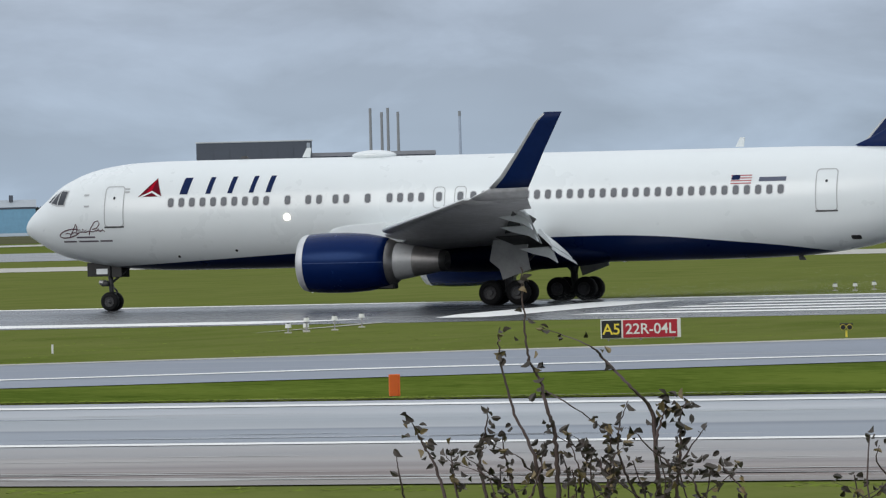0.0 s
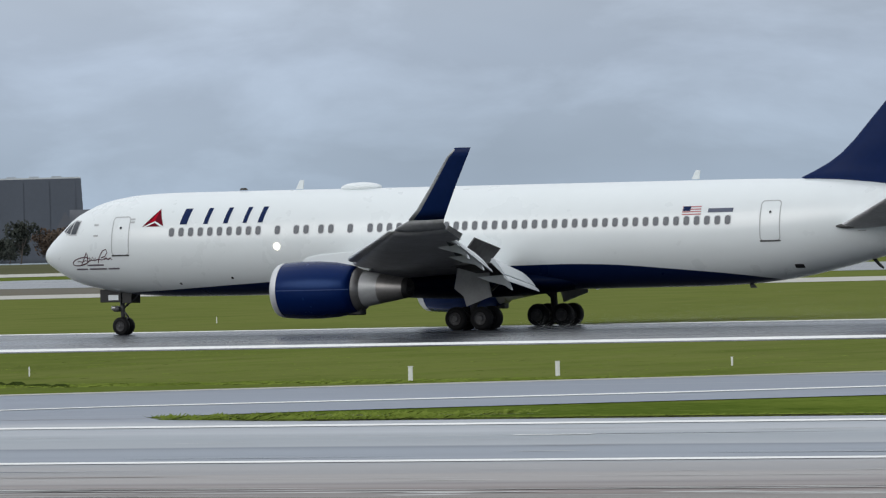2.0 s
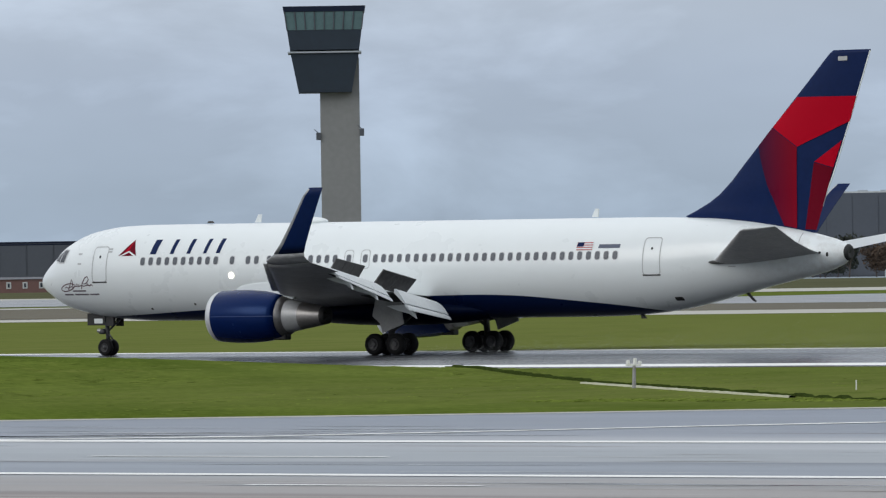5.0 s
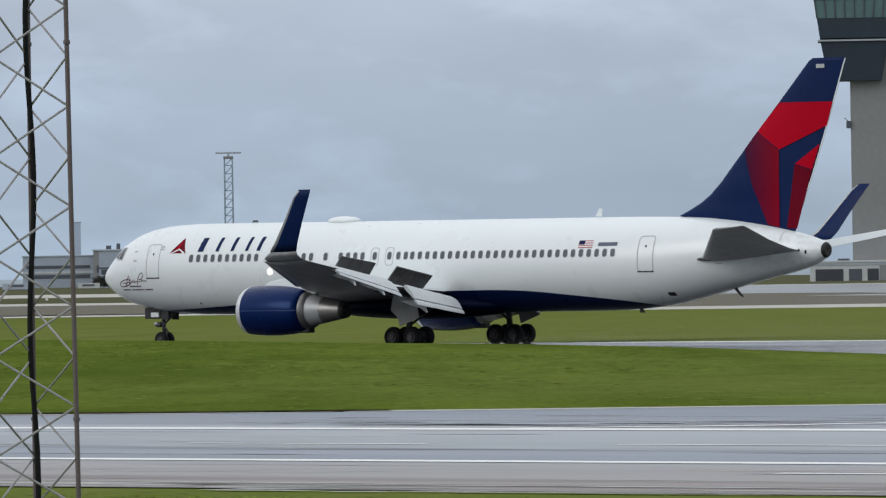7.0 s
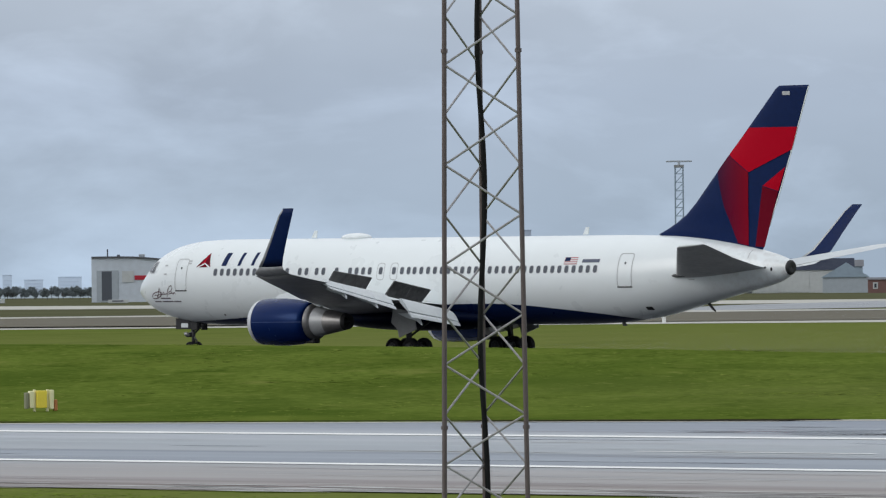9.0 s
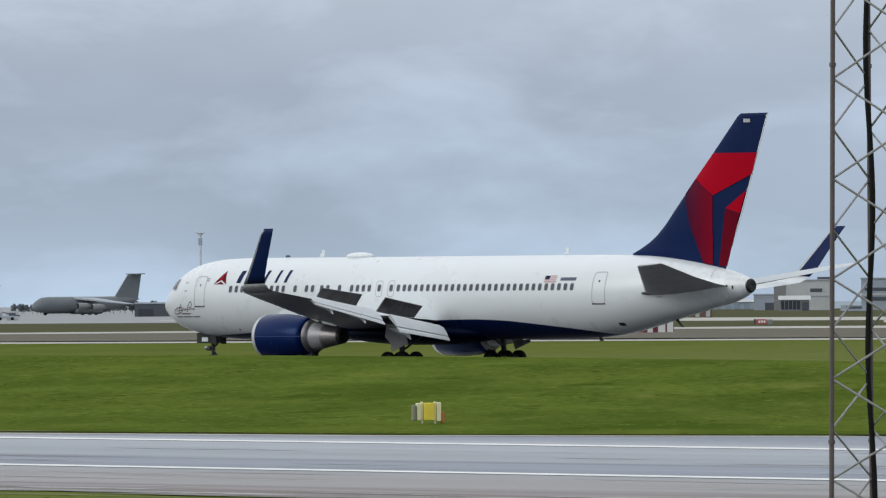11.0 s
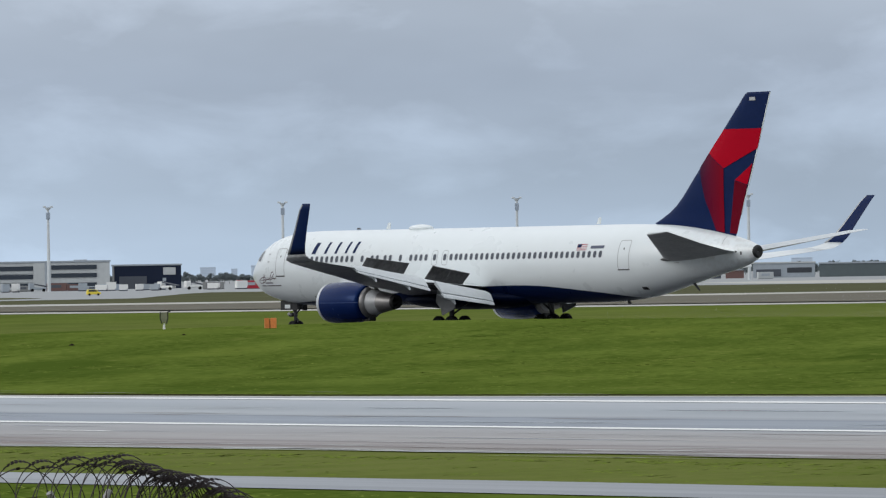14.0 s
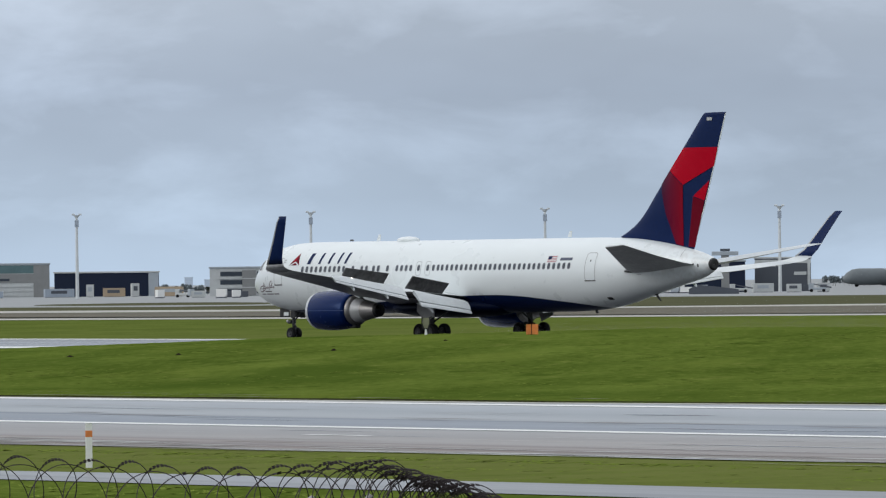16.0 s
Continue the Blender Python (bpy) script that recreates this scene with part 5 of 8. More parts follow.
def cable_post(x, y):
    cp = empty("cable_post", facing(x, y), "galvanised tee post with two stub caps", "post")
    bm = bmesh.new()
    tube(bm, (0, 0, -0.1), (0.03, 0, 0.86), 0.075, 0.06, 12)
    part("leg", bm, GALV, cp)
    bm = bmesh.new()
    box(bm, (-0.30, -0.06, 0.84), (0.30, 0.06, 0.92), 0.015)
    part("crossbar", bm, SIGNWHITE, cp)
    for dx, tall in ((-0.2, 0.14), (0.06, 0.20), (0.24, 0.10)):
        bm = bmesh.new()
        tube(bm, (dx, 0, 0.925), (dx, 0, 0.925 + tall), 0.075, 0.06, 12)
        part("cap", bm, SIGNWHITE, cp)


cable_post(-139, 218.4)


PALEYELLOW = material("faded_yellow", (0.80, 0.76, 0.46), 0.5, vary=0.15, scale=3)


COVER = material("weathered_cover", (0.26, 0.26, 0.18), 0.8, vary=0.5, scale=0.4, fine=3, spec=0.1)
DULLBROWN = material("faded_brown_orange", (0.42, 0.16, 0.05), 0.6, vary=0.4, scale=3)


def taxi_sign(x, y):
    sg = empty("taxiway_sign", facing(x, y, None, 14), "yellow box sign on short legs in the grass", "sign")
    bm = bmesh.new()
    box(bm, (-0.22, -0.16, 0.12), (0.17, 0.16, 0.75), 0.02)
    part("face", bm, YELLOW, sg, "yellow sign face")
    for a, b, z0, z1, mat, name in ((-0.62, -0.50, 0.10, 0.68, COVER, "back_board"), (-0.47, -0.31, 0.12, 0.74, PALEYELLOW, "end_cap"), (0.27, 0.43, 0.08, 0.77, PALEYELLOW, "end_cap"), (0.45, 0.56, 0.02, 0.42, DULLBROWN, "side_band")):
        bm = bmesh.new()
        box(bm, (a, -0.15, z0), (b, 0.15, z1), 0.02)
        part(name, bm, mat, sg)
    for dx in (-0.265, 0.22):
        bm = bmesh.new()
        box(bm, (dx - 0.04, -0.06, -0.14), (dx + 0.04, 0.06, 0.79), 0.01)
        part("leg", bm, PALEYELLOW, sg, "cream upright")


taxi_sign(-177.88, 174.52)


def airfield_lamp(x, y, tall, head=0.13, label="white airfield lamp on a thin stem"):
    lp = empty("airfield_lamp", facing(x, y), label, "lamp", "white airfield lamps")
    bm = bmesh.new()
    tube(bm, (0, 0, -0.06), (0, 0, tall - head), 0.03, None, 8)
    part("stem", bm, GALV, lp)
    bm = bmesh.new()
    tube(bm, (0, 0, tall - head * 1.2), (0, 0, tall), head, head * 0.8, 14)
    part("head", bm, SIGNWHITE, lp)
    bm = bmesh.new()
    tube(bm, (0, 0, tall + 0.001), (0, 0, tall + 0.05), head * 0.5, head * 0.3, 10)
    part("lens", bm, GLASS, lp)
    bm = bmesh.new()
    box(bm, (-0.14, -0.14, -0.03), (0.14, 0.14, 0.05), 0.02)
    part("foot", bm, CONCRETE, lp)


ribbon("lamp_pad", [(-106.5, 261, 264), (-105.4, 254, 257.5), (-104.6, 247, 250), (-104.2, 243.6, 244)], CONCRETE, 0.03, 5, "pale concrete pad beside the runway", "pad")
for x, y, t in ((-102.6, 243.8, 0.36), (-102.5, 245.4, 0.56), (-102.4, 248, 0.56), (-103.3, 253, 0.55), (-103.4, 247.5, 0.3), (-109.6, 332, 0.36), (-108.2, 331, 0.38), (-108.0, 333.5, 0.4)):
    airfield_lamp(x, y, t)


def guard_light(x, y, turn=0):
    gl = empty("guard_light", facing(x, y, None, turn), "black and yellow runway guard light on a stem", "lamp")
    bm = bmesh.new()
    tube(bm, (0, 0, -0.1), (0, 0, 0.22), 0.035)
    part("stem", bm, YELLOW, gl)
    for dx in (-0.11, 0.11):
        bm = bmesh.new()
        tube(bm, (dx, -0.1, 0.33), (dx, 0.1, 0.33), 0.10, 0.08, 14)
        part("lamp_head", bm, YELLOW, gl)
        bm = bmesh.new()
        tube(bm, (dx, -0.13, 0.33), (dx, -0.103, 0.33), 0.085, None, 14)
        part("lens", bm, SIGNBLACK, gl)
    bm = bmesh.new()
    box(bm, (-0.22, -0.02, 0.40), (0.22, 0.06, 0.46), 0.01)
    part("hood", bm, SIGNBLACK, gl)


guard_light(-72.0, 219.2)




def small_sign_lamp(x, y):
    sl = empty("obstacle_lamp", facing(x, y), "tapered pale lamp in a dark housing on a short white foot", "lamp")
    bm = bmesh.new()
    tube(bm, (0, 0, -0.15), (0, 0, 0.32), 0.085, 0.05)
    part("stem", bm, SIGNWHITE, sl)
    for sgn in (-1, 1):
        bm = bmesh.new()
        prism(bm, [(sgn * 0.10, 0.30), (sgn * 0.16, 0.30), (sgn * 0.245, 0.62), (sgn * 0.235, 0.97), (sgn * 0.175, 0.97), (sgn * 0.185, 0.62)], -0.1, 0.1, 1)
        part("side_frame", bm, SIGNBLACK, sl)
    bm = bmesh.new()
    prism(bm, [(-0.095, 0.36), (0.095, 0.36), (0.172, 0.62), (0.165, 0.93), (-0.165, 0.93), (-0.172, 0.62)], -0.06, 0.06, 1)
    part("lens", bm, COVER, sl, "dull pale lens")
    bm = bmesh.new()
    tube(bm, (0.2, 0, 0.94), (0.36, 0, 1.0), 0.035, 0.05)
    part("side_lamp", bm, SIGNBLACK, sl)


small_sign_lamp(-299, 231)

# cable trench in the grass, and its pale cover
DARKGRASS = material("trench_grass", (0.036, 0.052, 0.012), 0.95, vary=0.6, scale=0.5, fine=3, spec=0.0)
PALECOVER = material("pale_cable_cover", (0.47, 0.47, 0.34), 0.75, vary=0.4, scale=0.4, fine=3, spec=0.1)


def low_bank(name, line, wide, low, high, mat, seed, label, category):
    """A low ridge along a line of (x, y), of uneven height."""
    r = random.Random(seed)
    v, f = [], []
    for (x0, y0), (x1, y1) in zip(line, line[1:]):
        n = max(2, int(math.hypot(x1 - x0, y1 - y0) / 0.6))
        for i in range(n):
            x, y, h = x0 + (x1 - x0) * i / n, y0 + (y1 - y0) * i / n, r.uniform(low, high)
            z, off = ground_z(x, y), r.uniform(-0.1, 0.1) * wide
            v += [(x, y + off - wide / 2, z - 0.03), (x, y + off - wide * 0.4, z + h), (x, y + off + wide * 0.4, z + h * 0.9), (x, y + off + wide / 2, z - 0.03)]
    for i in range(len(v) // 4 - 1):
        o = 4 * i
        f += [(o + j, o + j + 1, o + j + 5, o + j + 4) for j in range(3)]
    tagged(put(name, v, f, mat), label, category, kind="structure")


low_bank("trench_turf", [(-172, 254.6), (-158.4, 240.4), (-148.4, 229.9), (-140.8, 222.1), (-130.5, 211.4), (-120.6, 201.6), (-114.7, 196.6)], 0.7, 0.0, 0.13, DARKGRASS, 3, "dark rank turf along a cable trench", "grass")
low_bank("trench_cover", [(-147.0, 227.3), (-139.1, 219.2), (-129.3, 209.1), (-121.6, 201.4)], 0.5, 0.055, 0.075, PALECOVER, 4, "pale cable cover strip in the grass", "path")
# runway touchdown marks and the slanted lead-in line
for y0, x0 in ((273, -102), (280.5, -102.5), (288, -103), (296, -104), (304, -105)):
    ribbon("threshold_stripe", [(x0, y0, y0 + 3.4), (-40, y0, y0 + 3.4)], LINE, 0.024, 30, "long white threshold stripe", "road marking")
lead_rows = [(-113.5, 306.5, 309.5), (-109.5, 279, 309), (-107.5, 271.5, 290), (-105.2, 271, 274)]
ribbon("lead_in_line", lead_rows, LINE, 0.025, 2, "slanted white lead-in line", "road marking")
# faded old paint on the taxiway
for x0, x1, y in ((-71, -69, 141.5), (-118, -110, 137.5), (-104, -95, 137.8), (-86, -80, 119.5), (-160, -157, 119)):
    ribbon("old_paint", [(x0, y, y + 0.4), (x1, y, y + 0.4)], LINE, 0.034, 3, "short worn white paint dash", "road marking")


# lattice mast beside the perimeter road
def lattice_mast(az, dist, tall=27.0):
    a = radians(az)
    ma = empty("lattice_mast", pose(-dist * math.sin(a), dist * math.cos(a), 0, 0, 0, az), "brown-grey three-legged steel lattice mast", "mast")

    def corner(k, z):
        half = (1.348 - 0.0206 * z) / 2
        return Vector(((-half, -0.32, z), (half, -0.32, z), (0.0 - 0.02, 0.55 - 0.012 * z, z))[k])
    paint = material("mast_paint", (0.125, 0.10, 0.10), 0.55, 0.3, vary=0.5, scale=0.8, fine=8, tint=(0.09, 0.07, 0.07))
    for k in range(3):
        bm = bmesh.new()
        tube(bm, corner(k, -0.05), corner(k, tall), 0.040, 0.034, 10)
        for z in np.arange(2.2, tall, 6.0):
            tube(bm, corner(k, z), corner(k, z + 0.06), 0.055, None, 10)
        part("leg", bm, paint, ma)
        bm = bmesh.new()
        box(bm, corner(k, -0.2) - Vector((0.25, 0.25, 0)), corner(k, 0.12) + Vector((0.25, 0.25, 0)), 0.03)
        part("footing", bm, CONCRETE, ma)
    step = 0.797
    for i in range(int((tall - 0.9) / step)):
        z = 0.04 + i * step
        for p, q in ((0, 1), (1, 2), (2, 0)):
            lo, hi = (q, p) if i % 2 else (p, q)
            bm = bmesh.new()
            tube(bm, corner(lo, z), corner(hi, z + step), 0.019, None, 6)
            part("brace", bm, GALV, ma)
    bm = bmesh.new()
    pts = [corner(2, z) + Vector((0.05 * math.sin(z * 1.3), -0.08, 0)) for z in np.arange(0.2, tall, 0.5)]
    bm.free()
    cv, cf = [], []
    for i, p in enumerate(pts):
        cv += [p + Vector((0.045 * math.cos(c * 0.9), 0.045 * math.sin(c * 0.9), 0)) for c in range(7)]
        if i:
            cf += [(7 * i - 7 + j, 7 * i - 7 + (j + 1) % 7, 7 * i + (j + 1) % 7, 7 * i + j) for j in range(7)]
    put("cable", cv, cf, RUBBER, ma, "thick black cable run", True)
    return ma


lattice_mast(41.86, 110.0)


# razor wire over the perimeter fence
def razor_fence():
    fe = empty("perimeter_fence", pose(-50, 37.2, 0), "perimeter fence with rusty razor wire coils on top", "fence")
    rnd = random.Random(5)

    def coil(x, end, hand, r0, lift, wide, tight):
        """One barbed helix that lies pulled apart and is bunched up at its free end."""
        v, f, pts = [], [], []
        ang = rnd.uniform(0, 3)
        while x > end:
            pitch = float(np.interp(x, [-0.6, 0.2, 1.3, 1.7], [wide, 0.30, 0.15, tight]))
            top = float(np.interp(x, [-14, -4, -1, -0.24, 0.53, 1.2, 1.61, 1.93, 2.42, 2.97], [2.86, 2.88, 2.82, 2.87, 2.90, 2.93, 2.84, 2.79, 2.74, 2.58])) + lift
            r = r0 + 0.025 * math.sin(x * 2.1 + hand) + 0.02 * math.sin(ang * 0.37)
            pts.append(Vector((x + 0.05 * math.sin(ang * 0.53), r * math.sin(ang) * 0.95 * hand, top - r + r * math.cos(ang) + 0.012 * math.sin(ang * 1.7))))
            ang += 2 * math.pi / 46
            x -= pitch / 46
        for i, p in enumerate(pts):
            d = (pts[min(i + 1, len(pts) - 1)] - pts[max(i - 1, 0)]).normalized()
            s = d.cross(Vector((0.3, 1, 0.2))).normalized()
            u = d.cross(s)
            v += [p + (s * math.cos(c) + u * math.sin(c)) * 0.0045 for c in (0, 1.57, 3.14, 4.71)]
            if i:
                f += [(4 * i - 4 + j, 4 * i - 4 + (j + 1) % 4, 4 * i + (j + 1) % 4, 4 * i + j) for j in range(4)]
        for p, q in zip(pts, pts[1:]):
            d = (q - p).normalized()
            s = d.cross(Vector((0.3, 1, 0.2))).normalized()
            for e in (s, -s):
                k = len(v)
                v += [p + d * c + e * w_ for c, w_ in ((-0.006, 0), (0.02, 0), (0.032, 0.014), (-0.018, 0.016))]
                f.append((k, k + 1, k + 2, k + 3))
        put("razor_coil", v, f, RUST, fe, "dark barbed razor wire coil")
    coil(2.95, -14, 1, 0.40, 0.0, 0.60, 0.085)
    coil(2.8, -14, -1, 0.39, -0.06, 0.70, 0.13)
    coil(2.9, 1.2, 1, 0.36, -0.05, 0.3, 0.10)
    for k in range(4):
        bx = 0.55 + 6.0 * (1 - k)
        gz = ground_z(bx - 50, 37.2)
        bm = bmesh.new()
        tube(bm, (bx, 0, gz - 0.2), (bx, 0, 2.12), 0.04, None, 10)
        for sgn in (-1, 1):
            tube(bm, (bx, 0, 2.1), (bx + 0.02, sgn * 0.34, 2.60), 0.032, None, 8)
        box(bm, (bx - 0.07, -0.07, 2.06), (bx + 0.07, 0.07, 2.2), 0.02)
        part("post", bm, GALV, fe, "galvanised fence post with arms")
    for z in (2.1, 1.6, 1.1, 0.6):
        bm = bmesh.new()
        tube(bm, (6.6, 0, z), (-14, 0, z), 0.006, None, 5)
        part("line_wire", bm, GALV, fe)
    bm = bmesh.new()
    for sgn in (-1, 1):
        tube(bm, (6.6, sgn * 0.3, 2.42), (-14, sgn * 0.3, 2.42), 0.004, None, 5)
    part("barbed_wire", bm, RUST, fe)


razor_fence()


# shrub before the camera
LEAF = material("shrub_leaf", (0.068, 0.055, 0.045), 0.6, vary=0.7, scale=6, fine=30, tint=(0.02, 0.018, 0.016))
LEAFPALE = material("pale_shrub_leaf", (0.20, 0.15, 0.075), 0.6, vary=0.5, scale=6, fine=30)
BARK = material("shrub_bark", (0.075, 0.05, 0.045), 0.75, vary=0.5, scale=8, fine=60)


def shrub(name, az, dist, stems, seed, label, boughs=()):
    """Stems are (tip u, tip v, foot u, bow) in metres across and above the eye's lower limit of sight; boughs are longer bent limbs."""
    rnd = random.Random(seed)
    a = radians(az)
    x, y = -dist * math.sin(a), dist * math.cos(a)
    gz = ground_z(x, y)
    base_v = 3.93 * dist / 15.0 - 4.563 * (dist / 15.0 - 1) - gz
    sh = empty(name, pose(x, y, gz, 0, 0, az), label, "shrub")
    lv, lf, pv, pf = [], [], [], []

    def leaf(p, size, v, f):
        d = Vector((rnd.uniform(-1, 1), rnd.uniform(-1, 1), rnd.uniform(-0.9, 0.7))).normalized()
        s = d.cross(Vector((rnd.uniform(-1, 1), rnd.uniform(-1, 1), rnd.uniform(-1, 1)))).normalized()
        u = d.cross(s)
        k = len(v)
        rim = ((0, 0, 0), (0.25, 0.24, 0.16), (0.6, 0.29, 0.24), (0.85, 0.12, 0.1), (1.05, 0, -0.18), (0.8, -0.2, 0.12), (0.5, -0.26, 0.26), (0.2, -0.2, 0.12))
        v += [p + (d * a_ + s * b_ + u * c_) * size for a_, b_, c_ in rim] + [p + (d * 0.5 - u * 0.05) * size]
        f += [(k + i, k + (i + 1) % 8, k + 8) for i in range(8)]

    def twig(p0, p1, bow, r, leaves, reach):
        """A wavy stem; its leaves sit in clusters along the last reach metres."""
        n = max(8, int((p1 - p0).length / 0.035))
        a1, a2 = rnd.uniform(0, 6), rnd.uniform(0, 6)
        path = []
        for i in range(n + 1):
            k = i / n
            w_ = 0.012 * min(1, k * 4)
            path.append(p0.lerp(p1, k) + Vector((bow * math.sin(math.pi * k) + w_ * math.sin(i * 0.9 + a1) * 0.7 + rnd.gauss(0, 0.0015), w_ * math.sin(i * 0.7 + a2), 0)))
        v, f = [], []
        for i, p in enumerate(path):
            e = r * (1 - 0.85 * i / n)
            v += [p + Vector((e * math.cos(c * 1.2566), e * math.sin(c * 1.2566), 0)) for c in range(5)]
            if i:
                f += [(5 * i - 5 + j, 5 * i - 5 + (j + 1) % 5, 5 * i + (j + 1) % 5, 5 * i + j) for j in range(5)]
        put("stem", v, f, BARK, sh)
        length = (p1 - p0).length
        for _ in range(leaves):
            k = 1 - (rnd.random() ** 0.8 if _ else 0.0) * min(0.95, reach / length)
            at = path[min(n, int(k * n + 0.5))]
            for _ in range(rnd.choice((1, 2, 3, 4))):
                pale = rnd.random() < 0.16
                leaf(at + Vector((rnd.gauss(0, 0.007), rnd.gauss(0, 0.007), rnd.gauss(0, 0.007))), rnd.uniform(0.013, 0.027), pv if pale else lv, pf if pale else lf)
        return path

    for tu, tv, fu, bow, leafy in stems:
        p0 = Vector((fu * 0.55 + 0.17, rnd.uniform(-0.15, 0.15), -0.05))
        p1 = Vector((tu, rnd.uniform(-0.12, 0.12), base_v + tv))
        path = twig(p0, p1, bow + rnd.uniform(-0.035, 0.02), 0.0105, leafy // 5 + 2, tv * 0.75 + 0.03)
        seen = [q for q in path if q.z > base_v - 0.05]
        for _ in range(int(tv * 7) + rnd.randint(0, 2)):
            s = seen[rnd.randint(0, max(0, int(len(seen) * 0.8)))]
            go = rnd.choice((-1, 1))
            twig(s, s + Vector((go * rnd.uniform(0.03, 0.11), rnd.uniform(-0.05, 0.05), rnd.uniform(0.03, 0.11))), rnd.uniform(-0.01, 0.01), 0.0042, max(2, leafy // 6), 0.06)
    for thick, leafy, reach, *knots in boughs:
        pts = [Vector((u, rnd.uniform(-0.03, 0.03), base_v + v)) for u, v in knots]
        way_ = []
        for i in range(len(pts) - 1):
            a0, a1, a2, a3 = pts[max(0, i - 1)], pts[i], pts[i + 1], pts[min(len(pts) - 1, i + 2)]
            for j in range(8):
                t = j / 8
                way_.append(0.5 * (2 * a1 + (a2 - a0) * t + (2 * a0 - 5 * a1 + 4 * a2 - a3) * t * t + (3 * a1 - a0 - 3 * a2 + a3) * t ** 3) + Vector((rnd.gauss(0, 0.0012), 0, 0)))
        way_.append(pts[-1])
        if knots[0][1] <= 0.0:
            way_.insert(0, Vector((way_[0].x * 0.6 + 0.1, 0, -0.05)))
        n = len(way_) - 1
        v, f = [], []
        for i, p in enumerate(way_):
            e = thick * (1 - 0.75 * i / n)
            v += [p + Vector((e * math.cos(c * 1.2566), e * math.sin(c * 1.2566), 0.3 * e * math.sin(c * 1.2566))) for c in range(5)]
            if i:
                f += [(5 * i - 5 + j, 5 * i - 5 + (j + 1) % 5, 5 * i + (j + 1) % 5, 5 * i + j) for j in range(5)]
        put("bough", v, f, BARK, sh)
        for k in range(leafy):
            at = way_[max(0, n - int(reach * n * (k + rnd.random()) / max(1, leafy)))]
            for _ in range(rnd.choice((1, 2, 3))):
                pale = rnd.random() < 0.22
                leaf(at + Vector((rnd.gauss(0, 0.009), rnd.gauss(0, 0.009), rnd.gauss(0, 0.009))), rnd.uniform(0.015, 0.029), pv if pale else lv, pf if pale else lf)
    tagged(put("leaves", lv, lf, LEAF, sh, "dark brown-green autumn leaves"), kind="stuff")
    tagged(put("pale_leaves", pv, pf, LEAFPALE, sh, "few yellowed leaves"), kind="stuff")


shrub("shrub", 20.69, 15.0, [(-0.10, 0.07, -0.10, 0.0, 14), (0.03, 0.10, 0.02, 0.0, 12), (0.10, 0.11, 0.12, -0.01, 15), (0.13, 0.09, 0.17, 0.0, 22), (0.08, 0.08, 0.09, 0.0, 20), (0.24, 0.11, 0.33, 0.0, 22), (0.29, 0.10, 0.4, 0.0, 18),
                             (0.19, 0.08, 0.26, 0.0, 22), (0.26, 0.07, 0.36, 0.0, 22), (0.05, 0.06, 0.03, 0.0, 20), (-0.03, 0.06, -0.06, 0.0, 18), (-0.12, 0.05, -0.18, 0.0, 12), (0.34, 0.06, 0.5, 0.0, 16), (0.13, 0.05, 0.2, 0.0, 20)],
      3, "bare autumn shrub with dark curled leaves",
      boughs=[(0.0065, 7, 0.55, (0.240, -0.002), (0.236, 0.066), (0.228, 0.184), (0.184, 0.240), (0.130, 0.298), (0.095, 0.333), (0.037, 0.357), (-0.011, 0.376)),
              (0.0065, 9, 0.55, (0.022, -0.002), (0.020, 0.066), (0.016, 0.145), (0.000, 0.200), (-0.015, 0.263), (-0.038, 0.310), (-0.044, 0.389), (-0.049, 0.507)),
              (0.0055, 4, 0.25, (-0.012, -0.002), (-0.031, 0.097), (-0.069, 0.187), (-0.095, 0.290), (-0.102, 0.362)),
              (0.0035, 3, 0.60, (0.000, 0.236), (0.049, 0.205), (0.098, 0.169), (0.129, 0.144)),
              (0.0045, 12, 0.80, (0.130, -0.002), (0.138, 0.076), (0.135, 0.150)),
              (0.0045, 14, 0.80, (0.277, -0.002), (0.289, 0.101), (0.289, 0.169), (0.307, 0.209)),
              (0.0030, 1, 0.30, (0.283, 0.064), (0.322, 0.119), (0.351, 0.154)),
              (0.0045, 12, 0.60, (-0.221, -0.002), (-0.246, 0.076), (-0.271, 0.125), (-0.295, 0.177)),
              (0.0030, 2, 0.50, (-0.314, -0.002), (-0.325, 0.064), (-0.332, 0.111)),
              (0.0045, 14, 0.80, (-0.135, -0.002), (-0.150, 0.089), (-0.135, 0.150), (-0.128, 0.204)),
              (0.0040, 10, 0.70, (-0.068, -0.002), (-0.089, 0.076), (-0.098, 0.144)),
              (0.0040, 9, 0.80, (0.191, -0.002), (0.160, 0.076), (0.154, 0.138), (0.178, 0.209)),
              (0.0030, 6, 0.70, (0.074, -0.002), (0.064, 0.076), (0.037, 0.150)),
              (0.0040, 8, 0.70, (0.234, 0.125), (0.252, 0.169), (0.261, 0.205)),
              (0.0035, 8, 0.70, (0.430, -0.002), (0.400, 0.039), (0.371, 0.071)),
              (0.0035, 8, 0.80, (-0.197, -0.002), (-0.207, 0.064), (-0.212, 0.113)),
              (0.0035, 10, 0.80, (-0.043, -0.002), (-0.018, 0.064), (-0.006, 0.125))])
shrub("shrub", 17.75, 15.0, [(-0.08, 0.12, 0.0, 0.0, 8), (-0.03, 0.11, 0.03, 0.0, 12), (0.02, 0.09, 0.05, 0.0, 12), (-0.10, 0.04, -0.03, 0.0, 8)], 8, "small autumn shrub with dark leaves")


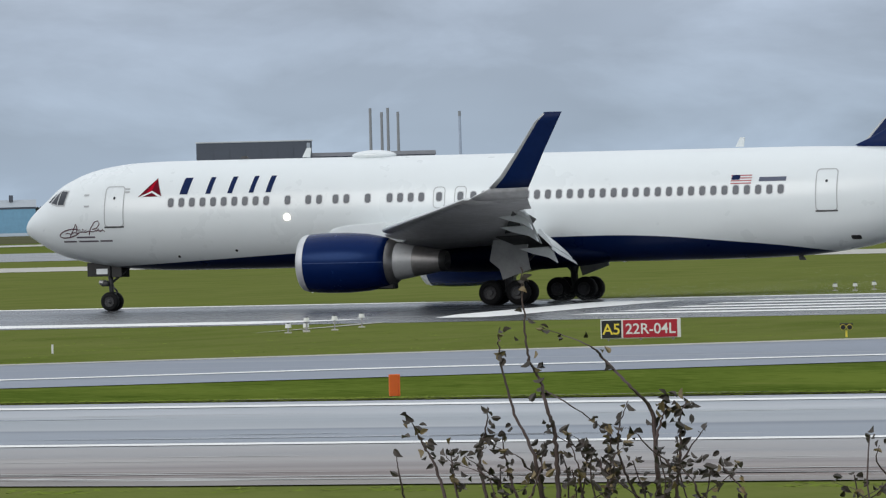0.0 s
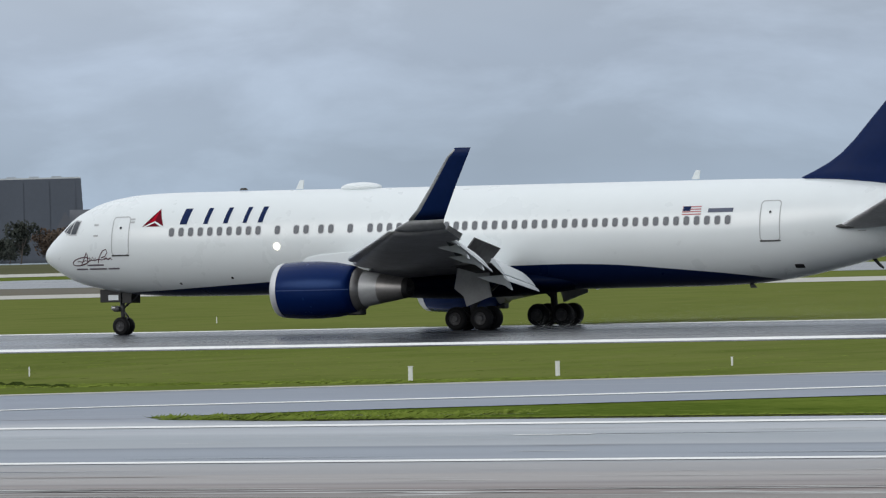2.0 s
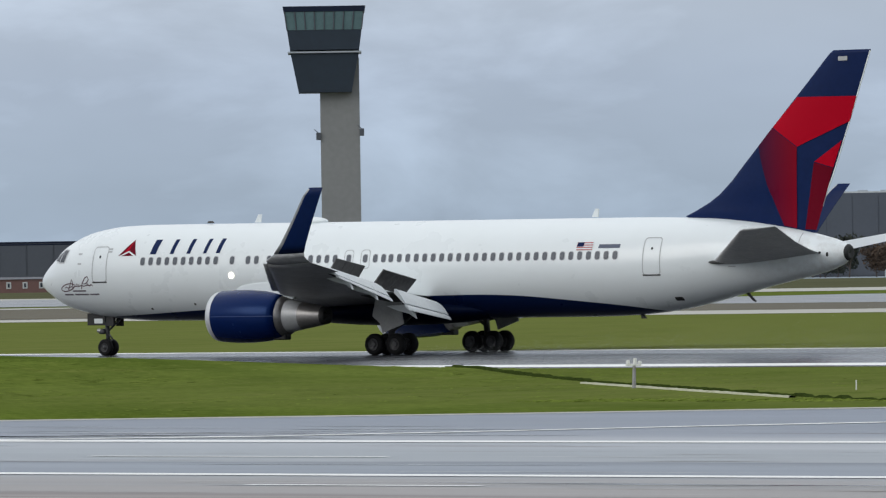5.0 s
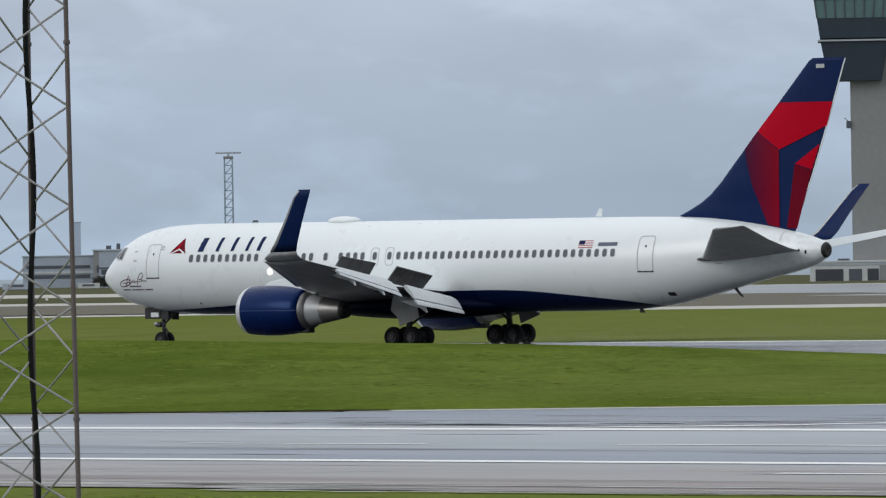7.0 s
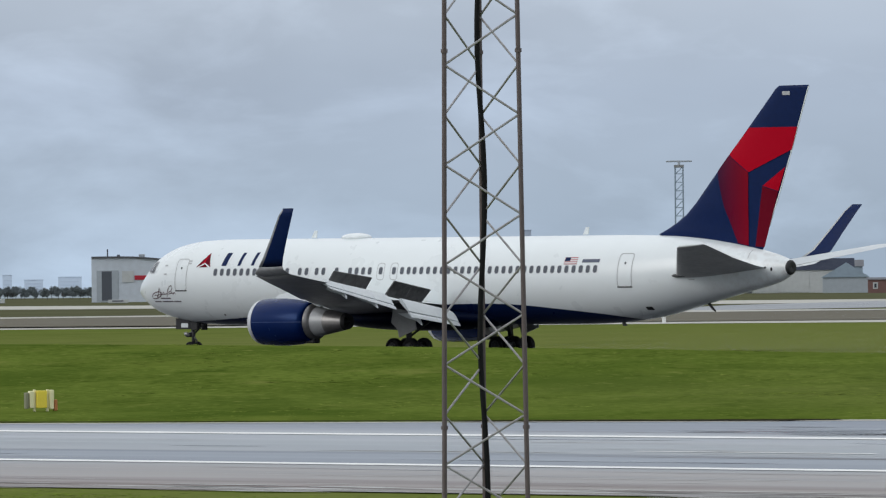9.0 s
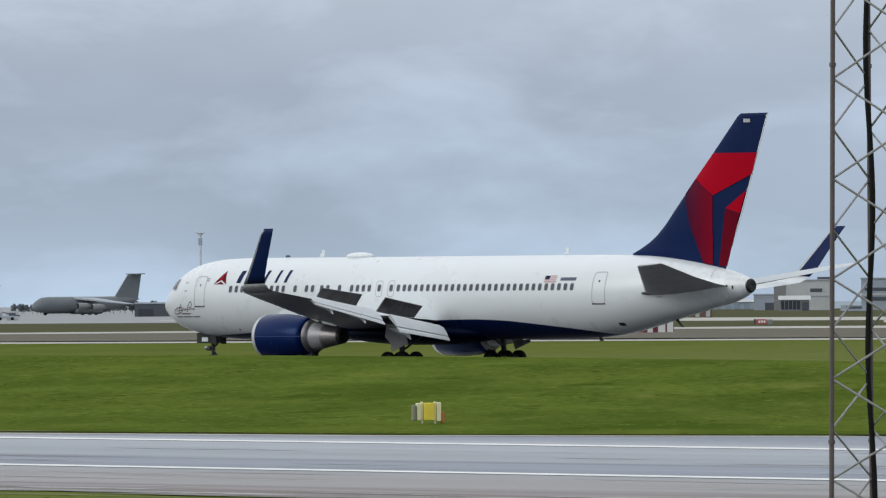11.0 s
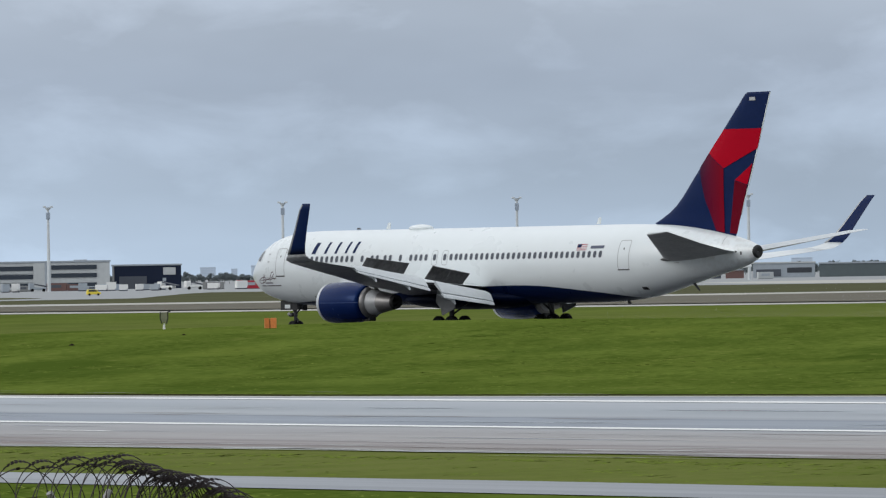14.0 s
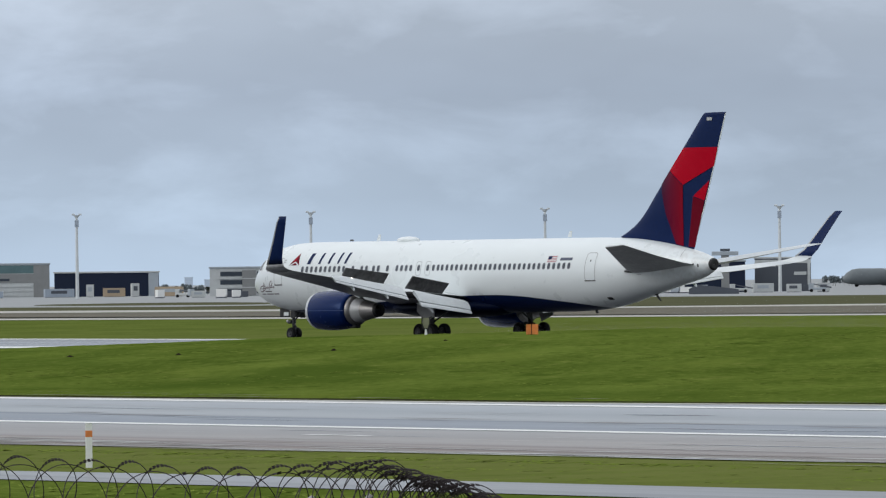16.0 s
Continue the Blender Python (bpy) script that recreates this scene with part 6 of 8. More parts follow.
# grass blades, where the land is seen closest
def grass_tufts():
    r = np.random.default_rng(11)
    spots = []

    def sow(n, x0, x1, y0, y1, tall):
        x, y = r.uniform(x0, x1, n), r.uniform(y0, y1, n)
        spots.append(np.stack([x, y, np.full(n, tall) * r.uniform(0.5, 1.4, n)], 1))
    sow(1500, -345, -95, 152, 158, 0.04)
    sow(2500, -130, -60, 196, 200, 0.05)
    sow(1200, -180, -30, 104.0, 105.8, 0.04)
    sow(3500, -90, -40, 154.4, 157, 0.045)
    sow(1500, -185, -90, 68, 88, 0.05)
    sow(9000, -345, -130, 156, 258, 0.03)
    sow(900, -100, -80, 154.6, 161, 0.10)
    sow(3000, -170, -50, 197, 260, 0.03)
    sow(1500, -170, -60, 95, 108.5, 0.03)
    p = np.concatenate(spots)
    exit_near = np.interp(p[:, 0], [-91, -88, -83, -71, -60, -30], [159.6, 164, 167.8, 176, 184.5, 210])
    exit_far = np.interp(p[:, 0], [-230, -192, -164, -149, -135, -121, -107, -94, -69, -30], [152.5, 154.5, 159.5, 165.5, 171.5, 179.5, 189.5, 197.8, 217, 248.5])
    x, y = p[:, 0], p[:, 1]
    island = np.interp(x, [-92, -91.2, -89, -83, -60], [165, 160.4, 157.4, 155.0, 154.4])
    keep = np.where(y < 120, True, np.where(x > -96, ((y > island) & (y < exit_near)) | (y > exit_far), y > exit_far))
    p = p[keep]
    v, f = [], []
    for x, y, t in p:
        z = ground_z(x, y) - 0.02
        for _ in range(4):
            a, w_ = random.uniform(0, 6.28), random.uniform(0.03, 0.12)
            dx, dy = math.cos(a) * w_, math.sin(a) * w_
            ox, oy = random.uniform(-0.22, 0.22), random.uniform(-0.22, 0.22)
            k = len(v)
            v += [(x + ox - dx, y + oy - dy, z + 0.012), (x + ox + dx, y + oy + dy, z + 0.012), (x + ox - dy * 4, y + oy + abs(dx) * 4 + 0.05, z + t)]
            f.append((k, k + 1, k + 2))
    tagged(put("grass_tufts", v, f, BLADES), "short green grass blades", "grass", kind="stuff")


grass_tufts()



def molehill(x, y, wide, tall, seed):
    r = random.Random(seed)
    v, f = [(0, 0, tall)], []
    for j in range(1, 5):
        for k in range(12):
            a = 2 * math.pi * k / 12
            e = wide * j / 4 * (1 + r.uniform(-0.18, 0.18))
            v.append((e * math.cos(a), e * 1.3 * math.sin(a), tall * (1 - (j / 4) ** 1.7) + r.uniform(-0.02, 0.02) - (0.05 if j == 4 else 0)))
    f += [(0, 1 + k, 1 + (k + 1) % 12) for k in range(12)]
    for j in range(3):
        o = 1 + 12 * j
        f += [(o + k, o + 12 + k, o + 12 + (k + 1) % 12, o + (k + 1) % 12) for k in range(12)]
    ob = tagged(put("molehill", v, f, MOLE), "small dark molehill in the grass", "molehill", "molehills on the grass swell")
    ob.matrix_basis = pose(x, y, ground_z(x, y) - 0.02)


MOLE = material("fresh_mole_soil", (0.028, 0.022, 0.016), 0.95, vary=0.6, scale=4, fine=20, spec=0.0)
for k, (x, y, w_) in enumerate(((-288.1, 199.7, 0.24), (-282.4, 202.4, 0.2), (-276.3, 207.6, 0.2), (-280.8, 218.2, 0.18), (-262.0, 176.5, 0.14))):
    molehill(x, y, w_ * 0.7, 0.10, 60 + k)

# ---- buildings and trees beyond the airfield ----
def cladding(name, colour, rough=0.6, vary=0.25):
    return material(name, colour, rough, vary=vary, scale=0.08, fine=0.8)


NIGHTBLUE = material("dark_blue_cladding", (0.014, 0.021, 0.044), 0.7, vary=0.25, scale=0.08, fine=0.8, spec=0.15)
SLATE = cladding("dark_grey_cladding", (0.075, 0.085, 0.105))
SLATE2 = cladding("slate_roof", (0.09, 0.095, 0.11))
PALE = cladding("pale_grey_cladding", (0.36, 0.40, 0.44))
LIGHT = cladding("light_plaster", (0.50, 0.52, 0.52))
TEAL = cladding("teal_cladding", (0.17, 0.34, 0.46))
BLUEGREY = cladding("blue_grey_cladding", (0.26, 0.33, 0.40))
BRICK = cladding("red_brick_wall", (0.16, 0.085, 0.075))
BEIGE = cladding("beige_container", (0.40, 0.31, 0.21))
MIDGREY = cladding("mid_grey_concrete", (0.23, 0.235, 0.235))
DOORDARK = cladding("dark_door", (0.04, 0.045, 0.055))
FARGLASS = material("far_window_glass", (0.035, 0.045, 0.06), 0.12, vary=0.2, scale=0.3)
TOWERGLASS = material("tower_glass", (0.10, 0.17, 0.18), 0.08, vary=0.3, scale=0.2)
# Pale blue tones with the distance haze put into the colour.
TOWNGLASS = cladding("haze_tinted_town_glass", (0.51, 0.59, 0.69), 0.8, 0.1)
TOWN = cladding("haze_tinted_town", (0.56, 0.64, 0.74), 0.8, 0.1)
HAZE = cladding("haze_tinted_concrete", (0.34, 0.39, 0.46))


def far_pose(az, dist, turn=0):
    a = radians(az)
    return pose(-dist * math.sin(a), dist * math.cos(a), 0, 0, 0, az + turn)


def building(name, label, az, dist, wd, tall, deep, wall, roof, shape="flat", strips=(), eave=None, group="", turn=0, extras=()):
    """A building that faces the mound. strips: (name, left, right, low, high, material) in parts of the front."""
    b = empty(name, far_pose(az, dist, turn), label, "building", group)
    bm = bmesh.new()
    top = tall if shape in ("flat", "taper") else (eave or tall * 0.7)
    if shape == "taper":
        prism(bm, [(-wd / 2, 0), (wd / 2, 0), (wd / 2 * 0.955, tall), (-wd / 2 * 0.945, tall)], 0, deep, 1)
    elif shape == "wave":
        crest = [(-wd / 2, 0), (wd / 2, 0)] + [(wd / 2 - wd * k / 12, tall * (0.70 + 0.30 * (0.5 - 0.5 * math.cos(math.pi * min(1, k / 10))))) for k in range(13)]
        prism(bm, crest, 0, deep, 1)
    else:
        box(bm, (-wd / 2, 0, -0.3), (wd / 2, deep, top))
    part("wall", bm, wall, b)
    bm = bmesh.new()
    if shape == "flat":
        box(bm, (-wd / 2 - 0.25, -0.25, top + 0.01), (wd / 2 + 0.25, deep + 0.25, top + 0.45), 0.05)
    elif shape == "gable":
        prism(bm, [(-wd / 2 - 0.4, top), (wd / 2 + 0.4, top), (wd * 0.02, tall)], -0.4, deep + 0.4, 1)
    elif shape == "ridge":
        prism(bm, [(-0.4, top), (deep + 0.4, top), (deep / 2, tall)], -wd / 2 - 0.4, wd / 2 + 0.4, 0)
    elif shape == "taper":
        box(bm, (-wd / 2 * 0.95, 0.1, tall + 0.01), (wd / 2 * 0.95, deep, tall + 0.5))
    else:
        for k in range(12):
            z0, z1 = (tall * (0.70 + 0.30 * (0.5 - 0.5 * math.cos(math.pi * min(1, j / 10)))) for j in (k, k + 1))
            x0, x1 = wd / 2 - wd * k / 12, wd / 2 - wd * (k + 1) / 12
            q = [(x0, z0 + 0.02), (x1, z1 + 0.02), (x1, z1 + 0.42), (x0, z0 + 0.42)]
            prism(bm, q, -0.5, deep + 0.3, 1)
    part("roof", bm, roof, b)
    for k, (nm, x0, x1, z0, z1, mat) in enumerate(strips):
        bm = bmesh.new()
        box(bm, (-wd / 2 + wd * x0, -0.12 - 0.015 * k, tall * z0), (-wd / 2 + wd * x1, 0.1, tall * z1), 0.02)
        part(nm, bm, mat, b)
    for nm, x0, z0, w_, h_, mat in extras:
        bm = bmesh.new()
        box(bm, (-wd / 2 + wd * x0, deep * 0.3, tall * z0), (-wd / 2 + wd * x0 + w_, deep * 0.3 + max(1, w_), tall * z0 + h_), 0.1)
        part(nm, bm, mat, b)
    return b


def windows(n, x0, x1, z0, z1, gap=0.25, mat=None):
    w_ = (x1 - x0) / n
    return [("window", x0 + w_ * k, x0 + w_ * (k + 1 - gap), z0, z1, mat or FARGLASS) for k in range(n)]


building("hangar", "large dark hangar with flat roof", 23.069, 2300, 38.6, 28.9, 40, SLATE, LIGHT, strips=[("panel", 0.02 + 0.138 * k, 0.145 + 0.138 * k, 0.3, 0.93, SLATE) for k in range(7)] + [("end_panel", 0.955, 0.985, 0.2, 0.98, PALE)])
building("hangar", "long low dark hangar wing", 22.077, 2300, 41, 25.0, 35, SLATE, SLATE2, shape="ridge", eave=23.6)
for az, top in ((22.097, 65.0), (22.003, 62.6), (21.951, 65.0), (21.867, 62.6), (21.354, 62.2)):
    ch = empty("chimney", far_pose(az, 4000), "tall slender grey power station chimney", "chimney", "power station chimneys")
    bm = bmesh.new()
    tube(bm, (0, 0, -1), (0, 0, top - 3), 1.1, 0.75, 12)
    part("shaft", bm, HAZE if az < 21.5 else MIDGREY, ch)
    bm = bmesh.new()
    tube(bm, (0, 0, top - 3), (0, 0, top), 0.85, 0.8, 12)
    part("cap", bm, MIDGREY, ch)
building("hangar", "teal hangar with pale shallow roof", 25.184, 2600, 26, 12.6, 22, TEAL, PALE, shape="ridge", eave=9.8, strips=[("door", 0.1, 0.45, 0, 0.6, BLUEGREY), ("gutter", 0, 1, 0.72, 0.77, SLATE)], extras=[("roof_vent", 0.62, 0.95, 1.6, 2.4, SLATE)])
white_hangar = building("hangar", "white hangar with dark roof and skylights", 29.555, 2400, 21, 18.4, 24, LIGHT, SLATE2, shape="ridge", eave=12.4, strips=[("door", 0.1, 0.7, 0, 0.5, PALE), ("gutter", 0, 1, 0.655, 0.675, PALE)], extras=[("aerial", 0.5, 0.98, 0.4, 3.0, SLATE)])
for k in range(3):
    bm = bmesh.new()
    box(bm, (-6 + 0.3 * k, 4.0 + 2.4 * k, 14.0 + 1.3 * k), (5, 4.4 + 2.4 * k, 14.25 + 1.3 * k))
    part("skylight", bm, LIGHT, white_hangar)
building("annex", "small red brick annex with one window", 29.485, 2376, 7.8, 6.2, 6, BRICK, SLATE2, strips=[("window", 0.55, 0.75, 0.4, 0.65, FARGLASS)])
building("hall", "dark trapezoid hall with roof vents", 30.85, 2300, 58, 28.0, 45, SLATE, LIGHT, shape="taper", strips=[("panel", 0.05 + 0.15 * k, 0.195 + 0.15 * k, 0.02, 0.96, SLATE) for k in range(6)],
         extras=[("roof_vent", 0.16 + 0.13 * k, 1.0, 3.4, 1.1, PALE) for k in range(6)] + [("chimney_stack", 0.01, 0.6, 1.6, 12.5, PALE)])
building("hall", "low dark hall with a broad door", 31.95, 2290, 31, 14.2, 30, SLATE, SLATE2, strips=[("door", 0.06, 0.55, 0, 0.5, DOORDARK), ("window", 0.1, 0.3, 0.08, 0.22, PALE), ("gutter", 0, 1, 0.93, 0.97, PALE)])
building("hangar", "grey hangar with dark gabled roof", 33.014, 2300, 15, 15.0, 20, SLATE, SLATE2, shape="gable", eave=11, strips=[("door", 0.2, 0.8, 0, 0.55, DOORDARK)])
building("container", "low teal container store", 32.905, 2280, 9.7, 8.6, 6, TEAL, PALE, strips=[("panel", 0.1 + 0.2 * k, 0.26 + 0.2 * k, 0.05, 0.5, SLATE) for k in range(3)])
building("hangar", "pale blue hangar with twin dark roofs", 32.55, 2350, 12, 19.2, 20, BLUEGREY, SLATE2, shape="gable", eave=15.5)
building("hangar", "distant hangar with dark roof", 31.68, 2420, 13, 23.4, 20, BLUEGREY, SLATE2, shape="gable", eave=20)


building("wall_block", "long low dark hangar behind the grass", 25.98, 2500, 37.8, 10.9, 14, SLATE, SLATE2, strips=[("gutter", 0, 1, 0.9, 0.95, BLUEGREY)] + [("panel", 0.04 + 0.16 * k, 0.18 + 0.16 * k, 0.1, 0.8, SLATE) for k in range(6)])
building("wall_block", "low dark store behind the grass", 28.2, 2480, 29, 6.6, 10, SLATE, SLATE2, strips=[("gutter", 0, 1, 0.88, 0.94, SLATE2)] + [("panel", 0.04 + 0.16 * k, 0.18 + 0.16 * k, 0.1, 0.8, SLATE) for k in range(6)])
building("house", "white gabled house with dark roof", 30.30, 2250, 5.9, 16.8, 10, LIGHT, SLATE2, shape="gable", eave=10.2)
building("barn", "dark roofed barn beside the white house", 30.13, 2256, 9.5, 17.3, 9, SLATE, SLATE2, shape="ridge", eave=12.6, strips=[("skylight", 0.3, 0.6, 0.85, 0.9, PALE)])


CABBLUE = material("cab_blue_cladding", (0.030, 0.043, 0.062), 0.6, vary=0.3, scale=0.1, fine=0.8, spec=0.3)


def control_tower():
    tw = empty("control_tower", far_pose(34.885, 1500), "tall grey control tower with dark glazed cab", "tower")
    bm = bmesh.new()
    prism(bm, [(-4.25, 0), (4.25, 0), (4.25, 7), (-4.25, 7)], -0.5, 52, 2)
    part("shaft", bm, MIDGREY, tw, "plain grey concrete shaft")
    bm = bmesh.new()
    prism(bm, [(4.26, -0.12), (4.36, -0.12), (4.36, 7.1), (4.26, 7.1)], -0.5, 51, 2)
    part("edge_rib", bm, PALE, tw)

    def ring(z0, z1, a0, a1, mat, name, label="", off=-3.1):
        bm = bmesh.new()
        lo = [Vector((off + a0 * x, -3.0 + a0 * 0.8 * y + 5, z0)) for x, y in ((-1, -1), (1, -1), (1.0, 1), (-1, 1))]
        hi = [Vector((off + a1 * x, -3.0 + a1 * 0.8 * y + 5, z1)) for x, y in ((-1, -1), (1, -1), (1.0, 1), (-1, 1))]
        p, q = [bm.verts.new(u) for u in lo], [bm.verts.new(u) for u in hi]
        bm.faces.new(p[::-1]), bm.faces.new(q)
        for i in range(4):
            bm.faces.new((p[i], p[(i + 1) % 4], q[(i + 1) % 4], q[i]))
        return part(name, bm, mat, tw, label)
    ring(43.5, 52.0, 5.75, 7.4, CABBLUE, "lower_cab", "dark blue cladding")
    ring(52.05, 52.4, 8.0, 8.0, PALE, "gallery")
    ring(52.75, 57.0, 7.5, 8.1, CABBLUE, "upper_cab")
    cab = ring(57.05, 61.0, 8.12, 8.6, TOWERGLASS, "cab_glass", "greenish cab glass")
    ring(61.05, 62.2, 8.8, 9.0, NIGHTBLUE, "roof")
    for k in range(9):
        bm = bmesh.new()
        x = -3.1 - 8.1 + 16.2 * k / 8
        tube(bm, (x, -4.62, 57.05), (-3.1 + (x + 3.1) * 1.06, -5.0, 61.0), 0.14, None, 6)
        part("mullion", bm, SLATE, tw)
    for x, z in ((-4.7, 33.2), (4.75, 34.0)):
        bm = bmesh.new()
        box(bm, (x - 0.5, -0.6, z), (x + 0.5, 1.0, z + 1.6), 0.1)
        tube(bm, (x, -0.3, z + 1.5), (x - 0.9, -0.3, z + 2.3), 0.08)
        part("antenna_box", bm, SLATE, tw)


control_tower()
building("hangar", "pale hangar with dark curved roof", 39.246, 2000, 32, 10.0, 24, LIGHT, NIGHTBLUE, shape="ridge", eave=6.6, strips=[("door", 0.09, 0.31, 0.02, 0.6, LIGHT), ("door", 0.32, 0.6, 0.02, 0.6, LIGHT), ("end_wall", 0.0, 0.08, 0.0, 0.62, SLATE)], extras=[("roof_vent", 0.7, 0.97, 0.5, 0.9, SLATE)])
building("works", "blue grey works with sawtooth roof lights", 32.199, 2030, 28, 16.2, 24, BLUEGREY, PALE, strips=windows(6, 0.05, 0.95, 0.88, 0.96, 0.3, SLATE) + [("band", 0, 1, 0.45, 0.52, SLATE)])
building("store", "light blue store with white garage doors", 32.60, 1990, 34, 8.3, 10, TEAL, PALE, strips=[("base", 0.0, 1.0, 0.0, 0.3, SLATE)] + [("garage_door", 0.06 + 0.12 * k, 0.135 + 0.12 * k, 0.06, 0.26, LIGHT) for k in range(8)] + [("rib", 0.0, 1.0, 0.62, 0.66, BLUEGREY)])
building("hut", "small dark hut with pitched roof", 32.5, 1960, 5, 3.9, 4, SLATE, SLATE2, shape="gable", eave=2.4)
building("annex", "low white annex with flat pale roof", 34.42, 1900, 20, 4.2, 12, LIGHT, PALE, strips=windows(5, 0.05, 0.6, 0.2, 0.6, 0.4, SLATE))
building("hall", "low white hall with dark open bays and flat overhanging roof", 35.02, 1488, 20, 4.0, 12, LIGHT, LIGHT, strips=[("bay", 0.06, 0.36, 0.02, 0.66, DOORDARK), ("bay", 0.42, 0.56, 0.02, 0.66, SLATE), ("bay", 0.62, 0.74, 0.02, 0.66, DOORDARK), ("eaves", 0.0, 1.0, 0.86, 0.98, PALE), ("wall_panel", 0.75, 1.0, 0.0, 0.84, MIDGREY)], extras=[("roof_plant", 0.3, 1.0, 2.6, 0.9, SLATE), ("roof_plant", 0.5, 1.0, 1.2, 1.5, MIDGREY)])
building("house", "grey hall with a dark pitched roof", 33.93, 1950, 14, 9.4, 14, MIDGREY, SLATE, shape="gable", eave=5.4, strips=[("door", 0.3, 0.6, 0.0, 0.35, DOORDARK)])
villa = building("house", "white two storey house with dark hipped roof", 40.53, 1980, 15.4, 9.6, 10, SIGNWHITE, SLATE, strips=[("window", x, x + 0.055, 0.62, 0.8, FARGLASS) for x in (0.11, 0.235, 0.475, 0.72, 0.845)] + [("lower_wing", 0.02, 0.62, 0.0, 0.42, LIGHT), ("wing_roof", 0.0, 0.64, 0.42, 0.48, SLATE2)])
bm = bmesh.new()
v = [bm.verts.new(c) for c in ((-8.3, -0.6, 9.98), (8.3, -0.6, 9.98), (8.3, 10.6, 9.98), (-8.3, 10.6, 9.98), (-3.2, 5, 11.5), (3.2, 5, 11.5))]
for q in ((0, 1, 5, 4), (1, 2, 5), (2, 3, 4, 5), (3, 0, 4), (3, 2, 1, 0)):
    bm.faces.new([v[k] for k in q])
part("hipped_roof", bm, SLATE, villa)
building("works", "pale grey works with dark loading bays", 41.12, 1990, 13.5, 10.6, 10, HAZE, PALE, strips=[("bay", 0.55, 0.85, 0.36, 0.5, SLATE), ("bay", 0.05, 0.45, 0.36, 0.5, SLATE), ("band", 0.0, 1.0, 0.52, 0.56, SLATE2)])
building("works", "low pale block with a dark window band", 40.86, 1985, 5.2, 7.2, 8, LIGHT, PALE, strips=[("window", 0.1, 0.95, 0.5, 0.65, SLATE)])


def radar_mast():
    rm = empty("radar_mast", far_pose(40.226, 1800), "tall grey lattice radar mast with rotating bar", "radar")
    for x in (-1.1, 1.1):
        for y in (0, 2.2):
            bm = bmesh.new()
            tube(bm, (x, y, -0.5), (x * 0.92, y, 34), 0.24, 0.2, 8)
            part("leg", bm, BLUEGREY, rm)
    for k in range(15):
        z = 1 + 2.2 * k
        bm = bmesh.new()
        box(bm, (-1.1, -0.1, z), (1.1, 0.1, z + 0.22))
        tube(bm, (-1.0, 0, z), (1.0, 0, z + 2.2) if k % 2 else (1.0, 0, z + 2.0), 0.12, None, 5)
        part("brace", bm, BLUEGREY, rm)
    bm = bmesh.new()
    box(bm, (-1.3, -0.3, 33.6), (1.3, 2.5, 34.3), 0.05)
    part("platform", bm, MIDGREY, rm)
    bm = bmesh.new()
    box(bm, (-3.4, 0.9, 35.0), (3.4, 1.5, 35.45), 0.1)
    tube(bm, (0, 1.2, 34.3), (0, 1.2, 35.1), 0.3)
    part("antenna", bm, PALE, rm, "pale radar antenna bar")


radar_mast()
building("terminal", "long grey terminal with dark window bands", 41.653, 2100, 21.5, 9.4, 20, HAZE, PALE, strips=[("window", 0.05, 0.95, 0.62, 0.72, SLATE), ("window", 0.05, 0.95, 0.3, 0.42, SLATE), ("canopy", 0, 1, 0.46, 0.52, LIGHT)])
building("terminal", "grey terminal block with roof plant", 41.226, 2090, 9.8, 11.0, 14, MIDGREY, PALE, strips=[("window", 0.1, 0.6, 0.4, 0.6, SLATE)], extras=[("roof_plant", 0.4, 1.0, 1.6, 1.6, SLATE), ("roof_plant", 0.72, 1.0, 1.2, 2.2, SLATE)])
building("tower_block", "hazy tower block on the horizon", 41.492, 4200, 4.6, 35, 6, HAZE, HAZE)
# The corner recess is a flat grey panel; its shade is in the colour.
building("terminal", "pale grey terminal with a dark corner and roof plant", 42.42, 2110, 18.5, 9.0, 18, LIGHT, PALE, strips=[("window", 0.6, 0.8, 0.62, 0.74, SLATE), ("recess_shade_panel", 0.0, 0.2, 0.35, 0.97, MIDGREY), ("band", 0.2, 1.0, 0.46, 0.5, HAZE), ("wall_panel", 0.0, 0.2, 0.0, 0.34, MIDGREY)], extras=[("roof_plant", 0.72, 1.0, 4.0, 1.2, SLATE), ("roof_plant", 0.16, 1.0, 0.9, 0.8, SLATE), ("roof_plant", 0.4, 1.0, 0.8, 0.7, MIDGREY)])
building("annex", "low grey annex beside the terminal", 42.745, 2160, 7.0, 4.7, 8, HAZE, PALE, strips=[("door", 0.5, 0.9, 0.0, 0.5, SLATE), ("band", 0, 1, 0.86, 0.92, PALE)])
building("shed", "long low hazy shed with pale roof", 43.0, 2300, 16, 3.4, 10, HAZE, LIGHT, shape="ridge", eave=2.5, strips=[("door", 0.1 + 0.2 * k, 0.22 + 0.2 * k, 0.05, 0.6, BLUEGREY) for k in range(4)])
building("pavilion", "low pavilion with white pitched roof and dark windows", 42.50, 2000, 8.6, 4.5, 8, MIDGREY, LIGHT, shape="ridge", eave=3.3, strips=windows(5, 0.05, 0.72, 0.12, 0.66, 0.25) + [("door", 0.76, 0.98, 0.05, 0.6, SLATE)])
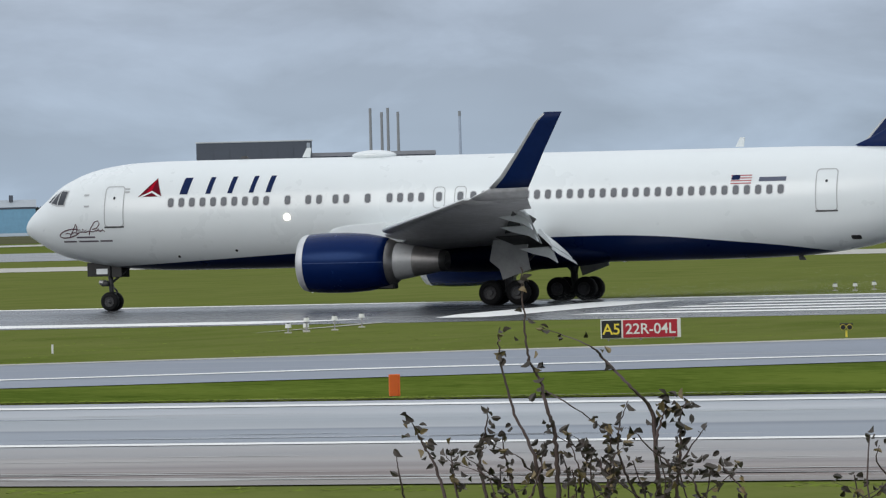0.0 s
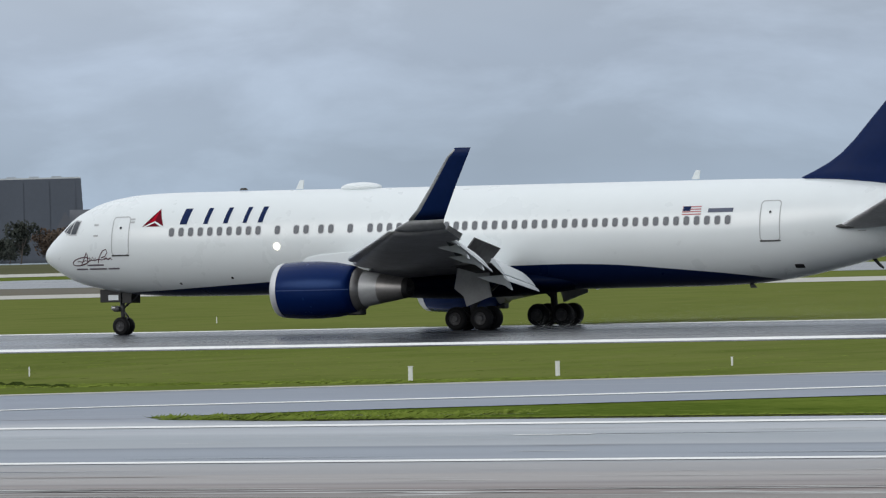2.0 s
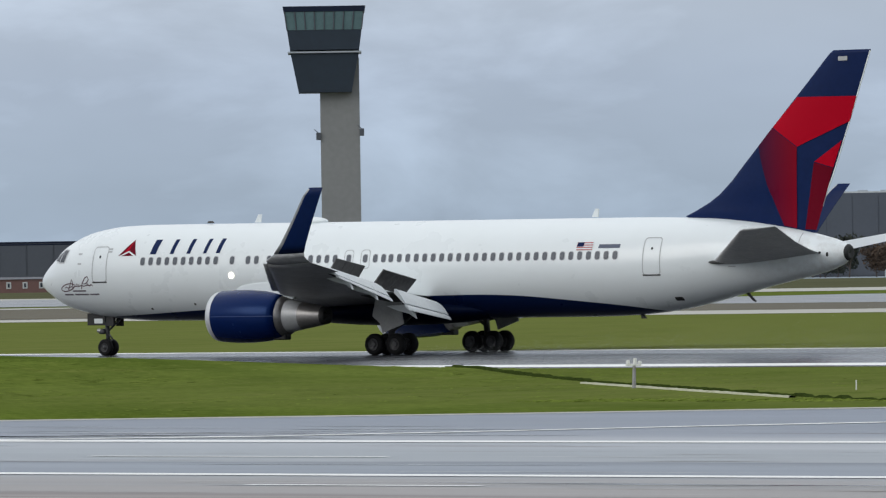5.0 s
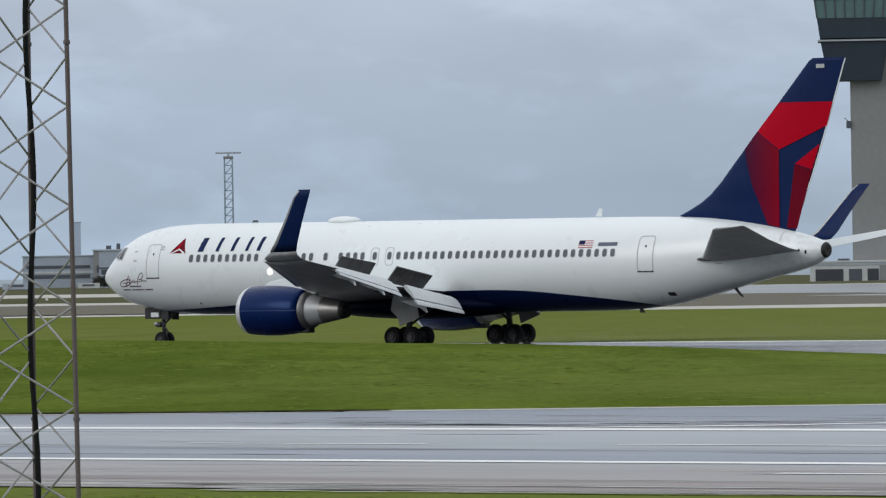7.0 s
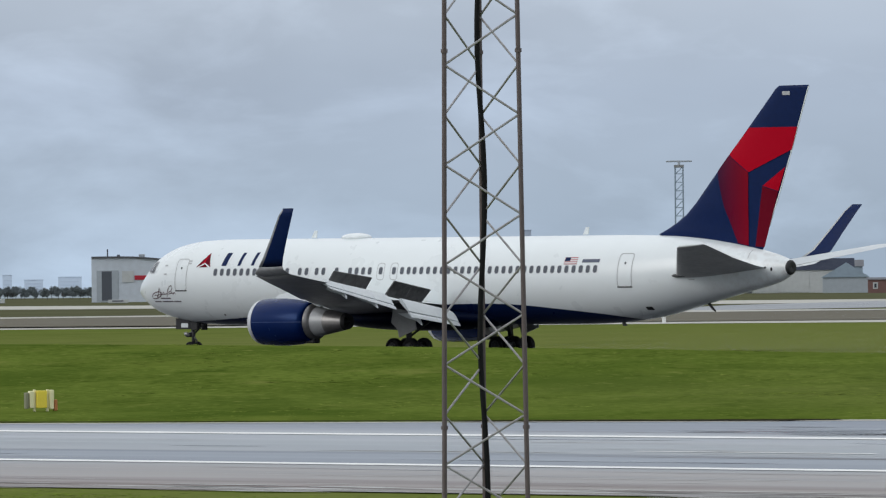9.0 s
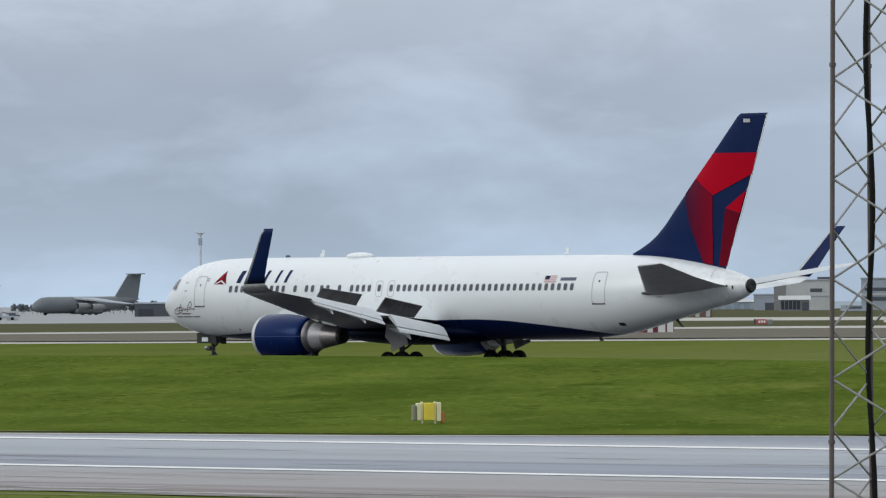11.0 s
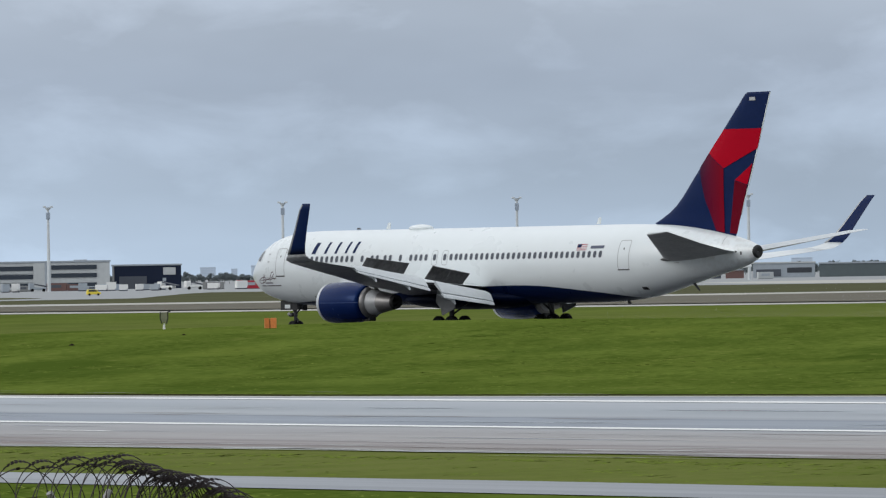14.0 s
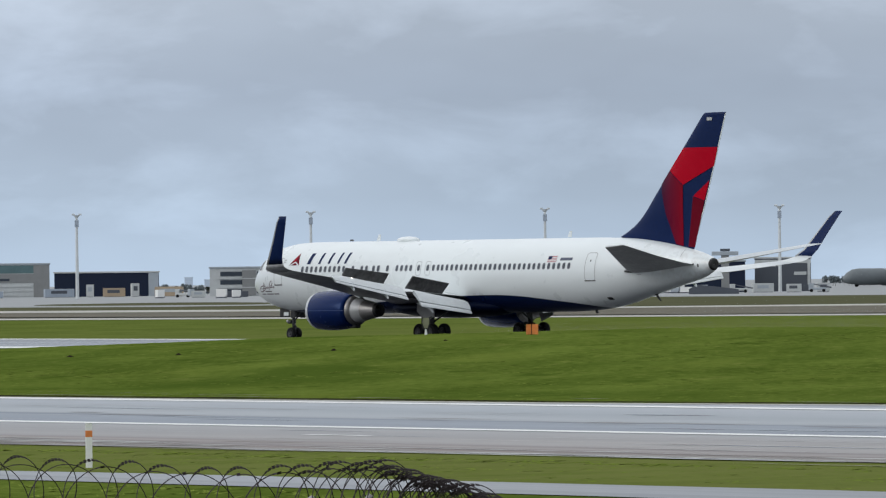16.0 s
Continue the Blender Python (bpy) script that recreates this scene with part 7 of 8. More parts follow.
cargo = building("cargo_hall", "pale cargo hall with wave roof", 44.42, 1800, 44, 11.6, 30, cladding("pale_blue_cladding", (0.53, 0.58, 0.64)), SLATE2, shape="wave", strips=[("door", 0.03, 0.16, 0.02, 0.72, PALE), ("door_leaf", 0.06, 0.12, 0.04, 0.7, SLATE), ("panel", 0.18, 0.25, 0.45, 0.7, LIGHT), ("sign_bar", 0.255, 0.33, 0.5, 0.6, SIGNRED),
                                                                                                      ("window", 0.40, 0.58, 0.08, 0.17, SLATE), ("window", 0.62, 0.67, 0.08, 0.17, SLATE), ("window", 0.61, 0.635, 0.44, 0.52, SLATE), ("window", 0.655, 0.68, 0.44, 0.52, SLATE), ("window", 0.80, 0.87, 0.46, 0.54, SLATE), ("window", 0.885, 0.96, 0.46, 0.54, SLATE), ("window", 0.87, 0.95, 0.28, 0.36, SLATE)],
                 extras=[("roof_vent", 0.28, 0.98, 1.6, 1.2, PALE), ("roof_vent", 0.15, 1.0, 0.8, 0.9, SLATE), ("roof_vent", 0.62, 0.86, 1.4, 1.5, SLATE), ("aerial", 0.09, 1.0, 0.35, 2.4, SLATE), ("roof_vent", 0.78, 0.78, 1.2, 1.2, PALE)])
building("shed", "long dark grey-green shed", 46.374, 1900, 32, 3.6, 12, cladding("green_grey_cladding", (0.10, 0.125, 0.13)), PALE)
building("shed", "pale roofed shed with open bays", 47.15, 1900, 17, 3.9, 12, PALE, LIGHT, strips=[("bay", 0.55, 0.95, 0.35, 0.7, DOORDARK), ("bay", 0.05, 0.45, 0.1, 0.6, SLATE)])
brick_row = building("house", "long red brick house with white framed windows", 37.615, 1880, 69.2, 4.3, 8, BRICK, SLATE2, shape="ridge", eave=3.7)
for k in range(15):
    x = -34.6 + 1.4 + 4.45 * k
    bm = bmesh.new()
    box(bm, (x, -0.16, 1.15), (x + 1.35, 0.05, 2.95), 0.05)
    w_ = part("window", bm, LIGHT, brick_row)
    bm = bmesh.new()
    box(bm, (x + 0.38, -0.2, 1.5), (x + 0.97, -0.1, 2.6), 0.02)
    part("pane", bm, FARGLASS, w_)
building("hangar", "large dark hangar behind the brick house", 37.72, 2050, 50, 14.3, 40, SLATE, NIGHTBLUE, strips=[("panel", 0.02 + 0.16 * k, 0.17 + 0.16 * k, 0.3, 0.95, SLATE) for k in range(6)] + [("gutter", 0, 1, 0.96, 0.985, NIGHTBLUE)])
building("barn", "pale grey gabled farm barn", 38.853, 1950, 13, 8.6, 16, PALE, BLUEGREY, shape="gable", eave=4.4)
building("barn", "long barn with dark rounded roof", 39.06, 2050, 25, 9.6, 18, BLUEGREY, SLATE2, shape="ridge", eave=7.6)
freight = building("freight_hall", "black freight hall with a white sign", 50.30, 1700, 38.5, 7.5, 25, NIGHTBLUE, PALE, strips=[("sign_bar", 0.06, 0.10, 0.66, 0.9, LIGHT), ("sign_bar", 0.105, 0.122, 0.72, 0.84, ORANGE), ("canopy", 0.2, 0.55, 0.10, 0.32, MIDGREY), ("end_panel", 0.0, 0.03, 0.0, 0.98, MIDGREY)] +
                   [("lamp", 0.25 + 0.12 * k, 0.265 + 0.12 * k, 0.42, 0.46, LIGHT) for k in range(3)])


def tee_tower():
    tt = empty("tee_tower", far_pose(49.817, 1550), "concrete tee-shaped tower on a dark base", "tower")
    bm = bmesh.new()
    box(bm, (-0.9, 0, -0.3), (0.9, 1.8, 9.4), 0.05)
    part("column", bm, MIDGREY, tt)
    bm = bmesh.new()
    box(bm, (-3.0, -0.3, 8.7), (3.0, 2.1, 9.6), 0.08)
    part("deck", bm, PALE, tt)
    bm = bmesh.new()
    box(bm, (-1.1, 0, 9.62), (1.1, 1.6, 10.2), 0.05)
    part("cap", bm, SLATE, tt)
    bm = bmesh.new()
    prism(bm, [(-8.2, -0.2), (3.0, -0.2), (3.0, 1.1), (-2, 1.7), (-6.5, 2.2), (-8.2, 1.2)], -1.2, -0.3, 1)
    part("base", bm, SLATE, tt)


tee_tower()
building("freight_office", "dark office with pale roof band", 49.339, 1720, 14, 8.2, 16, SLATE, LIGHT, strips=[("fascia", 0, 1, 0.86, 0.97, LIGHT)] + windows(3, 0.22, 0.5, 0.76, 0.83, 0.3, LIGHT) + [("window", 0.7, 0.92, 0.5, 0.6, LIGHT), ("end_panel", 0.94, 0.99, 0.2, 0.9, LIGHT)])
building("office", "white office with long window bands", 43.763, 2000, 30, 6.4, 14, LIGHT, PALE, strips=windows(12, 0.3, 0.98, 0.6, 0.72, 0.15) + windows(4, 0.05, 0.25, 0.1, 0.25, 0.3) + [("lower_block", 0.28, 1.0, 0.0, 0.42, HAZE)])


HUTRED = material("dull_hut_red", (0.16, 0.02, 0.03), 0.6, vary=0.4, scale=0.5, fine=3)


def red_white_hut(az, dist, wd, tall, label):
    hut = empty("marker_hut", far_pose(az, dist, 20), label, "hut", "red and white huts")
    bm = bmesh.new()
    box(bm, (-wd / 2, 0, -0.2), (wd / 2, 2.4, tall), 0.03)
    part("body", bm, HUTRED, hut)
    for x0, x1 in ((-0.40, -0.22), (-0.04, 0.20), (0.26, 0.47)):
        bm = bmesh.new()
        box(bm, (wd * x0, -0.05, 0), (wd * x1, 0.04, tall * 0.96), 0.01)
        part("white_panel", bm, SIGNWHITE, hut)
    bm = bmesh.new()
    box(bm, (-wd / 2 - 0.1, -0.1, tall + 0.004), (wd / 2 + 0.1, 2.5, tall + 0.2), 0.03)
    part("roof", bm, SLATE, hut)


red_white_hut(43.625, 871, 4.0, 2.15, "red and white chequered equipment hut")
building("shed", "brown brick shed with dark roof", 43.304, 1500, 6.4, 3.6, 5, BRICK, SLATE2, shape="ridge", eave=2.6, strips=[("door", 0.42, 0.56, 0.02, 0.6, LIGHT), ("door", 0.78, 0.92, 0.02, 0.6, LIGHT)])
pm = empty("radar_pole", far_pose(43.315, 1940), "pale pole with a thick antenna drum", "mast")
bm = bmesh.new()
tube(bm, (0, 0, -0.4), (0, 0, 12.5), 0.62, 0.5, 10)
part("pole", bm, PALE, pm)
bm = bmesh.new()
tube(bm, (0, 0, 9.4), (0, 0, 14.2), 0.85, 0.8, 14)
box(bm, (-0.9, -0.9, 8.9), (0.9, 0.9, 9.3), 0.1)
part("antenna_drum", bm, PALE, pm)
FLOORS = [("window", 0.065, 0.20, z, z + 0.16, FARGLASS) for z in (0.10, 0.42, 0.72)] + [("window", 0.29, 0.53, z, z + 0.16, FARGLASS) for z in (0.10, 0.42, 0.72)] + [("window", 0.64, 0.92, z, z + 0.15, FARGLASS) for z in (0.12, 0.46, 0.75)]
FLOORS += [("panel", 0.53, 0.60, 0.0, 0.99, LIGHT), ("panel", 0.60, 0.63, 0.0, 0.99, PALE), ("panel", 0.2, 0.285, 0.04, 0.93, MIDGREY)] + [("sill", 0.05, 0.53, z, z + 0.03, LIGHT) for z in (0.30, 0.62)]
building("car_park", "three storey concrete building with window bands", 53.43, 1800, 42.4, 7.3, 20, LIGHT, PALE, strips=FLOORS, extras=[("roof_plant", 0.78, 1.0, 3.5, 0.7, PALE), ("roof_plant", 0.02 + 0.2, 1.0, 1.2, 0.5, SLATE)])
building("freight_hall", "low black freight hall with pale screen", 52.449, 1830, 18.3, 6.1, 16, NIGHTBLUE, PALE, strips=[("screen", 0.74, 0.92, 0.6, 0.92, LIGHT), ("panel", 0.73, 0.78, 0.32, 0.46, PALE), ("door", 0.1, 0.5, 0.0, 0.55, SLATE), ("rib", 0.0, 0.03, 0.0, 1.0, MIDGREY)])
building("terminal", "grey terminal with glazed top storey", 55.736, 1900, 20, 9.0, 18, LIGHT, PALE, strips=[("glazing", 0.1, 0.78, 0.74, 0.98, TOWERGLASS), ("end_panel", 0.78, 1.0, 0.0, 0.99, MIDGREY), ("wall_panel", 0.0, 0.8, 0.45, 0.72, MIDGREY), ("window", 0.3, 0.45, 0.5, 0.58, FARGLASS)] + [("pier", 0.0, 0.76, z, z + 0.06, LIGHT) for z in (0.05, 0.18, 0.32)])
building("freight_hall", "black freight shed with pale end", 54.961, 1900, 28.8, 6.5, 20, NIGHTBLUE, LIGHT, strips=[("end_panel", 0.9, 0.995, 0.0, 0.99, PALE)])
for k, (az, d, w_, h_, mat) in enumerate(((54.45, 1850, 7.5, 2.6, BEIGE), (54.9, 1850, 6, 2.4, BEIGE), (55.35, 1850, 8, 2.3, HAZE), (55.1, 1860, 2, 3.4, LIGHT), (54.72, 1860, 2, 3.6, LIGHT), (55.9, 1840, 5, 1.8, HAZE), (49.5, 1650, 5, 2.2, LIGHT), (49.25, 1640, 3.5, 2.0, LIGHT), (49.0, 1650, 3, 2.2, LIGHT),
                                               (50.1, 1650, 3, 1.5, LIGHT), (50.5, 1650, 4.5, 1.7, LIGHT), (50.9, 1645, 3, 1.8, PALE), (51.6, 1650, 6, 2.0, SIGNRED), (51.9, 1660, 5, 1.8, MIDGREY), (51.25, 1660, 4, 1.7, PALE), (52.4, 1700, 6, 1.4, LIGHT), (52.75, 1700, 5, 1.6, HAZE),
                                               (53.2, 1720, 5, 2.0, BRICK), (53.05, 1720, 4, 1.7, BRICK), (53.5, 1720, 6, 1.5, MIDGREY), (52.9, 1710, 3, 1.2, PALE), (45.9, 1800, 3, 1.2, LIGHT), (46.2, 1790, 3, 1.0, LIGHT), (34.64, 1950, 3.4, 2.8, LIGHT), (34.2, 1880, 3.2, 3.0, LIGHT), (42.0, 1900, 8, 1.8, HAZE), (41.4, 1900, 6, 1.6, LIGHT), (47.3, 1780, 4, 1.8, LIGHT), (44.9, 1700, 5, 0.9, LIGHT), (53.9, 1700, 7, 1.5, SLATE), (54.2, 1705, 3.5, 1.7, LIGHT), (56.3, 1800, 4, 1.3, SLATE))):
    cn = empty("container", far_pose(az, d, (k * 37) % 25 - 12), "cargo container parked before a freight hall", "container", "cargo containers")
    bm = bmesh.new()
    box(bm, (-w_ / 2, 0, 0.12), (w_ / 2, 2.2, h_), 0.04)
    part("body", bm, mat, cn)
    bm = bmesh.new()
    box(bm, (-w_ / 2 + 0.2, 0.1, -0.1), (w_ / 2 - 0.2, 2.0, 0.11))
    part("pallet", bm, SLATE, cn)
    bm = bmesh.new()
    box(bm, (-w_ * 0.3, -0.06, h_ * 0.45), (w_ * 0.25, 0.02, h_ * 0.8), 0.01)
    part("front_panel", bm, SLATE if k % 3 else PALE, cn)


# The masts' pale tone has the haze before them put into it.
MASTPAINT = cladding("haze_tinted_mast_paint", (0.60, 0.63, 0.64))


def light_mast(az, top):
    lm = empty("light_mast", far_pose(az, 1700), "tall grey apron floodlight mast", "lamp", "apron floodlight masts")
    bm = bmesh.new()
    tube(bm, (0, 0, -0.5), (0, 0, top - 0.6), 0.48, 0.30, 10)
    part("pole", bm, MASTPAINT, lm)
    bm = bmesh.new()
    tube(bm, (0, 0, top - 0.75), (0, 0, top - 0.05), 0.32, 0.85, 12)
    part("head", bm, MASTPAINT, lm)
    for sgn in (-1, 1):
        bm = bmesh.new()
        box(bm, (sgn * 0.85 - 0.38, -0.5, top - 0.12), (sgn * 0.85 + 0.38, 0.5, top + 0.32), 0.06)
        part("floodlight", bm, MASTPAINT, lm)
    bm = bmesh.new()
    box(bm, (-0.5, -0.45, top - 3.0), (0.5, -0.3, top - 1.3), 0.05)
    part("panel_antenna", bm, HAZE, lm)


for az, top in ((55.205, 20.7), (53.26, 20.8), (51.311, 21.0), (49.362, 21.2), (47.437, 21.1)):
    light_mast(az, top)


def car(az, dist, mat, label, size=1.0):
    c = empty("van", far_pose(az, dist, 8) @ Matrix.Scale(size, 4), label, "vehicle", "airfield vehicles")
    bm = bmesh.new()
    prism(bm, [(-2.2, 0.4), (2.2, 0.4), (2.25, 1.0), (1.5, 1.25), (0.9, 1.95), (-1.9, 2.0), (-2.2, 1.3)], 0, 1.8, 1)
    bmesh.ops.bevel(bm, geom=bm.edges[:], offset=0.06, segments=1, affect="EDGES")
    part("body", bm, mat, c)
    bm = bmesh.new()
    prism(bm, [(-1.7, 1.3), (1.2, 1.28), (0.8, 1.85), (-1.6, 1.88)], -0.02, 0.05, 1)
    part("window", bm, FARGLASS, c)
    for x in (-1.4, 1.4):
        bm = bmesh.new()
        tube(bm, (x, -0.03, 0.38), (x, 0.25, 0.38), 0.38, None, 14)
        part("wheel", bm, RUBBER, c)


DULLYELLOW = cladding("dusty_yellow_paint", (0.62, 0.42, 0.08))
DULLRED = cladding("dusty_red_paint", (0.42, 0.10, 0.10))
car(52.89, 1350, YELLOW, "small yellow airfield van on the apron", 0.62)
car(51.28, 1650, PALEYELLOW, "pale yellow airfield van with beacon")
car(33.62, 806, DULLYELLOW, "small yellow airfield tug on the far taxiway", 0.62)
car(33.40, 803, DULLRED, "small red airfield tug on the far taxiway", 0.60)
for x, y, mat, label in ((-417, 610, SIGNWHITE, "small white lamp housing beside the path"), (-313, 615, SIGNWHITE, "small white cabinet beside the path"), (-459, 540, SIGNWHITE, "small white cabinet beside the path"), (-756, 847, SIGNWHITE, "small white lamp cabinet"), (-820, 843, YELLOW, "yellow cabinet beside the far track"), (-711, 726, SIGNWHITE, "small white lamp cabinet")):
    cb = empty("cabinet", facing(x, y, 0), label, "cabinet", "path cabinets")
    bm = bmesh.new()
    k, wide = (0.72, 2.6) if mat == YELLOW else (0.55, 1.0)
    box(bm, (-0.35 * k * wide, -0.3 * k, -0.1), (0.35 * k * wide, 0.3 * k, 0.95 * k), 0.08 * k)
    part("body", bm, mat, cb)
    bm = bmesh.new()
    box(bm, (-0.4 * k * wide, -0.4 * k, 0.96 * k), (0.4 * k * wide, 0.4 * k, 1.1 * k), 0.04 * k)
    part("lid", bm, SIGNWHITE, cb)
ob = empty("holding_sign", far_pose(42.76, 1068), "red and pale holding sign beside a grey box", "sign")
for nm, x0, x1, z1, mat in (("end_panel", -1.5, -1.16, 0.95, SLATE), ("face", -1.14, 0.52, 0.93, DULLRED), ("lamp_box", 0.6, 1.45, 0.88, MIDGREY)):
    bm = bmesh.new()
    box(bm, (x0, -0.15, 0.12), (x1, 0.15, z1), 0.04)
    part(nm, bm, mat, ob)
for x0, x1 in ((-0.75, -0.45), (-0.36, -0.06), (0.03, 0.33)):
    bm = bmesh.new()
    box(bm, (x0, -0.165, 0.36), (x1, -0.152, 0.72))
    part("marking", bm, SIGNWHITE, ob, "pale bar")
for x in (-1.0, 1.0):
    bm = bmesh.new()
    box(bm, (x - 0.08, -0.08, -0.1), (x + 0.08, 0.08, 0.119))
    part("leg", bm, GALV, ob)


def regional_jet(az, dist):
    """A parked four-engined regional jet with a high wing and a crossbar tailplane, nose on."""
    rj = empty("regional_jet", far_pose(az, dist, 86), "white high-winged regional jet parked nose on", "airplane")
    bm = bmesh.new()
    lathe(bm, [(-13.2, 0.05), (-13.0, 0.5), (-12.3, 1.05), (-11, 1.55), (-9, 1.78), (6, 1.78), (10, 1.2), (14, 0.3)], (0, 0, 2.55), 24)
    part("fuselage", bm, SIGNWHITE, rj, "", True)
    bm = bmesh.new()
    box(bm, (-12.35, -0.75, 3.02), (-11.9, 0.75, 3.4), 0.05)
    part("windscreen", bm, FARGLASS, rj)
    bm = bmesh.new()
    prism(bm, [(8.0, 3.8), (10.6, 8.5), (13.4, 8.5), (13.0, 3.0)], -0.2, 0.2, 1)
    part("fin", bm, PALE, rj)
    bm = bmesh.new()
    prism(bm, [(11.0, -5.6), (10.4, 0), (11.0, 5.6), (13.0, 5.6), (13.6, 0), (13.0, -5.6)], 8.51, 8.78, 2)
    part("tailplane", bm, PALE, rj)
    for s in (-1, 1):
        bm = bmesh.new()
        v = [bm.verts.new(c) for c in ((-3.0, 0, 4.75), (1.8, 0, 4.6), (2.8, s * 13.2, 3.75), (1.0, s * 13.2, 3.8), (-3.0, 0, 4.25), (1.8, 0, 4.35), (2.8, s * 13.2, 3.6), (1.0, s * 13.2, 3.55))]
        for q in ((0, 1, 2, 3), (7, 6, 5, 4), (0, 4, 5, 1), (1, 5, 6, 2), (2, 6, 7, 3), (3, 7, 4, 0)):
            bm.faces.new([v[k] for k in q])
        bmesh.ops.recalc_face_normals(bm, faces=bm.faces)
        part("wing", bm, HAZE, rj)
        for y, x in ((4.2, -3.2), (7.2, -2.4)):
            bm = bmesh.new()
            lathe(bm, [(x - 1.2, 0.45), (x - 1.1, 0.62), (x + 0.4, 0.64), (x + 1.8, 0.4), (x + 1.9, 0.02)], (0, s * y, 3.15), 16)
            part("engine", bm, SLATE, rj, "", True)
        bm = bmesh.new()
        tube(bm, (0.6, s * 1.9, 0.45), (0.6, s * 2.3, 0.45), 0.46, None, 14)
        part("wheel", bm, RUBBER, rj)
    bm = bmesh.new()
    tube(bm, (-10.4, -0.25, 0.38), (-10.4, 0.25, 0.38), 0.38, None, 14)
    part("wheel", bm, RUBBER, rj)


regional_jet(36.2, 1990)
car(36.44, 1900, LIGHT, "white airfield van beside the parked jet")


def transport_aircraft(az, dist):
    """A big high-winged transport: fuselage, drooping wing, four engines, wheel pod, tall fin with a crossbar tailplane."""
    pa = empty("transport_aircraft", far_pose(az, dist, 24) @ Matrix.Scale(0.94, 4), "grey high-winged military transport parked on the far apron", "airplane")
    skin_ = cladding("transport_grey", (0.15, 0.17, 0.18), 0.6)
    bm = bmesh.new()
    lathe(bm, [(-19.5, 0.05), (-19.1, 0.9), (-18, 1.8), (-16, 2.5), (-13.5, 2.8), (6, 2.8), (12, 2.0), (17, 0.9), (20, 0.2)], (0, 0, 3.4), 24)
    for v_ in bm.verts:
        v_.co.z += max(0, v_.co.x - 6) * 0.14
        if v_.co.x < -16:
            v_.co.z -= (-16 - v_.co.x) * 0.22
    part("fuselage", bm, skin_, pa, "", True)
    bm = bmesh.new()
    prism(bm, [(11.0, 6.0), (16.0, 13.6), (20.8, 13.6), (19.5, 5.4)], -0.3, 0.3, 1)
    part("fin", bm, skin_, pa)
    bm = bmesh.new()
    prism(bm, [(17.4, -5), (17.0, 0), (17.4, 5), (20.0, 5.2), (20.8, 0), (20.0, -5.2)], 13.61, 13.9, 2)
    part("tailplane", bm, skin_, pa)
    bm = bmesh.new()
    box(bm, (-4.5, -3.4, 0.35), (5.5, 3.4, 2.2), 0.6)
    part("wheel_pod", bm, skin_, pa)
    for s in (-1, 1):
        bm = bmesh.new()
        v = [bm.verts.new(c) for c in ((-5.5, 0, 6.2), (2.8, 0, 6.0), (8.2, s * 22, 3.7), (5.6, s * 22, 3.8), (-5.5, 0, 5.5), (2.8, 0, 5.7), (8.2, s * 22, 3.55), (5.6, s * 22, 3.6))]
        for q in ((0, 1, 2, 3), (7, 6, 5, 4), (0, 4, 5, 1), (1, 5, 6, 2), (2, 6, 7, 3), (3, 7, 4, 0)):
            bm.faces.new([v[k] for k in q])
        bmesh.ops.recalc_face_normals(bm, faces=bm.faces)
        part("wing", bm, PALE, pa, "drooping grey wing")
        for a, x in ((8.0, -4.5), (14.0, -2.0)):
            bm = bmesh.new()
            lathe(bm, [(x - 1.5, 0.9), (x - 1.3, 1.15), (x + 1.5, 1.1), (x + 3.4, 0.6), (x + 3.5, 0.02)], (0, s * a, 3.5 - a * 0.06), 18)
            part("engine", bm, MIDGREY, pa, "", True)
    for x, y in ((-14.5, 0), (-2, -2.6), (3, -2.6), (3, 2.6)):
        bm = bmesh.new()
        tube(bm, (x, y - 0.3, 0.55), (x, y + 0.3, 0.55), 0.58, None, 14)
        part("wheel", bm, RUBBER, pa)


transport_aircraft(48.40, 2180)
building("shed", "grey open shed on the far apron", 47.83, 1900, 10.4, 3.5, 8, SLATE, PALE, strips=[("bay", 0.1, 0.5, 0.0, 0.62, DOORDARK)])
building("hut", "small reddish hut on the far apron", 47.56, 1890, 5.0, 3.0, 5, BRICK, PALE, shape="gable", eave=2.2)


def stair_truck(az, dist, mat, label, turn=0):
    """A loader: cab, raised belt and wheels."""
    st = empty("belt_loader", far_pose(az, dist, turn), label, "vehicle", "apron loaders")
    bm = bmesh.new()
    box(bm, (-2.2, 0, 0.5), (2.0, 1.8, 1.1), 0.08)
    box(bm, (-2.2, 0.1, 1.1), (-1.0, 1.7, 2.1), 0.1)
    part("body", bm, mat, st)
    bm = bmesh.new()
    prism(bm, [(-1.8, 2.2), (-1.7, 2.0), (3.2, 0.9), (3.3, 1.2)], 0.4, 1.4, 1)
    part("belt", bm, SLATE, st)
    for x in (-1.5, 1.4):
        bm = bmesh.new()
        tube(bm, (x, -0.03, 0.4), (x, 0.3, 0.4), 0.4, None, 12)
        part("wheel", bm, RUBBER, st)


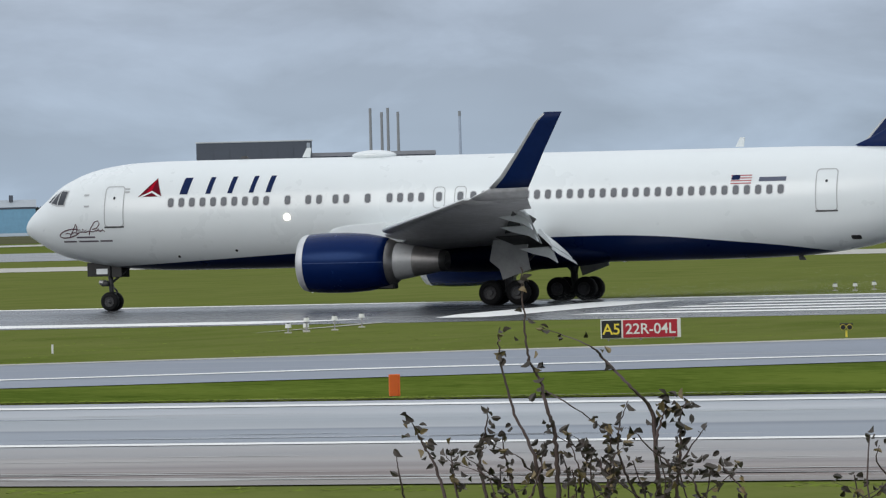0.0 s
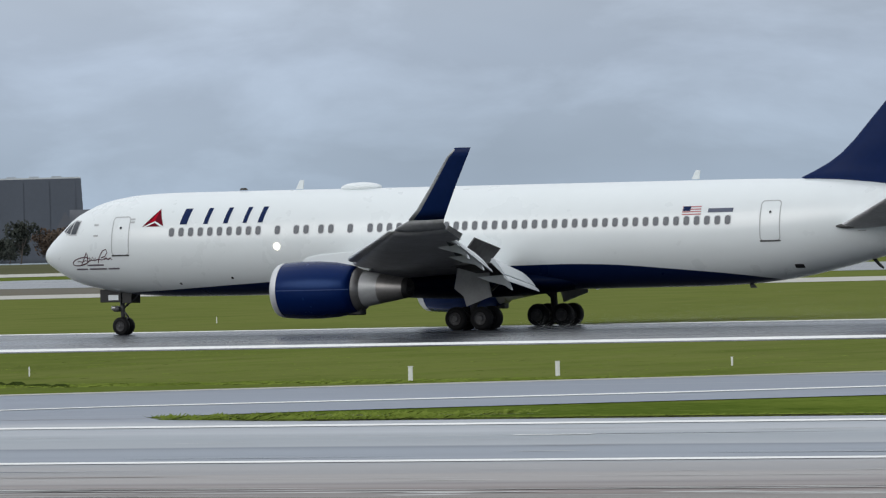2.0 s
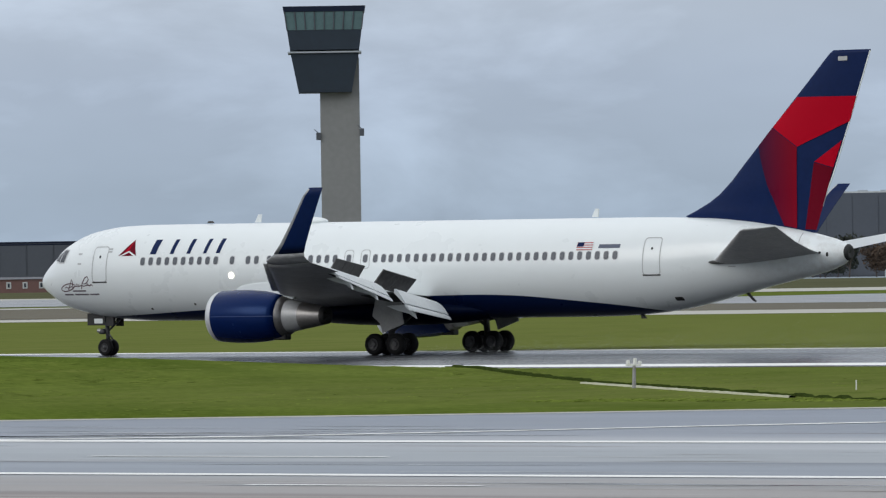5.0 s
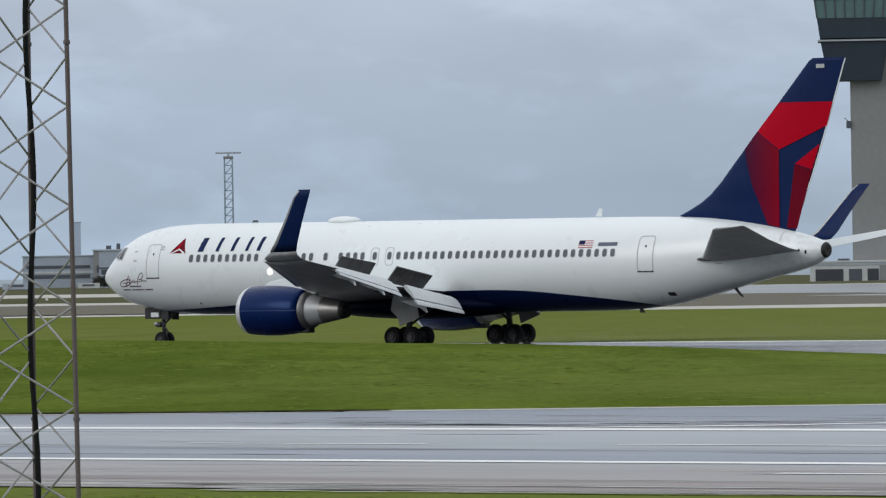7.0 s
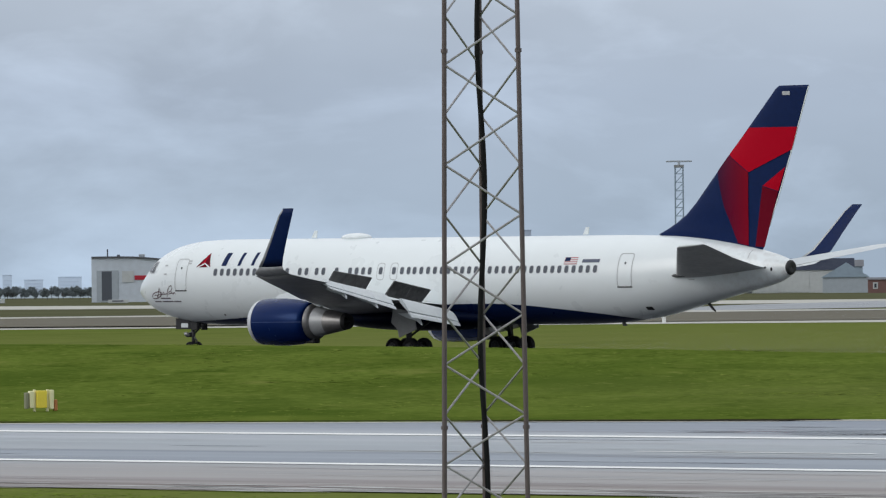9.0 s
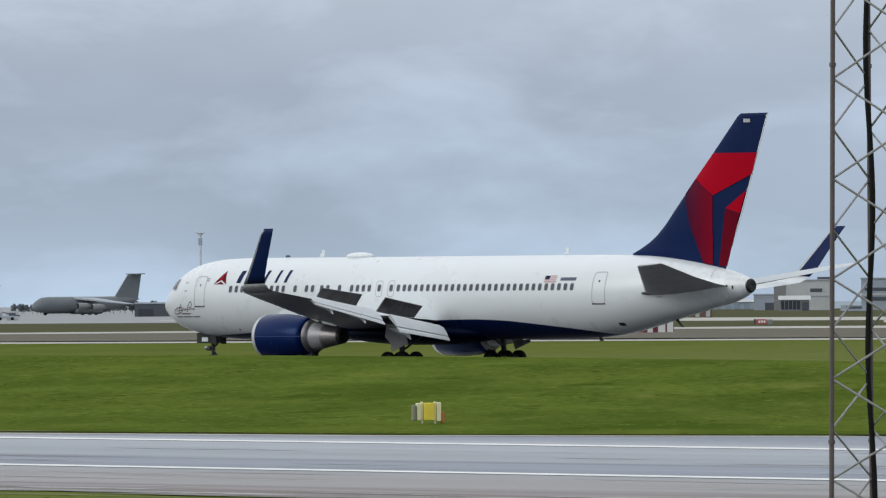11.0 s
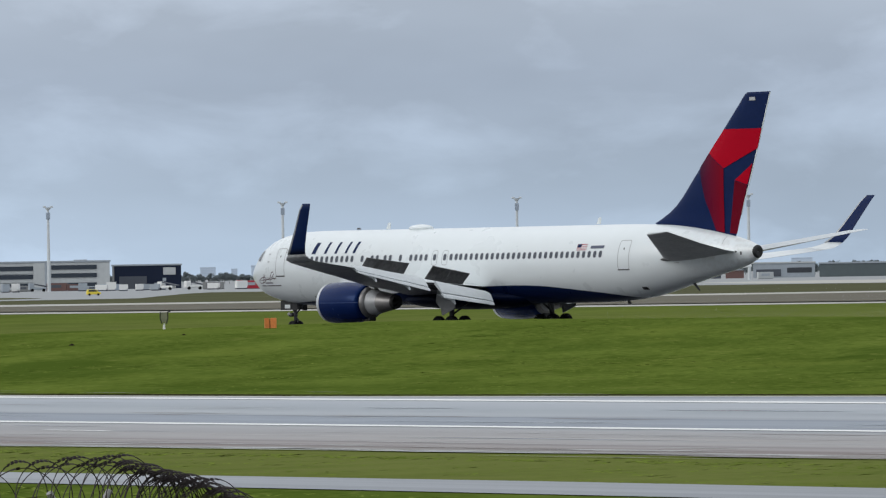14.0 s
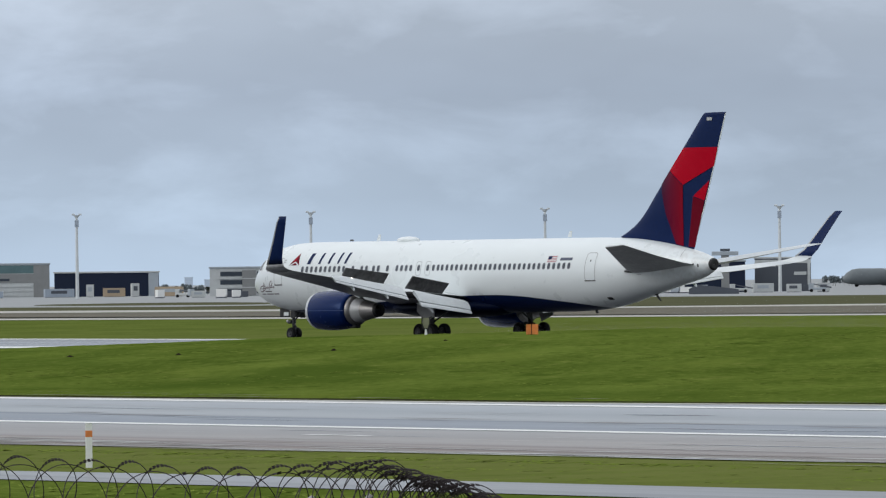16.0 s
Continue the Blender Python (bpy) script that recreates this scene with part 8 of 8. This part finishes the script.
for k, (az, d, mat) in enumerate(((52.3, 1660, SIGNWHITE), (52.05, 1670, SIGNWHITE), (51.62, 1665, SIGNRED), (51.45, 1670, PALE), (50.95, 1650, SIGNWHITE), (50.78, 1655, SIGNWHITE), (50.62, 1650, PALE), (50.5, 1645, LIGHT), (54.33, 1720, LIGHT), (54.2, 1715, PALE), (53.6, 1700, LIGHT), (53.35, 1705, PALE), (49.7, 1640, LIGHT), (49.05, 1635, PALE))):
    stair_truck(az, d, mat, ("white baggage loader on the apron", "red baggage loader on the apron")[mat is SIGNRED], (k * 53) % 60 - 30)
rnd_c = random.Random(31)
for k in range(34):
    az, d = (rnd_c.uniform(50.0, 51.2) if k < 16 else rnd_c.uniform(51.2, 54.6)), rnd_c.uniform(1630, 1690)
    w_, h_ = rnd_c.uniform(1.4, 3.0), rnd_c.uniform(1.3, 2.3)
    cn = empty("baggage_container", far_pose(az, d, rnd_c.uniform(-25, 25)), "white air cargo container on the apron", "container", "air cargo containers")
    bm = bmesh.new()
    prism(bm, [(-w_ / 2, 0.3), (w_ / 2 - 0.3, 0.3), (w_ / 2, 0.7), (w_ / 2, h_), (-w_ / 2, h_)], 0, 1.6, 1)
    part("body", bm, SIGNWHITE if k % 4 else PALE, cn)
    bm = bmesh.new()
    box(bm, (-w_ / 2, 0.1, -0.05), (w_ / 2, 1.5, 0.29))
    part("dolly", bm, SLATE, cn)
# blocks of the town, far behind the apron, with the haze put into their colour
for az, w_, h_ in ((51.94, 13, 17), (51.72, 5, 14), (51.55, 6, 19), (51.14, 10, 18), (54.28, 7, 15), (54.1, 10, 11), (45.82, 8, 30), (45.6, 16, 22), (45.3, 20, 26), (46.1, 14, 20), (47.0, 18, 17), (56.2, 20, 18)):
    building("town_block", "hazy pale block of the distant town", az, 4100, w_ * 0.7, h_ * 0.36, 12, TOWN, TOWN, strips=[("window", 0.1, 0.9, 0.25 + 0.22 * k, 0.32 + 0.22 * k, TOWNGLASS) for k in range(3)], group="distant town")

# trees: autumn rows at the field's far edge
BARKFAR = material("tree_bark", (0.07, 0.055, 0.045), 0.8, vary=0.4, scale=1)
AUTUMN = [material("brown_foliage", (0.085, 0.055, 0.035), 0.8, vary=0.6, scale=0.4, fine=3), material("olive_foliage", (0.055, 0.06, 0.028), 0.8, vary=0.6, scale=0.4, fine=3), material("dark_foliage", (0.03, 0.036, 0.026), 0.8, vary=0.6, scale=0.4, fine=3)]


def tree(tall, wide, mat, seed, label):
    rnd = random.Random(seed)
    tr = empty("tree", pose(0, 0, -50), label, "tree", "trees at the field's edge")
    bm = bmesh.new()
    tube(bm, (0, 0, -0.3), (0.2, 0, tall * 0.55), tall * 0.028, tall * 0.012, 8)
    for k in range(6):
        a = rnd.uniform(0, 6.28)
        z0 = tall * rnd.uniform(0.2, 0.5)
        tube(bm, (0.1, 0, z0), (math.cos(a) * wide * 0.33, math.sin(a) * wide * 0.33, z0 + tall * rnd.uniform(0.2, 0.4)), tall * 0.012, tall * 0.004, 5)
    part("trunk", bm, BARKFAR, tr)
    v, f = [], []
    lobes = [(rnd.gauss(0, wide * 0.2), rnd.gauss(0, wide * 0.2), tall * rnd.uniform(0.3, 0.85), wide * rnd.uniform(0.14, 0.26)) for _ in range(16)]
    for _ in range(1500):
        x, y, z, r = rnd.choice(lobes)
        d = Vector((rnd.gauss(0, 1), rnd.gauss(0, 1), rnd.gauss(0, 0.8))).normalized() * r * rnd.uniform(0.5, 1.05)
        p = Vector((x, y, z)) + d
        if not 0.05 * tall < p.z < tall:
            continue
        s = wide * rnd.uniform(0.02, 0.05)
        u = Vector((rnd.uniform(-1, 1), rnd.uniform(-1, 1), rnd.uniform(-1, 1))).normalized() * s
        w_ = u.cross(Vector((rnd.uniform(-1, 1), rnd.uniform(-1, 1), rnd.uniform(-1, 1)))).normalized() * s
        k = len(v)
        v += [p - u, p + w_, p + u, p - w_]
        f.append((k, k + 1, k + 2, k + 3))
    put("crown", v, f, mat, tr)
    return tr


# Foliage for the farthest rows; haze is put into its grey-green colour.
AUTUMN.append(material("haze_tinted_foliage", (0.18, 0.21, 0.22), 0.9, vary=0.5, scale=0.4, fine=3, spec=0.0))
KINDS = [tree(1.0, 0.9, AUTUMN[k % 3] if k < 6 else AUTUMN[3], 40 + k, ("brown autumn tree with open crown", "olive autumn tree with uneven crown", "dark bushy tree with dense crown", "hazy grey-green tree in the far distance")[k % 3 if k < 6 else 3]) for k in range(8)]


def tree_row(az0, az1, dist, count, tall, seed, kinds=(0, 1, 2, 3, 4, 5)):
    rnd = random.Random(seed)
    for k in range(count):
        az = az0 + (az1 - az0) * (k + rnd.uniform(0.2, 0.8)) / count
        a, d = radians(az), dist + rnd.uniform(-25, 25)
        h_ = tall * rnd.uniform(0.65, 1.05)
        src = KINDS[rnd.choice(kinds)]
        c = copy_thing(src, pose(-d * math.sin(a), d * math.cos(a), 0, 0, 0, rnd.uniform(0, 360)))
        c.scale = (h_ * rnd.uniform(0.8, 1.2), h_ * rnd.uniform(0.8, 1.2), h_)


tree_row(28.7, 29.35, 2450, 10, 19, 1, (0, 3, 0, 1))
tree_row(27.5, 28.7, 2700, 14, 11, 2)
tree_row(24.6, 24.9, 2620, 3, 14, 3, (2, 5))
tree_row(30.95, 31.2, 2270, 2, 15, 4, (2, 5))
tree_row(30.33, 30.46, 2220, 2, 13, 14, (0, 3))
tree_row(30.62, 30.7, 2220, 1, 15, 15, (2, 5))
tree_row(30.75, 30.98, 2220, 3, 10, 16, (2, 5))
tree_row(40.2, 40.62, 1940, 16, 8.5, 5, (2, 5, 6, 7))
tree_row(40.2, 41.35, 1930, 46, 3.6, 17, (2, 5, 2, 5, 4))
tree_row(39.78, 40.2, 2000, 18, 9.5, 18, (2, 5, 6, 7))
tree_row(40.9, 41.2, 2050, 4, 6, 6, (2, 5))
tree_row(53.9, 54.6, 1990, 14, 3.4, 7, (6, 7, 2))
tree_row(25.6, 27.4, 3000, 14, 9, 8)
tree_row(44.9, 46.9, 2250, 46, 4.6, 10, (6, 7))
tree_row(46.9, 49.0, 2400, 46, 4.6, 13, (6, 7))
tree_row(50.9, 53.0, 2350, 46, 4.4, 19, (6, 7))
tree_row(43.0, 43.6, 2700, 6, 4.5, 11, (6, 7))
for t_ in KINDS:
    for o in list(t_.children_recursive):
        bpy.data.objects.remove(o)
    bpy.data.objects.remove(t_)

# ---- movement ----
# seconds, east-west place of the airliner's nose, drift towards the camera, yaw
AIRLINER_ROWS = [
    (0.0, -145.29, -0.42, -0.34),
    (0.5, -155.52, -0.41, -0.28),
    (1.0, -164.55, -0.45, -0.26),
    (1.5, -173.98, -0.40, -0.14),
    (2.0, -183.42, -0.39, -0.23),
    (2.5, -193.11, -0.27, -0.37),
    (3.0, -201.73, -0.27, -0.42),
    (3.5, -210.87, -0.28, -0.37),
    (3.7, -214.97, -0.23, -0.29),
    (5.8, -252.09, -0.22, 0.74),
    (6.0, -255.89, -0.22, 0.72),
    (6.5, -265.29, -0.14, 0.78),
    (7.0, -273.61, -0.23, 0.71),
    (7.5, -282.30, -0.16, 0.62),
    (8.0, -291.02, -0.16, 0.36),
    (8.5, -299.68, -0.13, 0.36),
    (9.0, -308.36, -0.10, 0.23),
    (9.5, -316.98, -0.07, 0.19),
    (9.7, -320.39, -0.07, 0.20),
    (11.8, -355.55, 0.28, -0.11),
    (12.0, -358.89, 0.29, -0.14),
    (12.5, -367.11, 0.31, -0.17),
    (13.0, -375.18, 0.36, -0.22),
    (13.5, -383.21, 0.42, -0.25),
    (14.0, -391.19, 0.50, -0.33),
    (14.5, -399.11, 0.55, -0.35),
    (15.0, -406.99, 0.61, -0.39),
    (15.5, -414.82, 0.65, -0.40),
    (16.0, -422.70, 0.67, -0.44),
]


def airliner_pose(x, drift, yaw):
    """Under braking the nose goes down a little, about the main gear."""
    a, dive = radians(yaw), float(np.interp(x, [-423, -400, -355, -320], [-0.24, -0.22, -0.15, 0.0]))
    return pose(x + 27.33 * (1 - math.cos(a)), LANE - drift + 27.33 * math.sin(a), 27.6 * math.sin(radians(dive)), 0, dive, -yaw)


def motions():
    walk(airliner, [(t, airliner_pose(x, d, y)) for t, x, d, y in AIRLINER_ROWS])
    times = [k / FPS for k in range(0, frame(16.0))]
    places = np.interp(times, [r[0] for r in AIRLINER_ROWS], [r[1] for r in AIRLINER_ROWS])
    for wheel_, (x, y, z), r in rolling:
        walk(wheel_, [(t, pose(x, y, z, 0, math.degrees((p - places[0]) / r), 0)) for t, p in zip(times, places)])


motions()
